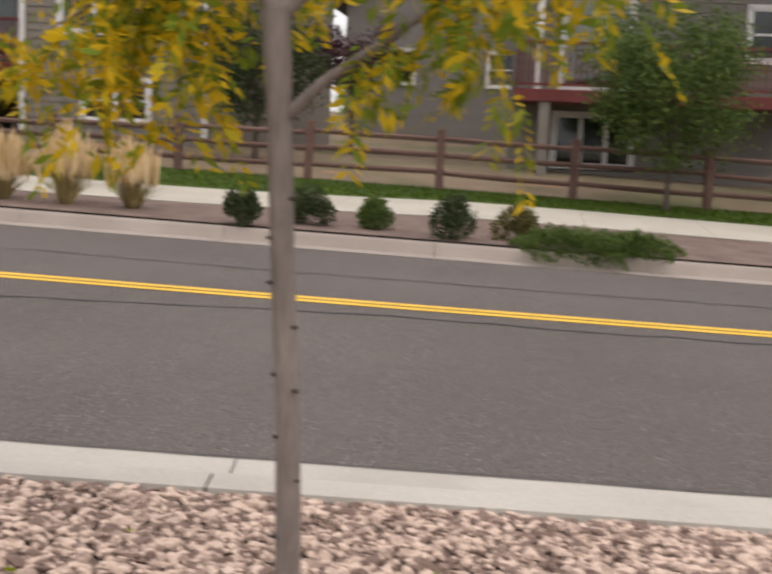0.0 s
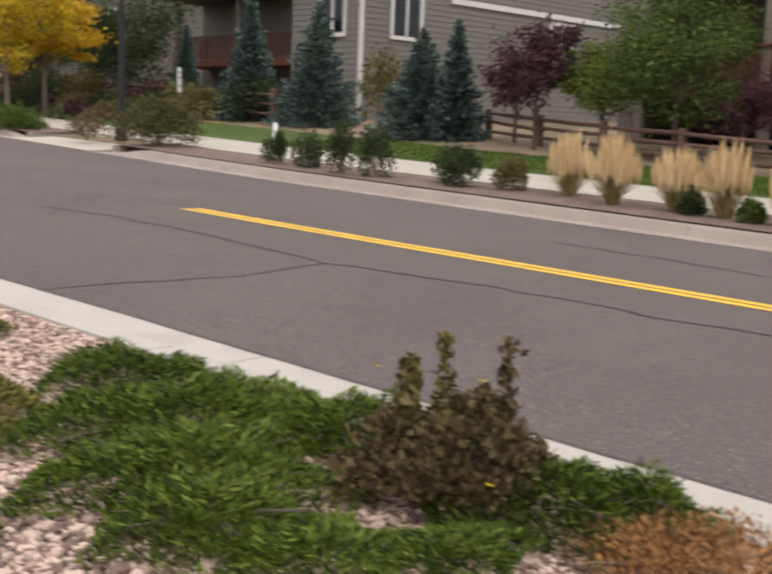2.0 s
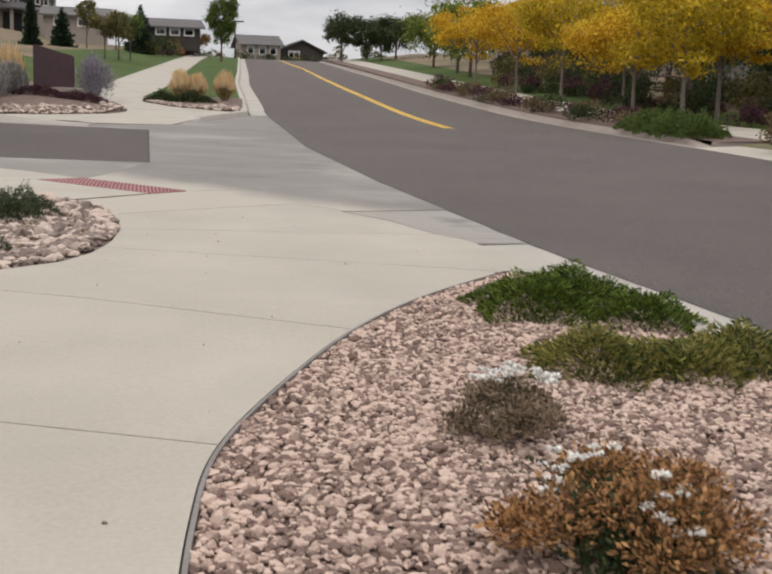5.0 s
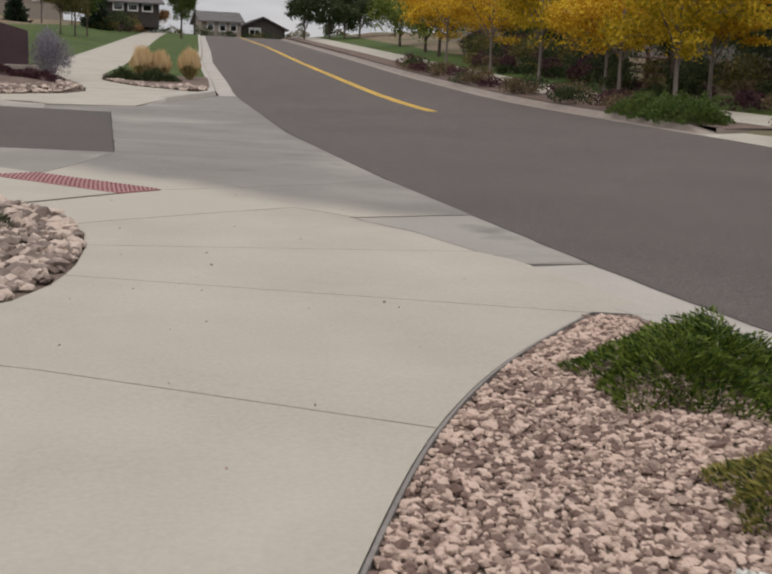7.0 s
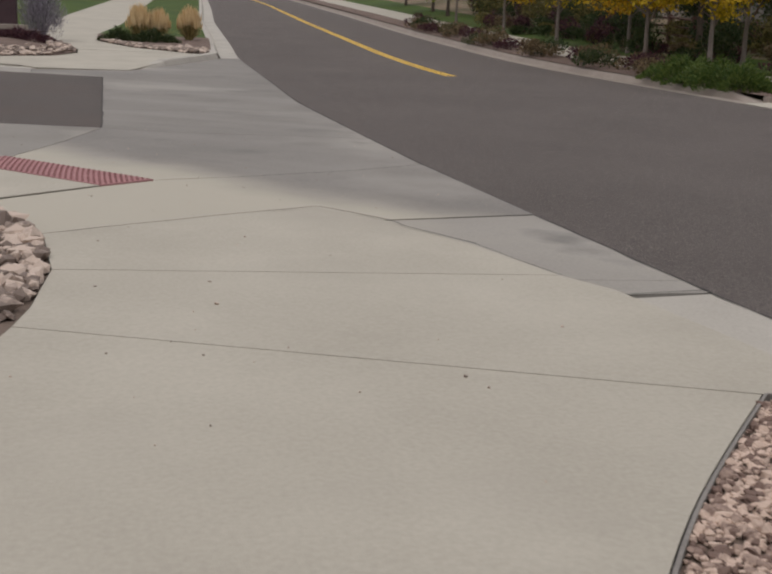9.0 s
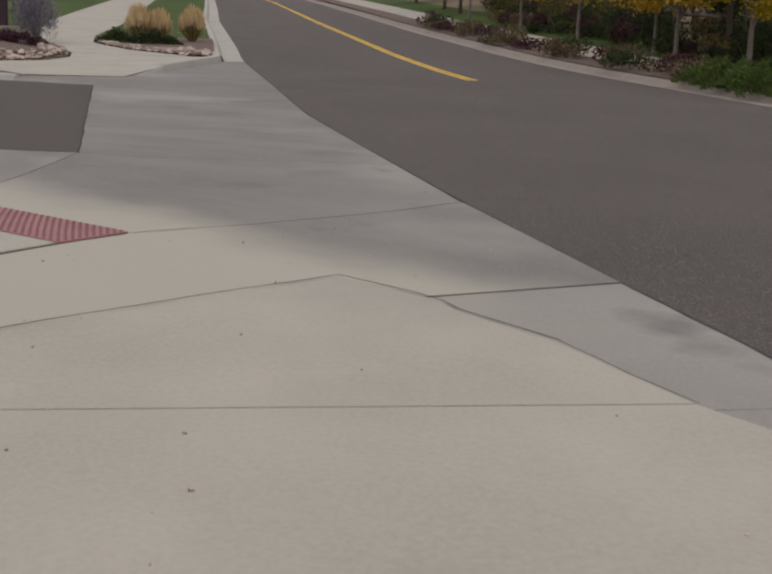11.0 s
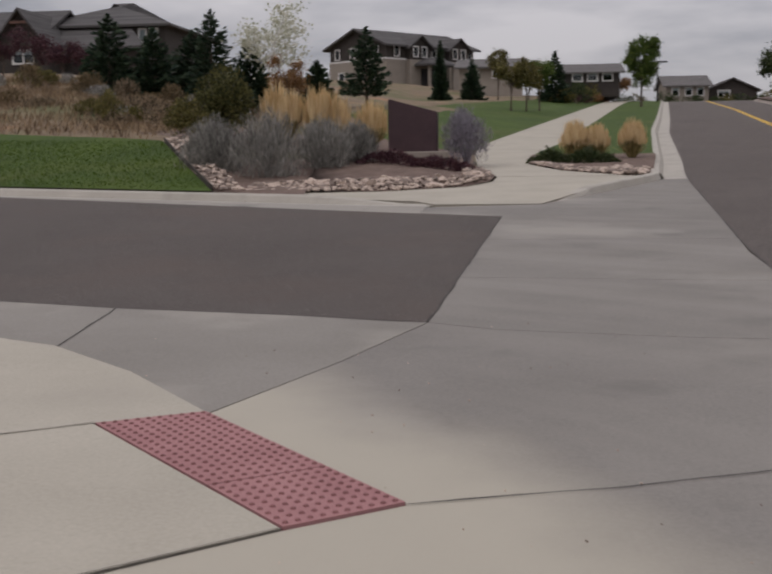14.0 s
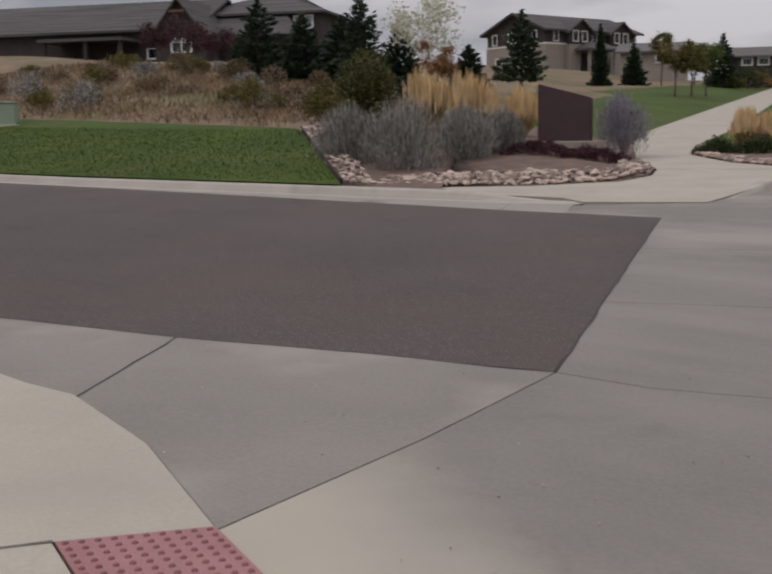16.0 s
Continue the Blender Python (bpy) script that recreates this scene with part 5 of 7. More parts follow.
limb_lines = [
    ([(0, 0.06, 1.40), (0, 0.12, 1.55), (0.05, 0.2, 1.9), (0.1, 0.25, 2.5)], 0.020),
    ([(0, 0.06, 1.40), (0.05, -0.05, 1.52), (0.0, -0.22, 1.75), (0.05, -0.32, 2.4)], 0.019),
    ([(0, 0.045, 1.20), (-0.02, -0.04, 1.28), (0.02, -0.2, 1.40), (0.05, -0.42, 1.55), (0.1, -0.62, 1.52)], 0.014),
    ([(0.02, 0.13, 1.58), (-0.05, 0.33, 1.50), (-0.05, 0.44, 1.40), (-0.08, 0.55, 1.33)], 0.009),
    ([(0.0, 0.06, 1.42), (0.3, 0.1, 1.6), (0.6, 0.12, 1.75)], 0.012),
    ([(0.05, 0.2, 1.85), (0.1, 0.45, 1.85), (0.1, 0.62, 1.75)], 0.010),
    ([(0.02, -0.22, 1.78), (0.1, -0.45, 1.85), (0.12, -0.62, 1.75)], 0.010),
    ([(0.05, -0.1, 1.6), (0.3, -0.3, 1.75), (0.5, -0.42, 1.7)], 0.010),
    ([(0.02, 0.15, 1.65), (0.25, 0.35, 1.7), (0.42, 0.5, 1.6)], 0.010),
    ([(0.0, 0.1, 1.5), (-0.05, 0.25, 1.55), (-0.06, 0.33, 1.38), (-0.06, 0.36, 1.15)], 0.006),
    ([(0.0, 0.1, 1.5), (0.05, 0.2, 1.52), (0.06, 0.25, 1.4), (0.06, 0.27, 1.26)], 0.006),
    ([(0.0, 0.12, 1.55), (-0.03, 0.3, 1.64), (-0.03, 0.36, 1.55), (-0.03, 0.38, 1.42)], 0.006),
    ([(0.0, -0.1, 1.55), (-0.03, -0.25, 1.6), (-0.03, -0.38, 1.45), (-0.03, -0.42, 1.28)], 0.006),
    ([(0.02, 0.1, 1.6), (0.1, 0.2, 1.75), (0.12, 0.32, 1.7), (0.12, 0.38, 1.5)], 0.006),
    ([(0.02, -0.1, 1.6), (0.1, -0.2, 1.78), (0.12, -0.30, 1.7), (0.12, -0.34, 1.5)], 0.006),
    ([(0.0, -0.15, 1.66), (-0.2, -0.32, 1.72), (-0.3, -0.45, 1.62)], 0.008),
]
lr = np.random.default_rng(77)
leaf_c, leaf_w = [], []
for pts_l, r0_l in limb_lines:
    n_l = len(pts_l)
    part("limb", tubes_mesh("limb", [(pts_l, [r0_l * (1 - 0.8 * i / (n_l - 1)) for i in range(n_l)], 7)], M_BARK), None, nt)
    P_ = np.array(pts_l)
    for k in range(44 if r0_l > 0.007 else 30):
        u = lr.uniform(0.25, 1.0) * (n_l - 1)
        i = min(int(u), n_l - 2)
        s_ = P_[i] + (P_[i + 1] - P_[i]) * (u - i)
        d_ = np.array([lr.normal(0, 0.5), lr.normal(0, 0.5), -lr.uniform(0.2, 1.2)])
        d_ /= np.linalg.norm(d_)
        s_ = s_ + np.array([lr.normal(0, 0.05), lr.normal(0, 0.05), lr.uniform(-0.12, 0.05)])
        ln_ = lr.uniform(0.09, 0.20)
        if abs(s_[1] - 0.05) < 0.11 and s_[0] < 0.12 and s_[2] < 1.75:
            continue
        side_ = np.cross(d_, lr.normal(size=3)); side_ /= np.linalg.norm(side_)
        m_ = int(ln_ / 0.016)
        for j in range(m_):
            for sg_ in (-1, 1):
                w_ = d_ * 0.5 + side_ * sg_ * 0.8 + np.array([0, 0, -0.25])
                leaf_c.append(s_ + d_ * ln_ * (j + 0.5) / m_ + side_ * sg_ * 0.016)
                leaf_w.append(w_ / np.linalg.norm(w_))
part("crown", array_mesh("crown", *leaves(lr, np.array(leaf_c), 0.035, 0.0125, np.array(leaf_w), 0.25), M_NEARLEAF), None, nt)


# ---- across the road ----
def RX(y, d):
    return float(road_right(y)) + d


for i, (x, y) in enumerate([(14.9, 2.65), (14.45, 1.58), (14.6, 0.66), (14.5, -0.13), (14.5, -1.08), (14.5, -1.97), (14.5, -2.8), (14.6, -3.62)]):
    reed_grass("reed_grass", "clump of feather reed grass with straw plumes", x, y, L(x, y), 0.25, 1.0 + 0.1 * math.sin(i * 2.3), 60 + i, 0.62, group="reed grasses along the mulch strip", n=400, wide=0.006)
for i, (x, y, r_, h_, mat) in enumerate([(14.3, 8.9, 0.35, 0.6, M_DARKLEAF), (14.3, 8.0, 0.4, 0.72, M_DARKLEAF), (14.1, 6.85, 0.42, 0.9, M_DARKLEAF), (14.2, 6.1, 0.45, 0.85, M_DARKLEAF), (14.6, 4.8, 0.42, 0.65, M_DARKLEAF),
                                          (14.35, 4.3, 0.40, 0.62, M_DARKLEAF), (14.7, 3.6, 0.4, 0.55, M_OLIVE), (13.9, -5.2, 0.33, 0.5, M_DARKLEAF), (14.5, -5.9, 0.42, 0.55, M_DARKLEAF), (14.6, -6.7, 0.3, 0.45, M_GREENLEAF),
                                          (14.3, -7.7, 0.45, 0.6, M_DARKLEAF), (14.6, -8.4, 0.4, 0.5, M_OLIVE), (14.4, 0.3, 0.25, 0.35, M_DARKLEAF), (14.3, -0.6, 0.25, 0.32, M_GREENLEAF)]):
    shrub("boxwood", "small dark rounded shrub in the mulch strip", "shrub", x, y, L(x, y), r_ * 0.66, r_ * 0.66, h_ * (0.78 if y < -4 else 0.9), mat, 80 + i, 3400, 0.036, 0.6, 6, 0.4, 20, 0.4, group="shrubs in the mulch strip")
juniper("spreading_juniper", "low juniper spilling over the far kerb", [(14.0, -9.1, 0.6, 0.7), (14.3, -9.8, 0.6, 0.5)], lambda x, y: L(x, y), 0.3, M_GREENLEAF, 27, 6000, size=0.06)
juniper("spreading_juniper", "wide juniper mat under the golden trees", [(15.2, 21.5, 0.9, 1.3), (15.4, 23.3, 0.9, 1.3), (15.0, 20.3, 0.6, 0.8)], lambda x, y: L(x, y), 0.65, M_GREENLEAF, 28, 3000, size=0.09)
shrub("barberry", "broad twiggy brown shrub round the lamp post", "shrub", 15.0, 13.85, L(15.0, 13.85), 0.9, 1.05, 0.98, M_ROUNDLEAF, 95, 12000, 0.055, 0.5, 18, 0.7, 60, 0.2, lump=0.26)
shrub("barberry", "thin low shrub beside the ramp", "shrub", 14.6, 16.1, L(14.6, 16.1), 0.5, 0.5, 0.55, M_BROWNSHRUB, 96, 1200, 0.06, 0.5, 8, 0.8, 10)
for i, (x, y, h, r_) in enumerate([(17.3, 25.5, 5.0, 2.2), (19.6, 27.5, 4.6, 1.9), (18.4, 31.0, 5.3, 2.4), (20.4, 36.0, 5.0, 2.2), (19.9, 41.0, 5.4, 2.5), (20.8, 49, 5.6, 2.6), (22.3, 60, 5.8, 2.7)]):
    tree("golden_locust", "golden-leaved honey locust on the verge", x, y, L(x, y), h * (0.86 + 0.1 * math.sin(i * 1.9)), r_ * 0.98, 1.3, 0.075, M_GOLDGREEN if i in (0, 3, 4) else M_GOLDLEAF, M_BARK, 100 + i, 13000, 0.125, 0.5, 1.0, 13, group="golden trees along the road", clumps=90, gap=0.35, clump_r=0.19, layer=0.55)
tree("green_tree", "full dark green round-headed tree by the fence", 20.6, -10.9, L(20.6, -10.9), 3.6, 1.35, 0.75, 0.05, M_GREENLEAF, M_BARKD, 110, 20000, 0.075, 0.5, clumps=95)
tree("green_tree", "light green leafy tree behind the fence", 22.6, 7.5, L(22.6, 7.5), 2.75, 0.95, 0.5, 0.05, M_LIMELEAF, M_BARKD, 111, 12000, 0.075, 0.55, clumps=50)
tree("green_tree", "tall dense green tree behind the fence", 22.4, 5.5, L(22.4, 5.5), 3.7, 1.45, 0.6, 0.07, M_GREENLEAF, M_BARKD, 112, 20000, 0.08, 0.5, clumps=95)
tree("plum_tree", "purple-leaved plum tree behind the fence", 22.0, 8.95, L(22.0, 8.95), 3.1, 0.95, 0.7, 0.05, M_PLUM, M_BARKD, 113, 6500, 0.09, 0.55, clumps=50)
tree("plum_tree", "purple-leaved plum tree behind the fence", 23.2, 10.5, L(23.2, 10.5), 2.6, 0.8, 0.6, 0.05, M_PLUM, M_BARKD, 114, 4500, 0.09, 0.55, clumps=40)
tree("plum_tree", "spreading maroon tree in front of the deck", 23.2, 4.4, L(23.2, 4.4), 1.75, 1.0, 0.4, 0.05, M_PLUM, M_BARKD, 115, 6000, 0.08, 0.5, clumps=46)
conifer("blue_spruce", "silvery blue spruce behind the verge", 22.5, 13.1, L(22.5, 13.1), 2.75, 1.35, M_SPRUCE, 120, size=0.10)
conifer("blue_spruce", "silvery blue spruce behind the verge", 22.8, 12.15, L(22.8, 12.15), 2.95, 0.85, M_SPRUCE, 121, size=0.10)
conifer("blue_spruce", "silvery blue spruce behind the verge", 23.6, 18.45, L(23.6, 18.45), 3.6, 1.45, M_SPRUCE, 122, size=0.11)
conifer("blue_spruce", "narrow silvery blue spruce", 23.6, 21.7, L(23.6, 21.7), 4.0, 1.15, M_SPRUCE, 123, size=0.11)
conifer("blue_spruce", "small distant blue spruce", 25.5, 28.0, L(25.5, 28.0), 3.0, 0.75, M_SPRUCE, 124, size=0.11)
shrub("ochre_shrub", "ochre autumn shrub against the siding", "shrub", 27.3, 19.6, L(27.3, 19.6), 0.9, 0.9, 2.2, M_OLIVE, 125, 3000, 0.09, 0.6, 8, 0.4, 18)
tree("green_tree", "dark green tree behind the lamp post", 24.5, 30.5, L(24.5, 30.5), 4.6, 2.2, 0.8, 0.09, M_DARKLEAF, M_BARKD, 126, 9000, 0.12, 0.5, clumps=55)
tree("green_tree", "tall dark tree among golden ones", 23.5, 36.5, L(23.5, 36.5), 7.0, 2.6, 1.5, 0.12, M_DARKLEAF, M_BARKD, 127, 9000, 0.14, 0.5, clumps=55)


# ---- fence ----
def rail_fence(y0, y1, away, tall=lambda y: 1.0):
    """Split-rail fence: posts and three sagging rails between each pair."""
    d = away(y0)
    root = thing("rail_fence", "weathered brown split-rail fence on the verge", "fence", pose(RX(y0, d), y0, L(RX(y0, d), y0)))
    x0_, z0_ = RX(y0, d), L(RX(y0, d), y0)
    r = np.random.default_rng(int(abs(y0) * 7) + 3)
    n = int((y1 - y0) / 2.35)
    post_me = bm_mesh("post", box(-0.07, -0.07, -0.15, 0.07, 0.07, 1.08, 0.012), M_FENCE)
    last = None
    for k in range(n + 1):
        y = y0 + k * 2.35
        x = RX(y, away(y))
        z = L(x, y)
        low = tall(y)
        part("post", post_me, None, root, m=pose(x - x0_, y - y0, z - z0_, r.normal(0, 1.2), r.normal(0, 1.2), r.uniform(-8, 8)) @ Matrix.Diagonal((1, 1, low, 1)))
        if last:
            for hgt in (0.30 * low, 0.62 * low, 0.92 * low):
                a = (last[0] - x0_, last[1] - y0 - 0.1, last[2] - z0_ + hgt + r.normal(0, 0.02))
                b = (x - x0_, y - y0 + 0.1, z - z0_ + hgt + r.normal(0, 0.02))
                m_ = ((a[0] + b[0]) / 2, (a[1] + b[1]) / 2, (a[2] + b[2]) / 2 - 0.01)
                part("rail", tubes_mesh("rail", [([a, m_, b], [0.045, 0.05, 0.042], 6)], M_FENCE, False), None, root)
        last = (x, y, z)


rail_fence(-30.5, 13, lambda y: float(np.interp(y, [-31, 1, 6, 13], [7.8, 7.8, 8.8, 10.8])), lambda y: float(np.interp(y, [-5, 3], [1, 0.7])))
rail_fence(20, 75, lambda y: 9.2)

# hedge and low shrubs under the golden trees
hr = np.random.default_rng(5)
for i in range(26):
    y = 21 + i * 2.1 + hr.uniform(-0.5, 0.5)
    x = RX(y, 8.3 + hr.uniform(-0.3, 1.6))
    shrub("hedge_shrub", "dense dark shrub before the rail fence", "shrub", x, y, L(x, y), 1.15, 1.25, hr.uniform(0.8, 1.7), (M_DARKLEAF, M_OLIVE, M_DARKLEAF, M_PLUM)[i % 4], 400 + i, 2600, 0.10, 0.55, 6, 0.4, 18, group="shrubs along the far fence")
for i in range(22):
    y = 24.5 + i * 1.5 + hr.uniform(-0.4, 0.4)
    x = RX(y, 1.4 + hr.uniform(-0.4, 0.5))
    shrub("low_shrub", "low brown autumn shrub in the mulch", "shrub", x, y, L(x, y), 0.7, 0.8, hr.uniform(0.35, 0.6), (M_BROWNSHRUB, M_PLUM, M_BROWNSHRUB, M_DARKLEAF)[i % 4], 430 + i, 1000, 0.075, 0.55, 5, 0.5, 12, group="low shrubs along the mulch")
for i in range(4, 17):
    y = 24 + i * 2.9 + hr.uniform(-0.8, 0.8)
    x = RX(y, 10.6 + hr.uniform(-0.4, 2.2))
    tree("screen_tree", "dense dark leafy tree screening the back yards", x, y, L(x, y), hr.uniform(2.6, 4.2), hr.uniform(1.3, 1.9), 0.35, 0.06, (M_DARKLEAF, M_GREENLEAF, M_DARKLEAF, M_OLIVE)[i % 4], M_BARKD, 700 + i, 8000, 0.11, 0.5, clumps=60, group="screening trees behind the fence")
for i in range(34):
    y = 23.5 + i * 0.95 + hr.uniform(-0.4, 0.4)
    x = RX(y, hr.uniform(4.7, 7.4))
    shrub("low_shrub", "low russet and dark shrub under the golden trees", "shrub", x, y, L(x, y), hr.uniform(0.5, 0.9), 0.75, hr.uniform(0.4, 0.85), (M_BROWNSHRUB, M_DARKLEAF, M_PLUM, M_OLIVE, M_DARKLEAF)[i % 5], 740 + i, 1100, 0.085, 0.55, 5, 0.5, 12, group="low shrubs under the golden trees")
tree("green_tree", "broad dark green tree behind the rail fence", 23.4, -3.1, L(23.4, -3.1), 3.5, 1.25, 0.5, 0.06, M_DARKLEAF, M_BARKD, 128, 15000, 0.075, 0.5, clumps=80)
tree("red_tree", "small dark red tree beside the house", 29.0, -4.2, L(29.0, -4.2), 3.6, 1.0, 0.6, 0.05, M_PLUM, M_BARKD, 129, 6000, 0.09, 0.5, clumps=46)


# ---- houses ----
def boards(parent, x, ya, yb, z0, z1, mat, step=0.16, holes=()):
    """Lap siding on a wall that faces -x: each board a wedge with its lower edge proud. holes: (ya, yb, za, zb)."""
    made = {}
    k = 0
    while z0 + k * step < z1 - 0.01:
        za = z0 + k * step
        zb = min(za + step, z1)
        cuts = [(ya, yb)]
        for a, b, c, d in holes:
            if zb > c + 0.01 and za < d - 0.01:
                cuts = [q for s, e in cuts for q in ((s, min(e, a)), (max(s, b), e)) if q[1] - q[0] > 0.02]
        for s, e in cuts:
            key = (round(e - s, 3), round(zb - za, 3))
            if key not in made:
                w_, h_ = e - s, zb - za
                v = [(-0.028, 0, 0), (-0.028, w_, 0), (-0.006, w_, h_ + 0.012), (-0.006, 0, h_ + 0.012), (0.01, 0, 0), (0.01, w_, 0), (0.01, w_, h_), (0.01, 0, h_)]
                f = [(0, 3, 2, 1), (0, 1, 5, 4), (0, 4, 7, 3), (1, 2, 6, 5), (3, 7, 6, 2)]
                made[key] = array_mesh("siding_board", v, f, mat)
            part("siding_board", made[key], None, parent, m=pose(x, s, za))
        k += 1


def window(parent, x, ya, yb, za, zb, panes=1, rows=1, blind=0.0, name="window", trim=0.09, facing="x"):
    """A window in a wall facing -x (or -y): casing, sashes, panes of glass, a dark sheet for the unlit inside and
    perhaps a blind behind.
    """
    turn = Matrix.Identity(4) if facing == "x" else Matrix.Rotation(radians(90), 4, "Z")
    at = pose(x, ya, za) if facing == "x" else pose(ya, x, za) @ Matrix.Diagonal((1, 1, 1, 1))
    w_, h_ = yb - ya, zb - za

    def put(bm_):
        if facing != "x":
            for q in bm_.verts:
                a, b, c = q.co
                q.co = (b, a, c)
            bmesh.ops.reverse_faces(bm_, faces=bm_.faces[:])
        return bm_
    bm = bmesh.new()
    for a, b, c, d in ((-trim, -trim, w_ + trim, 0), (-trim, h_, w_ + trim, h_ + trim), (-trim, 0, 0, h_), (w_, 0, w_ + trim, h_)):
        add_box(bm, -0.05, a, b, 0.02, c, d)
    win = part(name, put(bm), M_TRIM, parent, "white-trimmed window", at)
    pw = w_ / panes
    sash = bmesh.new()
    for k in range(panes):
        for a, b, c, d in ((k * pw, 0, k * pw + 0.05, h_), ((k + 1) * pw - 0.05, 0, (k + 1) * pw, h_), (k * pw, 0, (k + 1) * pw, 0.05), (k * pw, h_ - 0.05, (k + 1) * pw, h_)):
            add_box(sash, -0.03, a, b, 0.03, c, d)
        for j in range(1, rows):
            add_box(sash, -0.028, k * pw, h_ * j / rows - 0.025, 0.028, (k + 1) * pw, h_ * j / rows + 0.025)
    part("sash", put(sash), M_TRIM, win)
    for k in range(panes):
        g = part("pane", put(box(0.0, k * pw + 0.04, 0.04, 0.006, (k + 1) * pw - 0.04, h_ - 0.04)), M_GLASS, win)
        g.visible_shadow = False
    if blind:
        part("blind", put(box(0.008, 0.03, h_ * (1 - blind), 0.011, w_ - 0.03, h_ - 0.03)), M_BLIND, win, "pale drawn blind")
    # thin dark sheet: the darkness indoors is painted on it
    part("unlit_backing", put(box(0.013, 0, 0, 0.017, w_, h_)), M_UNLIT, win, "dark sheet behind the glass for the unlit inside")
    return win


def deck(parent, x0, x1, ya, yb, z_floor, mat, posts, rail_h=1.0, step=0.13, z_ground=0.0, side_l=True, side_r=True):
    """A raised deck: boards, rim, rails with balusters and its posts."""
    dk = part("deck", box(x0, ya, z_floor - 0.26, x1, yb, z_floor, 0.01), mat, parent, "stained wooden deck")
    part("top_rail", box(x0 - 0.02, ya, z_floor + rail_h - 0.05, x0 + 0.12, yb, z_floor + rail_h), mat, dk)
    part("bottom_rail", box(x0 + 0.02, ya, z_floor + 0.07, x0 + 0.07, yb, z_floor + 0.12), mat, dk)
    bal = bm_mesh("baluster", box(-0.018, -0.018, 0, 0.018, 0.018, rail_h - 0.14), mat)
    for k in range(int((yb - ya) / step)):
        part("baluster", bal, None, dk, m=pose(x0 + 0.045, ya + 0.06 + k * step, z_floor + 0.1))
    for flag, yy_ in ((side_l, yb - 0.06), (side_r, ya + 0.06)):
        if flag:
            part("side_rail", box(x0, yy_ - 0.05, z_floor + rail_h - 0.05, x1, yy_ + 0.05, z_floor + rail_h), mat, dk)
            for k in range(int((x1 - x0) / step)):
                part("baluster", bal, None, dk, m=pose(x0 + 0.1 + k * step, yy_, z_floor + 0.1))
    for px, py, top in posts:
        part("post", box(px - 0.11, py - 0.11, z_ground - 0.3, px + 0.11, py + 0.11, top, 0.01), M_SIDING, parent, "sided post")
    return dk


def gable(bm, x0, x1, ya, yb, z, top, over=0.5, along="x", thick=0.18):
    """A gable roof with its ridge along x or y, as a solid sheet."""
    if along == "x":
        c = (ya + yb) / 2
        prof = [(ya - over, z - over * (top - z) / (c - ya)), (c, top), (yb + over, z - over * (top - z) / (c - ya))]
        ends = (x0 - over, x1 + over)
        pt = lambda u, q: (u, q[0], q[1])
    else:
        c = (x0 + x1) / 2
        prof = [(x0 - over, z - over * (top - z) / (c - x0)), (c, top), (x1 + over, z - over * (top - z) / (c - x0))]
        ends = (ya - over, yb + over)
        pt = lambda u, q: (q[0], u, q[1])
    rows_ = []
    for u in ends:
        rows_.append([bm.verts.new(pt(u, q)) for q in prof] + [bm.verts.new(pt(u, (q[0], q[1] - thick))) for q in reversed(prof)])
    n_ = len(rows_[0])
    for i in range(n_):
        j = (i + 1) % n_
        bm.faces.new((rows_[0][i], rows_[0][j], rows_[1][j], rows_[1][i]))
    bm.faces.new(rows_[0][::-1]); bm.faces.new(rows_[1])
    bmesh.ops.recalc_face_normals(bm, faces=bm.faces[:])


def walls_with_gable(x0, x1, ya, yb, z0, z, top, along):
    bm = bmesh.new()
    if along == "x":
        c = (ya + yb) / 2
        prof, ends, pt = [(ya, z0), (yb, z0), (yb, z), (c, top), (ya, z)], (x0, x1), lambda u, q: (u, q[0], q[1])
    else:
        c = (x0 + x1) / 2
        prof, ends, pt = [(x0, z0), (x1, z0), (x1, z), (c, top), (x0, z)], (ya, yb), lambda u, q: (q[0], u, q[1])
    r0_, r1_ = ([bm.verts.new(pt(u, q)) for q in prof] for u in ends)
    for i in range(5):
        j = (i + 1) % 5
        bm.faces.new((r0_[i], r0_[j], r1_[j], r1_[i]))
    bm.faces.new(r0_[::-1]); bm.faces.new(r1_)
    bmesh.ops.recalc_face_normals(bm, faces=bm.faces[:])
    return bm


def plain_house(name, label, x0, x1, ya, yb, z0, eave, top, along, wall_mat, roof_mat=None):
    root = thing(name, label, "house", pose(0, 0, 0))
    part("wall", walls_with_gable(x0, x1, ya, yb, z0 - 1.0, eave, top - 0.1, along), wall_mat, root)
    bm = bmesh.new()
    gable(bm, x0, x1, ya, yb, eave + 0.05, top + 0.1, 0.55, along)
    part("roof", bm, roof_mat or M_ROOF, root)
    return root


# taupe house straight across
ha = thing("house", "taupe lap-sided two-storey house with white-trimmed windows and red deck", "house", pose(0, -0.56, -0.22))
part("wall", walls_with_gable(25.02, 36, -1.02, 3.12, 0.2, 6.6, 8.2, "x"), M_SIDING, ha)
holes_a = [(-0.06, 2.22, 3.34, 4.95), (0.25, 1.70, 1.45, 2.28)]
boards(ha, 25.02, -1.0, 3.1, 0.6, 6.4, M_SIDING, 0.17, holes_a)
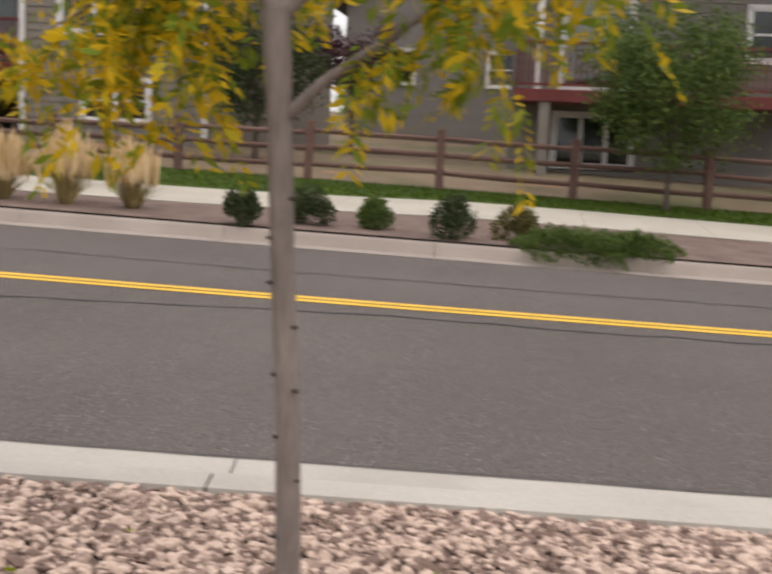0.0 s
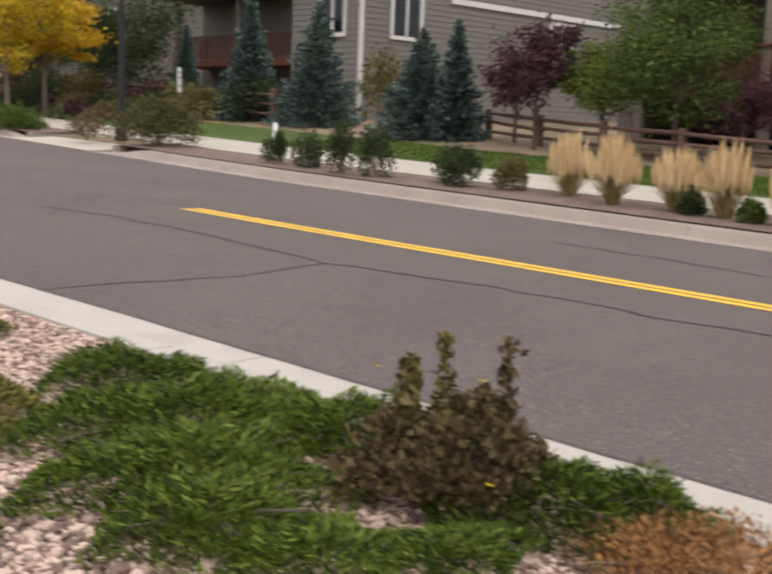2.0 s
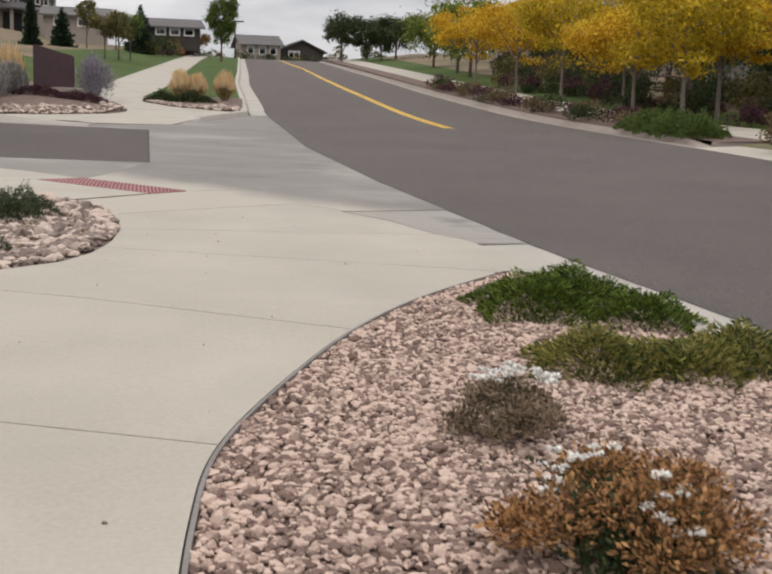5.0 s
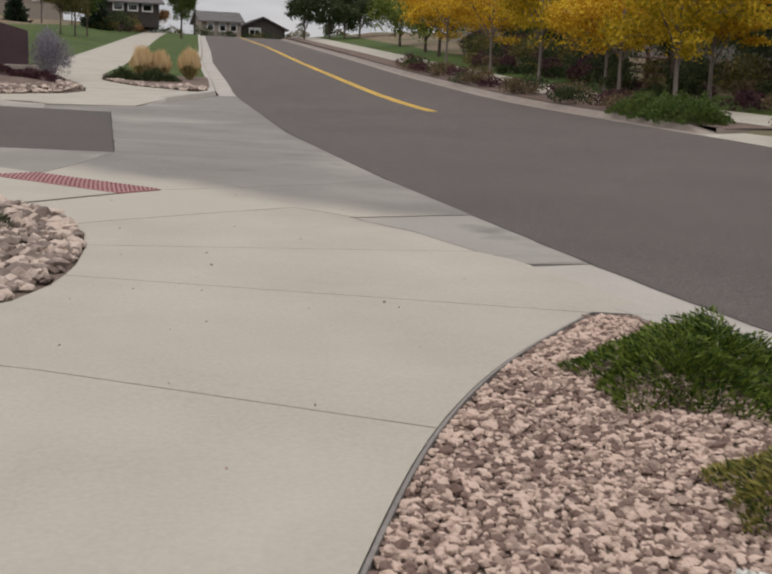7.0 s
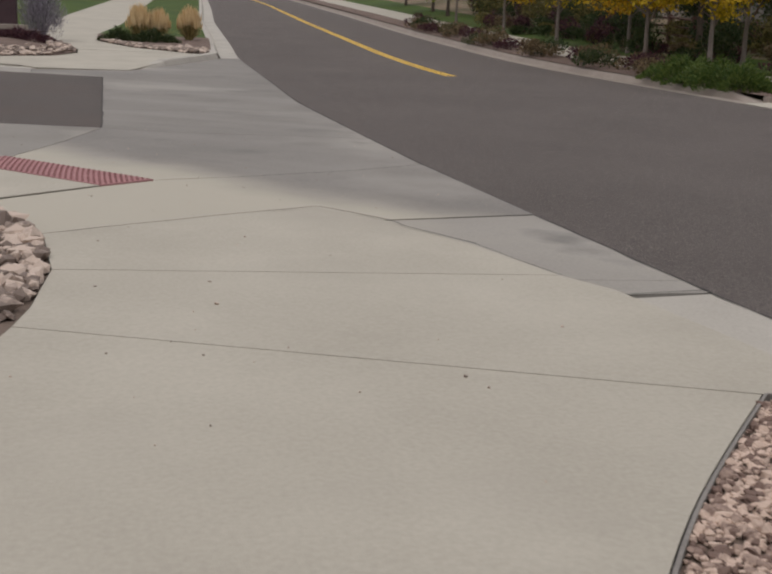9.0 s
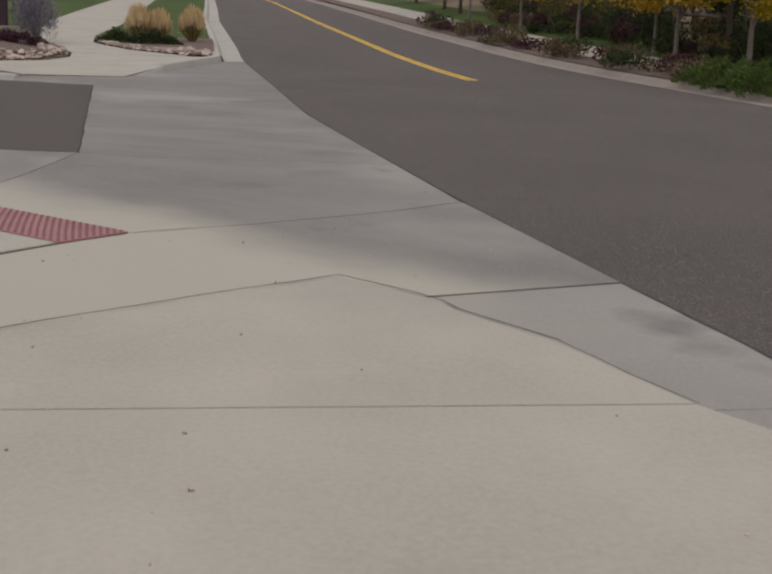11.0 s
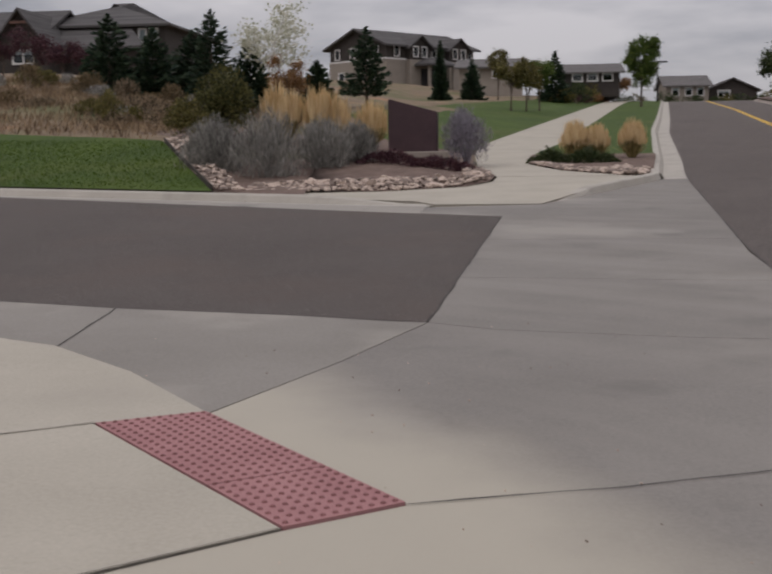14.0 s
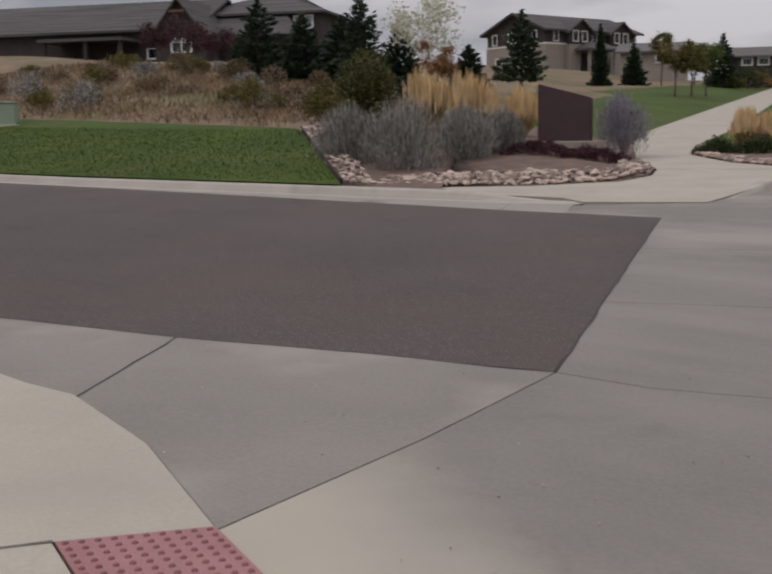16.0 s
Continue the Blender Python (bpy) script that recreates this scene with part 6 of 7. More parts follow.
for yq in (3.1, -1.02):
    part("corner_trim", box(24.96, yq - 0.06, 0.5, 25.06, yq + 0.06, 6.5), M_TRIM, ha, "white corner board")
window(ha, 25.0, -0.06, 2.22, 3.34, 4.95, 3, 2, 0.55)
window(ha, 25.0, 0.25, 1.70, 1.45, 2.28, 2, 2)
part("wall", box(29.4, 3.1, 0.2, 36, 9.5, 6.6), M_SIDING, ha)
# return wall and out-of-view ceiling, added to darken the deck recess
part("wall", box(25.3, 9.1, 0.2, 29.4, 9.5, 6.6), M_SIDING, ha)
part("shading_ceiling", box(25.02, 3.16, 5.35, 29.4, 9.1, 5.6), M_DECKB, ha, "out-of-view ceiling added to shade the deck")
window(ha, 29.35, 4.1, 6.3, 3.0, 4.7, 2, 1, 0.85, "patio_door")
deck(ha, 25.0, 29.3, 3.16, 9.0, 2.62, M_DECK, [(25.15, 5.5, 6.0), (25.15, 8.8, 6.0)], 0.95, 0.12, 0.8, True, False)
part("wall", box(27.0, -1.9, 0.2, 36, -1.02, 6.6), M_SIDING, ha)
bm = bmesh.new()
gable(bm, 24.9, 36, -1.7, 9.6, 6.6, 9.6, 0.5, "x")
part("roof", bm, M_ROOF, ha)

# house with the red balcony
hb = thing("house", "grey lap-sided house with red balcony on square columns", "house", pose(0, -0.53, -0.28))
part("wall", walls_with_gable(27.0, 38, -19, -7.55, 0.0, 6.4, 8.8, "x"), M_SIDING2, hb)
boards(hb, 27.0, -18.9, -7.6, 0.6, 6.3, M_SIDING2, 0.2, [(-10.2, -8.6, 3.0, 4.9), (-10.4, -8.5, 0.9, 2.2), (-13.6, -12.6, 3.4, 4.6)])
window(hb, 26.97, -10.15, -8.7, 2.65, 4.7, 1, 1, 0.9, "patio_door")
window(hb, 26.97, -10.3, -8.6, 0.95, 2.05, 3, 1)
window(hb, 26.97, -13.5, -12.7, 3.4, 4.5, 1, 2)
deck(hb, 25.0, 27.0, -14.0, -7.65, 2.52, M_DECK, [(25.15, -8.3, 2.3), (25.15, -13.6, 2.3)], 0.98, 0.12, 0.8)
part("post", box(25.05, -8.2, 2.5, 25.2, -8.06, 6.2), M_TRIM, hb, "pale upper post")
bm = bmesh.new()
gable(bm, 24.8, 38, -19, -7.55, 6.4, 9.4, 0.5, "x")
part("roof", bm, M_ROOF, hb)

# far house seen in the gap
hc = plain_house("house", "distant brown gabled house between neighbours", 44, 54, -10.6, -1.6, 1.2, 6.4, 9.2, "x", M_SIDING2)
window(hc, 43.97, -4.2, -3.3, 3.2, 4.4, 1, 2)
window(hc, 43.97, -8.1, -7.0, 3.2, 4.4, 1, 2)

# grey house with the corner behind the spruces
hd = thing("house", "grey lap-sided house with white windows and covered brown deck", "house", pose(0, -1.05, -0.25))
part("wall", box(28.52, 22.92, 0.6, 33.0, 26.6, 7.4), M_SIDING2, hd)
part("wall", walls_with_gable(31.5, 45.5, 22.92, 36.5, 0.6, 7.4, 10.4, "y"), M_SIDING2, hd)
boards(hd, 28.5, 22.9, 26.6, 1.4, 7.2, M_SIDING2, 0.2, [(23.7, 25.05, 4.55, 6.1)])
window(hd, 28.47, 23.75, 25.0, 4.65, 6.1, 2, 1)
side_board = array_mesh("siding_board", [(0, -0.028, 0), (17, -0.028, 0), (17, -0.006, 0.212), (0, -0.006, 0.212), (0, 0.01, 0), (17, 0.01, 0), (17, 0.01, 0.2), (0, 0.01, 0.2)],
                        [(0, 1, 2, 3), (0, 4, 5, 1), (0, 3, 7, 4), (1, 5, 6, 2), (3, 2, 6, 7)], M_SIDING2)
for k in range(29):
    part("siding_board", side_board, None, hd, m=pose(28.5, 22.9, 1.4 + 0.2 * k))
part("corner_trim", box(28.44, 22.84, 1.2, 28.56, 22.96, 7.3), M_TRIM, hd, "pale corner board")
window(hd, 22.85, 29.95, 31.4, 4.65, 6.1, 2, 1, 0.0, facing="y")
window(hd, 22.85, 39.1, 40.5, 4.6, 5.9, 2, 1, 0.0, facing="y")
part("belly_band", box(33, 22.8, 6.1, 45.5, 22.86, 6.3), M_TRIM, hd, "pale belly band")
deck(hd, 29.6, 31.6, 26.8, 36.0, 3.95, M_DECKB, [(29.75, 27.0, 6.6), (29.75, 31.5, 6.6), (29.75, 35.8, 6.6)], 1.0, 0.14, 1.2)
part("porch_roof", box(29.0, 26.4, 6.5, 33, 36.6, 6.75), M_ROOF, hd, "porch roof over the deck")
bm = bmesh.new()
gable(bm, 28.4, 45.5, 22.9, 36.5, 7.4, 10.9, 0.5, "y")
part("roof", bm, M_ROOF, hd)

he = plain_house("house", "grey gabled house with white trim beyond the deck", 33.5, 46, 44, 55, 2.4, 8.3, 11.2, "x", M_SIDING2)
part("rake_trim", box(33.0, 44, 8.1, 33.4, 55, 8.3), M_TRIM, he, "white fascia")
for ya in (45.5, 49, 52):
    window(he, 33.47, ya, ya + 1.1, 5.4, 6.8, 1, 2)
hf = plain_house("house", "tan two-storey house behind the golden trees", 33, 46, 64, 78, 4.0, 9.3, 11.8, "x", M_STUCCO)
for ya in (66, 69, 72, 75):
    window(hf, 32.97, ya, ya + 1.1, 7.2, 8.5, 1, 2)
hg = plain_house("house", "tan two-storey house behind the golden trees", 36, 48, 86, 98, 5.0, 10.4, 13.0, "y", M_STUCCO)
for ya in (88, 91, 94):
    window(hg, 35.97, ya, ya + 1.1, 8.2, 9.5, 1, 2)

# ---- on the hill to the left ----
def hip_roof(x0, x1, ya, yb, z, top, over=0.6):
    """A hipped roof over a rectangle, its ridge along x."""
    bm = bmesh.new()
    x0, x1, ya, yb = x0 - over, x1 + over, ya - over, yb + over
    h_ = (yb - ya) / 2
    eave = [bm.verts.new((x, y, z)) for x, y in ((x0, ya), (x1, ya), (x1, yb), (x0, yb))]
    low = [bm.verts.new((q.co.x, q.co.y, z - 0.2)) for q in eave]
    a, b = bm.verts.new((x0 + h_, ya + h_, top)), bm.verts.new((x1 - h_, ya + h_, top))
    for f_ in ((eave[0], eave[1], b, a), (eave[1], eave[2], b), (eave[2], eave[3], a, b), (eave[3], eave[0], a), tuple(low[::-1])):
        bm.faces.new(f_)
    for i in range(4):
        bm.faces.new((low[i], low[(i + 1) % 4], eave[(i + 1) % 4], eave[i]))
    bmesh.ops.recalc_face_normals(bm, faces=bm.faces[:])
    return bm


hh = thing("house", "brown and tan two-storey apartment house on the hill", "house", pose(-14.4, 140, 0, 0, 0, 51))
part("wall", walls_with_gable(0, 15.4, 0, 10.1, 6.5, 14.5, 16.3, "x"), M_STUCCOD, hh)
part("lower_wall", box(-0.08, -0.08, 6.4, 15.3, 10.18, 12.6), M_STUCCO, hh, "tan lower storey")
part("belt", box(-0.14, -0.14, 12.55, 15.3, 10.2, 12.75), M_TRIM, hh, "pale belt course")
bm = bmesh.new()
gable(bm, 0, 15.4, 0, 10.1, 14.55, 16.5, 0.7, "x", 0.25)
part("roof", bm, M_TILE, hh)
for xa in (3.2, 10.2):
    part("wall", walls_with_gable(xa, xa + 3.4, -0.7, 3.0, 6.5, 14.3, 15.4, "y"), M_STUCCOD, hh, "gabled bay")
    part("lower_wall", box(xa - 0.06, -0.78, 6.4, xa + 3.46, 3, 12.6), M_STUCCO, hh, "tan lower storey")
    bm = bmesh.new()
    gable(bm, xa, xa + 3.4, -0.7, 4.5, 14.35, 15.55, 0.5, "y", 0.2)
    part("roof", bm, M_TILE, hh)
    for k in (0.5, 2.0):
        window(hh, -0.82, xa + k, xa + k + 0.8, 12.95, 14.15, 1, 1, 0.9, facing="y", trim=0.07)
for ya in (1.3, 4.2, 5.4, 8.2):
    window(hh, -0.14, ya, ya + 0.8, 12.95, 14.15, 1, 1, 0.9, trim=0.07)
for ya in (2.0, 7.4):
    window(hh, -0.14, ya, ya + 1.0, 9.9, 11.3, 1, 1, 0.4, trim=0.07)
for xa in (1.2, 7.6, 14.2):
    window(hh, -0.12, xa, xa + 0.8, 12.95, 14.15, 1, 1, 0.9, facing="y", trim=0.07)
part("porch_roof", hip_roof(4.2, 9.0, -3.0, -0.2, 12.0, 12.9, 0.3), M_TILE, hh, "porch roof")
for xa in (4.4, 6.5, 8.6):
    part("porch_post", box(xa, -2.8, 8.0, xa + 0.3, -2.5, 11.9), M_STUCCO, hh)
# flat dark panel on the wall, painted as the porch's shade
part("porch", box(5.0, -0.9, 8.6, 8.2, -0.8, 11.6), M_UNLIT, hh, "dark panel standing for the shade in the porch opening")

hi = thing("house", "dark stucco house with broad grey tile roofs", "house", pose(0, 0, 0))
part("wall", walls_with_gable(-64, -37.6, 94, 106, 5.5, 11.4, 14.0, "x"), M_STUCCOD, hi)
bm = bmesh.new()
gable(bm, -64, -37.6, 94, 106, 11.4, 14.1, 0.7, "x", 0.22)
part("roof", bm, M_TILE, hi)
part("wall", walls_with_gable(-40.1, -35.7, 92, 103, 5.5, 10.6, 13.2, "y"), M_STUCCOD, hi, "gabled wing")
bm = bmesh.new()
gable(bm, -40.1, -35.7, 92, 103, 10.6, 13.35, 0.6, "y", 0.22)
part("roof", bm, M_TILE, hi)
part("gable_truss", box(-38.6, 91.45, 12.1, -37.2, 91.6, 12.3), M_FENCE, hi, "timber gable brace")
part("wall", box(-40.0, 98, 5.5, -27.9, 112, 12.5), M_STUCCOD, hi)
part("roof", hip_roof(-40.0, -27.9, 98, 112, 12.5, 15.2), M_TILE, hi, "hipped tile roof")
part("wall", box(-36.5, 95.2, 5.5, -28.9, 98.1, 10.3), M_STUCCOD, hi)
bm = bmesh.new()
rf_lo, rf_hi = [bm.verts.new(q) for q in ((-37, 94.6, 10.25), (-28.6, 94.6, 10.25), (-28.6, 94.6, 10.45), (-37, 94.6, 10.45))], [bm.verts.new(q) for q in ((-37, 98.1, 12.2), (-31.0, 98.1, 12.2), (-31.0, 98.1, 12.4), (-37, 98.1, 12.4))]
for i in range(4):
    bm.faces.new((rf_lo[i], rf_lo[(i + 1) % 4], rf_hi[(i + 1) % 4], rf_hi[i]))
bm.faces.new(rf_lo[::-1]); bm.faces.new(rf_hi)
bmesh.ops.recalc_face_normals(bm, faces=bm.faces[:])
part("roof", bm, M_TILE, hi, "lower sloping tile roof")
for xa in (-30.2, -29.2):
    window(hi, 97.9, xa, xa + 0.6, 11.1, 12.1, 1, 1, 0.9, facing="y", trim=0.09)
window(hi, 91.9, -38.6, -36.9, 9.0, 10.0, 2, 1, 0.3, facing="y", trim=0.09)
window(hi, 93.85, -41.7, -40.8, 8.7, 10.3, 1, 2, 0.3, facing="y", trim=0.1)
part("porch_roof", box(-50, 90.5, 10.0, -42.3, 94.2, 10.25), M_TILE, hi, "porch roof")
for xa in (-49.6, -45.8, -42.7):
    part("porch_post", box(xa - 0.15, 90.8, 5.5, xa + 0.15, 91.1, 10.0), M_STUCCOD, hi)
for i, (x, y, h_) in enumerate(((-27.2, 70, 2.3), (-25.0, 69, 2.0), (-29.6, 71, 1.9), (-23.4, 69, 1.6))):
    tree("plum_tree", "dark maroon shrubby tree before the stucco house", x, y, L(x, y), h_ + 0.8, 1.1, 0.3, 0.05, M_PLUM, M_BARKD, 820 + i, 2600, 0.13, 0.5, clumps=34, group="maroon trees before the house")

hm = plain_house("house", "low grey-roofed house further up the hill", 6.0, 12.0, 130, 141, 8.2, 9.9, 11.0, "x", M_STUCCOD)
for xa in (7.0, 8.6, 10.2):
    window(hm, 129.9, xa, xa + 1.0, 8.9, 9.7, 1, 1, 0.3, facing="y")
hj = plain_house("house", "tan house behind hill trees", -5.0, 1.6, 126, 137, 8.2, 10.4, 11.5, "x", M_STUCCO)
for xa in (-4, -1.5):
    window(hj, 125.9, xa, xa + 1.0, 9.2, 10.1, 1, 1, 0.3, facing="y")
hk = plain_house("house", "low tan house beyond the crest of the road", 21.6, 27.4, 170, 181, 7.6, 10.4, 11.9, "x", M_STUCCO)
for xa in (22.4, 24.2, 25.8):
    window(hk, 169.9, xa, xa + 0.9, 8.9, 10.0, 1, 1, 0.3, facing="y")
hl = plain_house("house", "low brown gabled house beyond the crest", 27.6, 34.4, 172, 183, 7.4, 9.8, 11.3, "y", M_STUCCOD)
window(hl, 171.9, 29.0, 30.6, 8.6, 9.6, 2, 1, 0.3, facing="y")

for i, (x, y, h, r_) in enumerate([(-16.9, 55, 3.5, 1.9), (-15.0, 55.5, 3.1, 1.9), (-12.1, 55, 4.3, 1.9), (-10.8, 57, 3.1, 1.7), (-13.6, 57, 3.2, 1.8), (-7.6, 57, 2.4, 1.2)]):
    conifer("pine", "dark green pine on the meadow slope", x, y, L(x, y), h, r_, M_PINE, 140 + i, 19, 12, 0.17, "pines on the slope", 0.05, 44, 0.5)
conifer("pine", "open dark pine on the grass slope", -6.8, 68, L(-6.8, 68), 4.4, 1.6, M_PINE, 146, 15, 10, 0.19, "pines on the slope", 0.2, 40, 0.8)
conifer("pine", "slim dark conifer by the apartment house", -4.9, 98, L(-4.9, 98), 4.6, 0.8, M_PINE, 147, 19, 10, 0.18, "pines on the slope")
conifer("pine", "dark conifer by the apartment house", -2.4, 100, L(-2.4, 100), 3.2, 1.2, M_PINE, 148, 15, 10, 0.2, "pines on the slope")
conifer("pine", "dark conifer by the path", 4.7, 112, L(4.7, 112), 4.6, 1.9, M_PINE, 149, 16, 11, 0.22, "pines on the slope")
tree("pale_tree", "sparse pale tree nearly bare of leaves", -9.05, 54, L(-9.05, 54), 5.2, 1.5, 1.3, 0.07, M_PALELEAF, M_WHITE, 151, 2200, 0.14, 0.6, clumps=60)
tree("rust_tree", "small rust-brown tree behind the shrubs", -8.2, 53, L(-8.2, 53), 2.7, 0.85, 0.3, 0.04, M_RUST, M_BARKD, 152, 3500, 0.10, 0.4, clumps=40)
for i, (x, y, h, mat) in enumerate([(1.1, 80, 3.5, M_OLIVE), (2.1, 82, 3.4, M_OLIVE), (3.0, 85, 3.8, M_GREENLEAF), (-0.4, 106, 5.2, M_OLIVE), (2.3, 112, 4.4, M_OLIVE)]):
    tree("slope_tree", "small autumn tree on the grassy slope", x, y, L(x, y), h, 0.95, 1.1, 0.06, mat, M_BARKD, 155 + i, 3600, 0.15, 0.5, clumps=44, group="young trees on the slope")
tree("street_tree", "upright green tree in the grass strip", 11.9, 105, float(base(105)) + 0.12, 6.3, 1.45, 1.5, 0.10, M_GREENLEAF, M_BARKD, 160, 14000, 0.16, 0.5, clumps=110, clump_r=0.22)
tree("red_tree", "small red-orange autumn tree", 12.3, 138, L(12.3, 138), 3.0, 1.4, 0.6, 0.07, M_RUST, M_BARKD, 161, 2500, 0.22, 0.5, clumps=36)
for i, (x, y, h, r_) in enumerate([(27.6, 125, 5.6, 1.9), (31, 120, 4.0, 1.7), (31.2, 128, 5.0, 2.0), (34, 125, 5.0, 2.2), (37, 121, 4.6, 2.2), (29, 92, 5.0, 2.4), (26.8, 78, 5.8, 2.6), (25.2, 70, 5.2, 2.2)]):
    tree("distant_tree", "dark green tree beyond the golden row", x, y, L(x, y), h, r_, 0.9, 0.12, M_DARKLEAF if i < 5 else M_LIMELEAF, M_BARKD, 165 + i, 7000, 0.22, 0.5, clumps=60, group="trees beyond the golden row")
for i in range(16):
    x = 5.2 + 0.62 * i + 1.2 * math.sin(i * 2.1)
    y = 112 + 2.2 * i
    xx = min(x, float(path_left(y)) - 1.2)
    shrub("hill_shrub", "low autumn shrub at the top of the slope", "shrub", xx, y, L(xx, y), 1.3, 1.3, 1.3 + 0.6 * math.sin(i * 1.7), (M_OLIVE, M_DARKLEAF, M_RUST, M_PLUM)[i % 4], 500 + i, 900, 0.2, 0.5, 5, 0.5, 12, group="shrubs at the top of the slope")
for i in range(14):
    x = 14.5 + 2.0 * i
    y = 158 + (i % 3) * 3
    shrub("crest_shrub", "dark shrub on the crest of the hill", "shrub", x, y, L(x, y) - 0.2, 1.6, 1.6, 1.9 + 0.7 * math.sin(i * 2.7), (M_DARKLEAF, M_OLIVE, M_DARKLEAF)[i % 3], 520 + i, 900, 0.25, 0.5, 5, 0.5, 12, group="shrubs on the crest")

# monument bed plants
shrub("rounded_shrub", "large rounded dark olive shrub", "shrub", -6.45, 36.0, L(-6.45, 36.0), 0.85, 0.85, 1.75, M_ROUNDLEAF, 170, 9000, 0.085, 0.6, 10, 0.3, 40)
shrub("ochre_shrub", "low olive-ochre shrub beside the edging", "shrub", -6.95, 34.0, L(-6.95, 34.0), 0.6, 0.6, 0.95, M_OLIVE, 171, 3600, 0.07, 0.5, 8, 0.6, 20)
for i, (x, y, h, r_) in enumerate([(-4.75, 28.6, 0.95, 0.62), (-3.4, 27.9, 1.12, 0.66), (-2.35, 29.0, 0.92, 0.52), (-1.75, 29.9, 0.7, 0.4)]):
    shrub("grey_sage", "grey-leaved upright sage bush", "shrub", x, y, mound(x, y), r_, r_, h, M_SAGE, 175 + i, 8000, 0.13, 0.09, 34, 2.6, 46, 0.8, M_SAGE, "grey sage bushes round the sign")
shrub("grey_sage", "lavender-grey sage bush beside the sign", "shrub", 0.62, 33.0, mound(0.62, 33.0), 0.6, 0.65, 1.25, M_LAVENDER, 181, 6000, 0.10, 0.14, 22, 2.0, 28, 0.4, M_LAVENDER)
for i, (x, y) in enumerate([(-5.0, 36.3), (-4.6, 36.0), (-3.75, 36.0), (-3.35, 36.3), (-2.3, 36.8)]):
    reed_grass("reed_grass", "tall golden reed grass behind the sage", x, y, L(x, y), 0.36, 1.75 - 0.15 * (i % 2) - (0.3 if i == 4 else 0), 190 + i, 0.62, "golden grasses behind the sign", 520, 0.013)
juniper("spreading_juniper", "dark brown-red ground cover before the sign", [(-0.85, 29.9, 0.9, 0.7), (0.25, 29.7, 0.7, 0.7)], mound, 0.28, M_PLUM, 196, 1600, size=0.10)
ring_xy = scatter(rng, 3000, -3.4, 1.5, 25.6, 30.5, lambda x, y: (y < 26.9 + 0.10 * (x + 3) or x > 0.8) and x < np.interp(y, [25.6, 26.1, 27.3, 29.5, 31], [-0.8, 0.8, 1.33, 1.36, 1.1]) and y > 25.72 + 0.04 * x)
tagged(new("cobbles", stones("cobbles", rng, ring_xy, 0.055, lambda x, y: mound(x, y) + 0.02, M_COBBLE, 0.6)), "pale river cobbles edging the monument bed", "cobbles", kind="stuff")
lawn_edge = [(float(np.interp(b, [0, 7.0], [-3.7, -7.4])), b) for b in span(0.3, 7.0, 0.3)]
v, f = [], []
for x, b in lawn_edge:
    y = float(street_far(x)) + b
    z = max(L(x, y) + 0.03, mound(x, y))
    for dx, h in ((0.0, -0.05), (0.0, 0.07), (0.03, 0.07), (0.03, -0.05)):
        v.append((x + 0.02 + dx, y, z + h))
f = [(4 * i + k, 4 * i + k + 1, 4 * i + 5 + k, 4 * i + 4 + k) for i in range(len(lawn_edge) - 1) for k in range(3)]
tagged(new("edging", array_mesh("edging", v, f, M_KNOT)), "dark steel edging between lawn and sign bed", "edging", kind="structure")
strip_xy = scatter(rng, 5200, -7.8, -2.6, 24.8, 34.2, lambda x, y: 0.06 < x - float(np.interp(y - float(street_far(x)), [0, 7.0], [-3.7, -7.4])) < 0.75 and y - float(street_far(x)) > 0.35)
tagged(new("cobbles", stones("cobbles", rng, strip_xy, 0.05, lambda x, y: max(L(x, y) + 0.02, mound(x, y)), M_COBBLE, 0.6)), "pale cobbles along the lawn edging", "cobbles", kind="stuff")
isl_xy = scatter(rng, 2600, 2.0, 5.2, 29.3, 34, lambda x, y: path_right(y) + 0.1 < x < road_left(y) - 0.9 and (y < 31.0 + 0.25 * (x - 2) or x < path_right(y) + 0.5))
tagged(new("cobbles", stones("cobbles", rng, isl_xy, 0.065, lambda x, y: float(base(y)) + 0.15, M_COBBLE, 0.6)), "pinkish river cobbles edging the island bed", "cobbles", kind="stuff")
for i, (x, y) in enumerate([(3.42, 35.0), (4.0, 35.2), (5.0, 35.6)]):
    reed_grass("fountain_grass", "rounded tan fountain grass in the island bed", x, y, float(base(y)) + 0.15, 0.27, 1.12 - 0.1 * (i % 2), 200 + i, 0.5, "fountain grasses in the island bed", 800, 0.012)
juniper("spreading_juniper", "dark spiky juniper in the island bed", [(2.75, 34.0, 0.5, 0.5), (3.7, 33.8, 0.8, 0.5)], lambda x, y: float(base(y)) + 0.15, 0.38, M_DARKLEAF, 205, 2200, size=0.11)

# entry sign
sg = thing("entry_sign", "maroon stone entry sign with a slanting top on a low plinth", "sign", pose(-0.62, 31.9, mound(-0.62, 31.9), 0, 0, -4))
bm = bmesh.new()
prof = [(-0.60, 0.22), (0.60, 0.22), (0.60, 1.20), (-0.60, 1.53)]
fr, bk = [bm.verts.new((x, -0.16, z)) for x, z in prof], [bm.verts.new((x, 0.16, z)) for x, z in prof]
bm.faces.new(fr); bm.faces.new(bk[::-1])
for i in range(4):
    j = (i + 1) % 4
    bm.faces.new((fr[j], fr[i], bk[i], bk[j]))
bmesh.ops.bevel(bm, geom=bm.edges[:], offset=0.02, segments=2, affect="EDGES")
part("panel", bm, M_SIGNSTONE, sg)
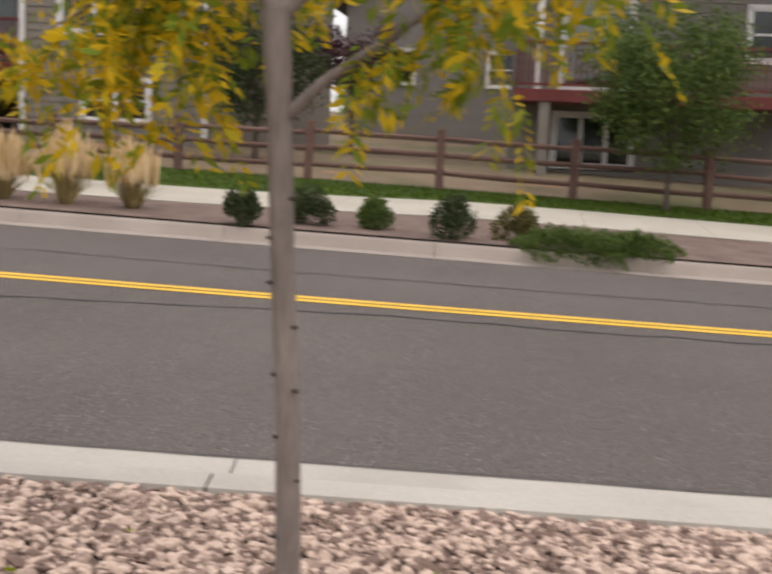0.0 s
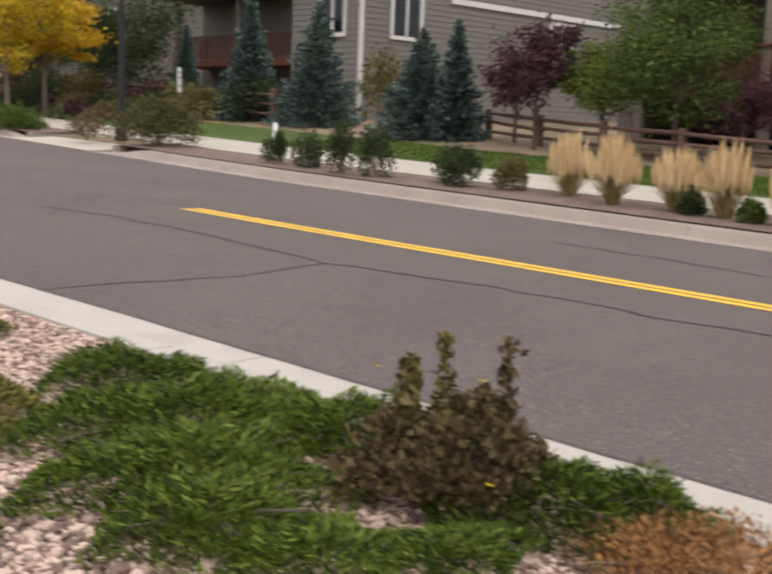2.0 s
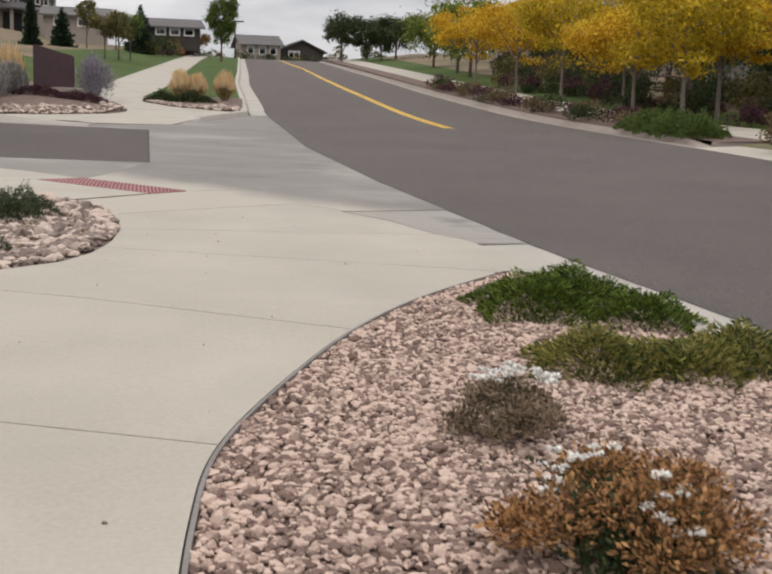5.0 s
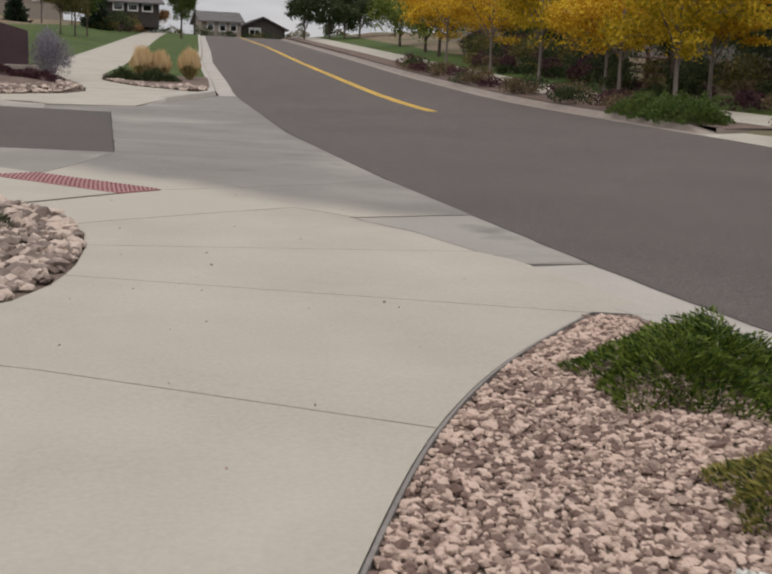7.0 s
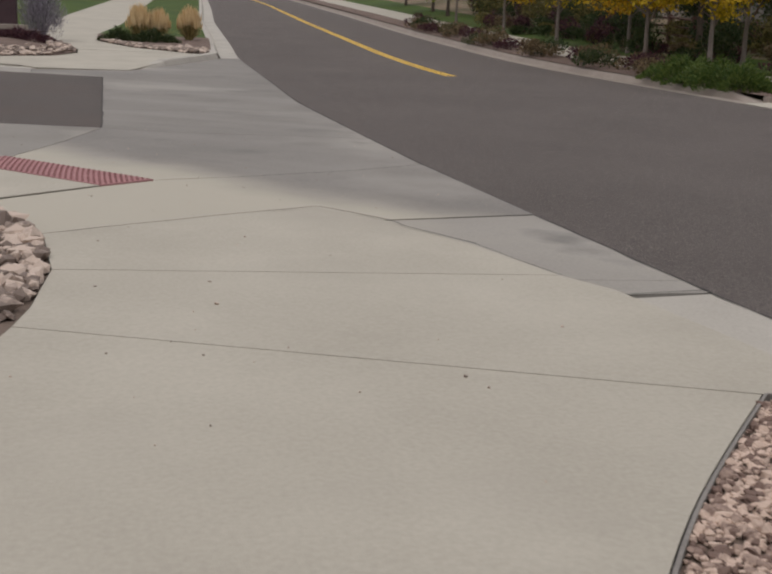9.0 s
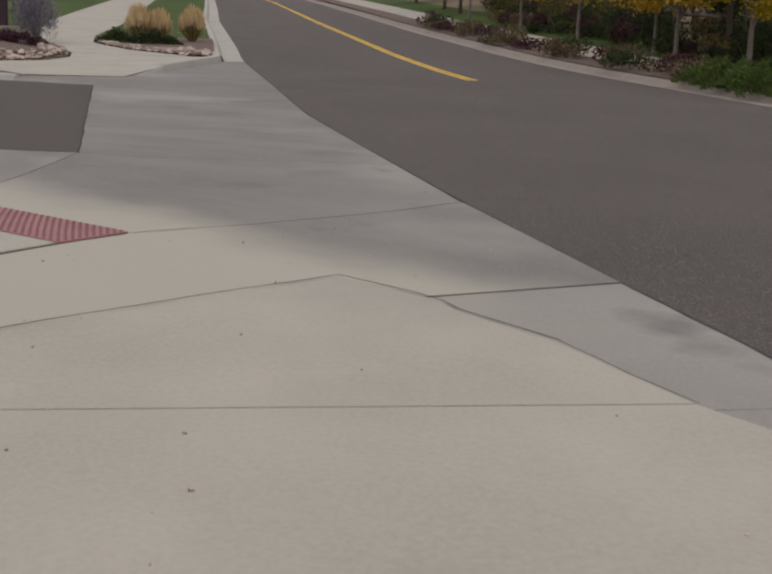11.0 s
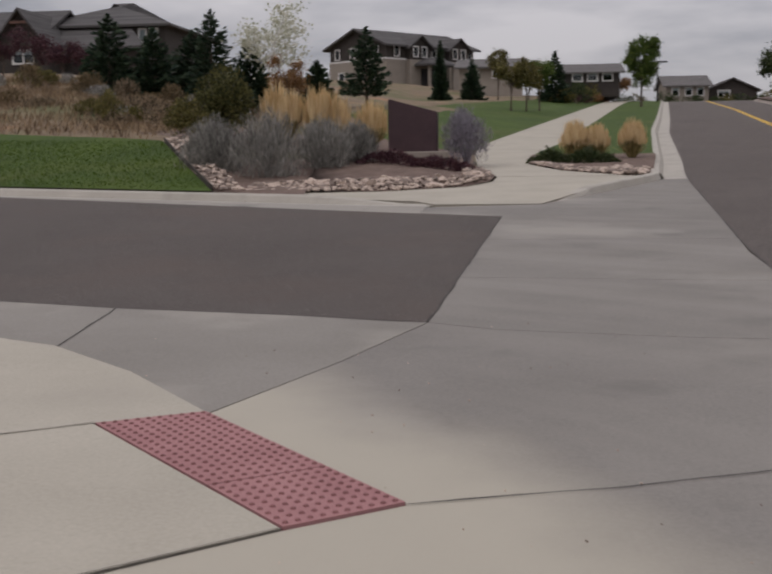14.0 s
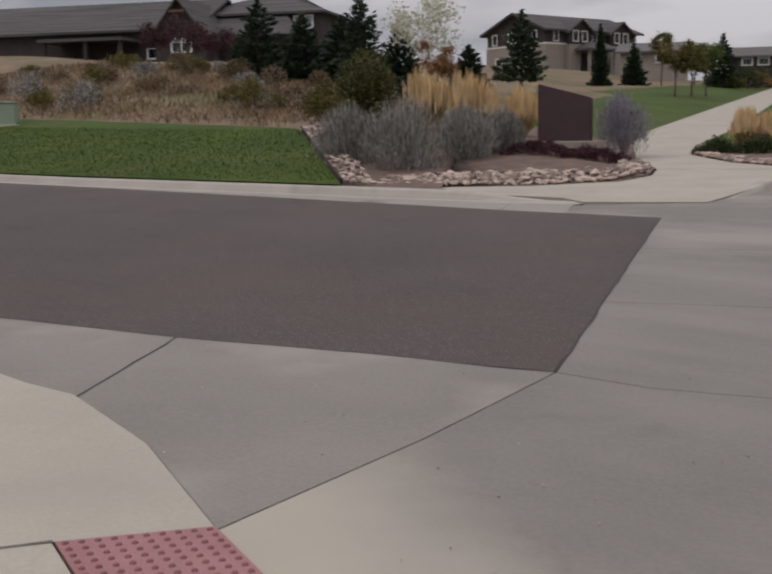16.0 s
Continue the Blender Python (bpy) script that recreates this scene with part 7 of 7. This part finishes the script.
part("plinth", box(-0.85, -0.28, -0.2, 0.85, 0.28, 0.24, 0.02), M_STUCCO, sg, "pale stone plinth")

# street furniture
lp = thing("street_lamp", "tall black steel lamp post by the far sidewalk", "street lamp", pose(15.5, 16.1, L(15.5, 16.1)))
part("pole", tubes_mesh("pole", [([(0, 0, -0.1), (0, 0, 0.6), (0, 0, 3), (0, 0, 6.2)], [0.085, 0.08, 0.065, 0.05], 12)], M_BLACK), None, lp)
part("base_cover", tubes_mesh("base_cover", [([(0, 0, -0.05), (0, 0, 0.35), (0, 0, 0.4)], [0.15, 0.13, 0.09], 12)], M_BLACK), None, lp)
part("lamp_head", box(-0.75, -0.14, 6.15, 0.05, 0.14, 6.3, 0.03), M_BLACK, lp)
lf = thing("street_lamp", "distant black lamp post at the crest", "street lamp", pose(15.75, 128, L(15.75, 128)))
part("pole", tubes_mesh("pole", [([(0, 0, -0.1), (0, 0, 2), (0, 0, 4.2)], [0.09, 0.08, 0.06], 10)], M_BLACK), None, lf)
part("lamp_head", box(-0.1, -0.15, 4.1, 1.0, 0.15, 4.25, 0.03), M_BLACK, lf)
ws = thing("small_sign", "small white notice sign on a post by the fence", "sign", pose(19.03, 18.92, L(19.03, 18.92), 0, 0, 40))
part("post", box(-0.03, 0.01, -0.1, 0.03, 0.05, 1.7), M_FENCE, ws)
part("plate", box(-0.17, -0.015, 1.05, 0.17, 0.005, 1.72, 0.004), M_WHITE, ws, "white plate with dark print")
for zq in (1.55, 1.42, 1.2):
    part("print_bar", box(-0.1, -0.019, zq, 0.1, -0.015, zq + 0.05), M_DARKTEXT, ws)
wp = thing("marker_post", "short white marker post in the lawn", "post", pose(16.9, 12.1, L(16.9, 12.1)))
part("post_body", tubes_mesh("post_body", [([(0, 0, -0.1), (0, 0, 0.55), (0, 0, 0.6)], [0.05, 0.05, 0.03], 10)], M_WHITE), None, wp)

# meadow growth on the bank
mr = np.random.default_rng(17)
mx = mr.uniform(-46, -7.8, 52000)
my = mr.uniform(32, 66, 52000)
ok = (my - street_far(mx) > 7.0 * (1.0 + 0.55 * np.clip((-mx - 8) / 46, 0, 1) ** 0.6) + 0.4) & (mx < path_left(my) - 9)
mx, my = mx[ok], my[ok]
mz = np.array([ground_z(a, b) + 0.35 * noise.noise((a * 0.11, b * 0.11, 0)) * (b - street_far(a) > 13) for a, b in zip(mx, my)])
tall = 0.06 + 0.26 * np.clip([noise.noise((a * 0.35, b * 0.35, 3.0)) for a, b in zip(mx, my)], 0, 1)
mp_ = np.stack([mx, my, mz + tall * 0.8], 1)
tagged(new("meadow_grass", array_mesh("meadow_grass", *leaves(mr, mp_, 0.34, 0.03, np.tile((0, 0, 1.0), (len(mp_), 1)), 0.6), leafy("dry_grass_stalks", (0.12, 0.08, 0.05), (0.32, 0.23, 0.14), 0.2))),
       "dry tan and russet meadow grass on the bank", "meadow", kind="stuff")
for i in range(48):
    x = mr.uniform(-32, -9.5)
    y = mr.uniform(40, 60) + (-x - 10) * 0.2
    shrub("meadow_shrub", "dry grey-brown rabbitbrush on the bank", "shrub", x, y, ground_z(x, y), mr.uniform(0.5, 0.9), 0.8, mr.uniform(0.35, 1.05), (M_BROWNSHRUB, M_OLIVE, M_SAGE, M_YARROW)[i % 4], 460 + i, 1300, 0.10, 0.35, 6, 1.2, 14, group="rabbitbrush on the bank")

# short blades over the street lawn, to roughen it
gr = np.random.default_rng(23)
bx_, bb_ = gr.uniform(-30, -4, 42000), gr.uniform(0.2, 6.9, 42000)
by_ = street_far(bx_) + bb_
keep_ = bx_ < np.interp(bb_, [0, 7.0], [-3.75, -7.45])
bx_, by_ = bx_[keep_], by_[keep_]
bz_ = land(bx_, by_) + 0.03
tagged(new("lawn_grass", array_mesh("lawn_grass", *leaves(gr, np.stack([bx_, by_, bz_], 1), 0.06, 0.012, np.tile((0, 0, 0.9), (len(bx_), 1)), 0.6), M_LAWNBLADE)), "short green lawn blades", "grass", kind="stuff")
ex_y = gr.uniform(-14, 14, 30000)
ex_u = walk_off(ex_y) + 2.36
ex_x = road_right(ex_y) + ex_u + gr.uniform(0, 1, 30000) * (7.9 - ex_u)
tagged(new("lawn_grass", array_mesh("lawn_grass", *leaves(gr, np.stack([ex_x, ex_y, land(ex_x, ex_y) + 0.025], 1), 0.06, 0.014, np.tile((0, 0, 0.9), (30000, 1)), 0.6), M_LAWNBLADE)), "short green verge blades", "grass", kind="stuff")

# tactile plate
mat_root = thing("tactile_plate", "red tactile paving plate with raised domes at the ramp", "tactile paving", pose(D[0], D[1], float(base(D[1]))))
for fa, fb in ((0.0, 0.667), (0.667, 1.0)):
    def mix2(p, q, u):
        return (p[0] + (q[0] - p[0]) * u, p[1] + (q[1] - p[1]) * u)
    plate = inset([mix2(A, B, fa), mix2(A, B, fb), mix2(D, C, fb), mix2(D, C, fa)], 0.005)
    bm = bmesh.new()
    tp_ = [bm.verts.new((x - D[0], y - D[1], float(base(y) - base(D[1])) + 0.024)) for x, y in plate]
    lo_ = [bm.verts.new((q.co.x, q.co.y, q.co.z - 0.03)) for q in tp_]
    bm.faces.new(tp_)
    for i in range(4):
        bm.faces.new((tp_[(i + 1) % 4], tp_[i], lo_[i], lo_[(i + 1) % 4]))
    bmesh.ops.recalc_face_normals(bm, faces=bm.faces[:])
    part("plate", bm, M_MAT, mat_root)
dome = bmesh.new()
bmesh.ops.create_cone(dome, cap_ends=True, segments=8, radius1=0.0135, radius2=0.008, depth=0.008)
dome_me = bm_mesh("dome", dome, M_DOME)
vd, vc, va, vb = Vector((0, 0)), Vector((C[0] - D[0], C[1] - D[1])), Vector((A[0] - D[0], A[1] - D[1])), Vector((B[0] - D[0], B[1] - D[1]))
for i in range(29):
    for j in range(10):
        u, w = (i + 0.6) / 29.2, (j + 0.6) / 10.2
        p = (vd * (1 - u) + vc * u) * (1 - w) + (va * (1 - u) + vb * u) * w
        part("dome", dome_me, None, mat_root, m=pose(p.x, p.y, float(base(p.y + D[1]) - base(D[1])) + 0.028))

# ---- litter ----
lr2 = np.random.default_rng(41)
lit = np.array([(lr2.uniform(2.3, 3.9), lr2.uniform(-9.0, -6.9)) for k in range(16)])
lit_p = np.array([(x, y, near_bed_height(x, y) + 0.022) for x, y in lit])
tagged(new("fallen_leaves", array_mesh("fallen_leaves", *leaves(lr2, lit_p, 0.05, 0.02, np.stack([lr2.normal(size=16), lr2.normal(size=16), np.zeros(16)], 1), 0.2), M_NEARLEAF)), "yellow fallen leaflets on the gravel", "leaves", kind="stuff")
peb = scatter(lr2, 90, -0.7, 3.6, -4.0, 6.2, lambda x, y: max(float(left_x(y)), -0.7) + 0.1 < x < (float(bed_x(y)) - 0.06 if y < 2.3 else 3.3))
tagged(new("loose_pebbles", stones("loose_pebbles", lr2, peb, 0.006, lambda x, y: float(base(y)) + walk_lift(x, y), M_COBBLE, 0.7)), "stray pebbles on the concrete walk", "pebbles", kind="stuff")
peb2 = scatter(lr2, 110, -1.0, 4.2, 6.4, 12.0, lambda x, y: x > 0.8 + 0.4 * (8 - y) if y < 8 else x > -0.8)
tagged(new("loose_pebbles", stones("loose_pebbles", lr2, peb2, 0.004, lambda x, y: float(base(y)) + 0.014, M_ROCK, 0.7)), "fine grit on the concrete apron", "grit", kind="stuff")

gb = thing("utility_box", "sage green steel utility cabinet on the lawn", "utility box", pose(-19.9, 39.2, L(-19.9, 39.2), 0, 0, 20))
part("cabinet", box(-0.5, -0.35, -0.05, 0.5, 0.35, 0.72, 0.02), M_GREENBOX, gb)
part("lid", box(-0.53, -0.38, 0.72, 0.53, 0.38, 0.78, 0.015), M_GREENBOX, gb)
part("pad", box(-0.65, -0.5, -0.15, 0.65, 0.5, 0.03, 0.01), M_CONC, gb, "concrete pad")
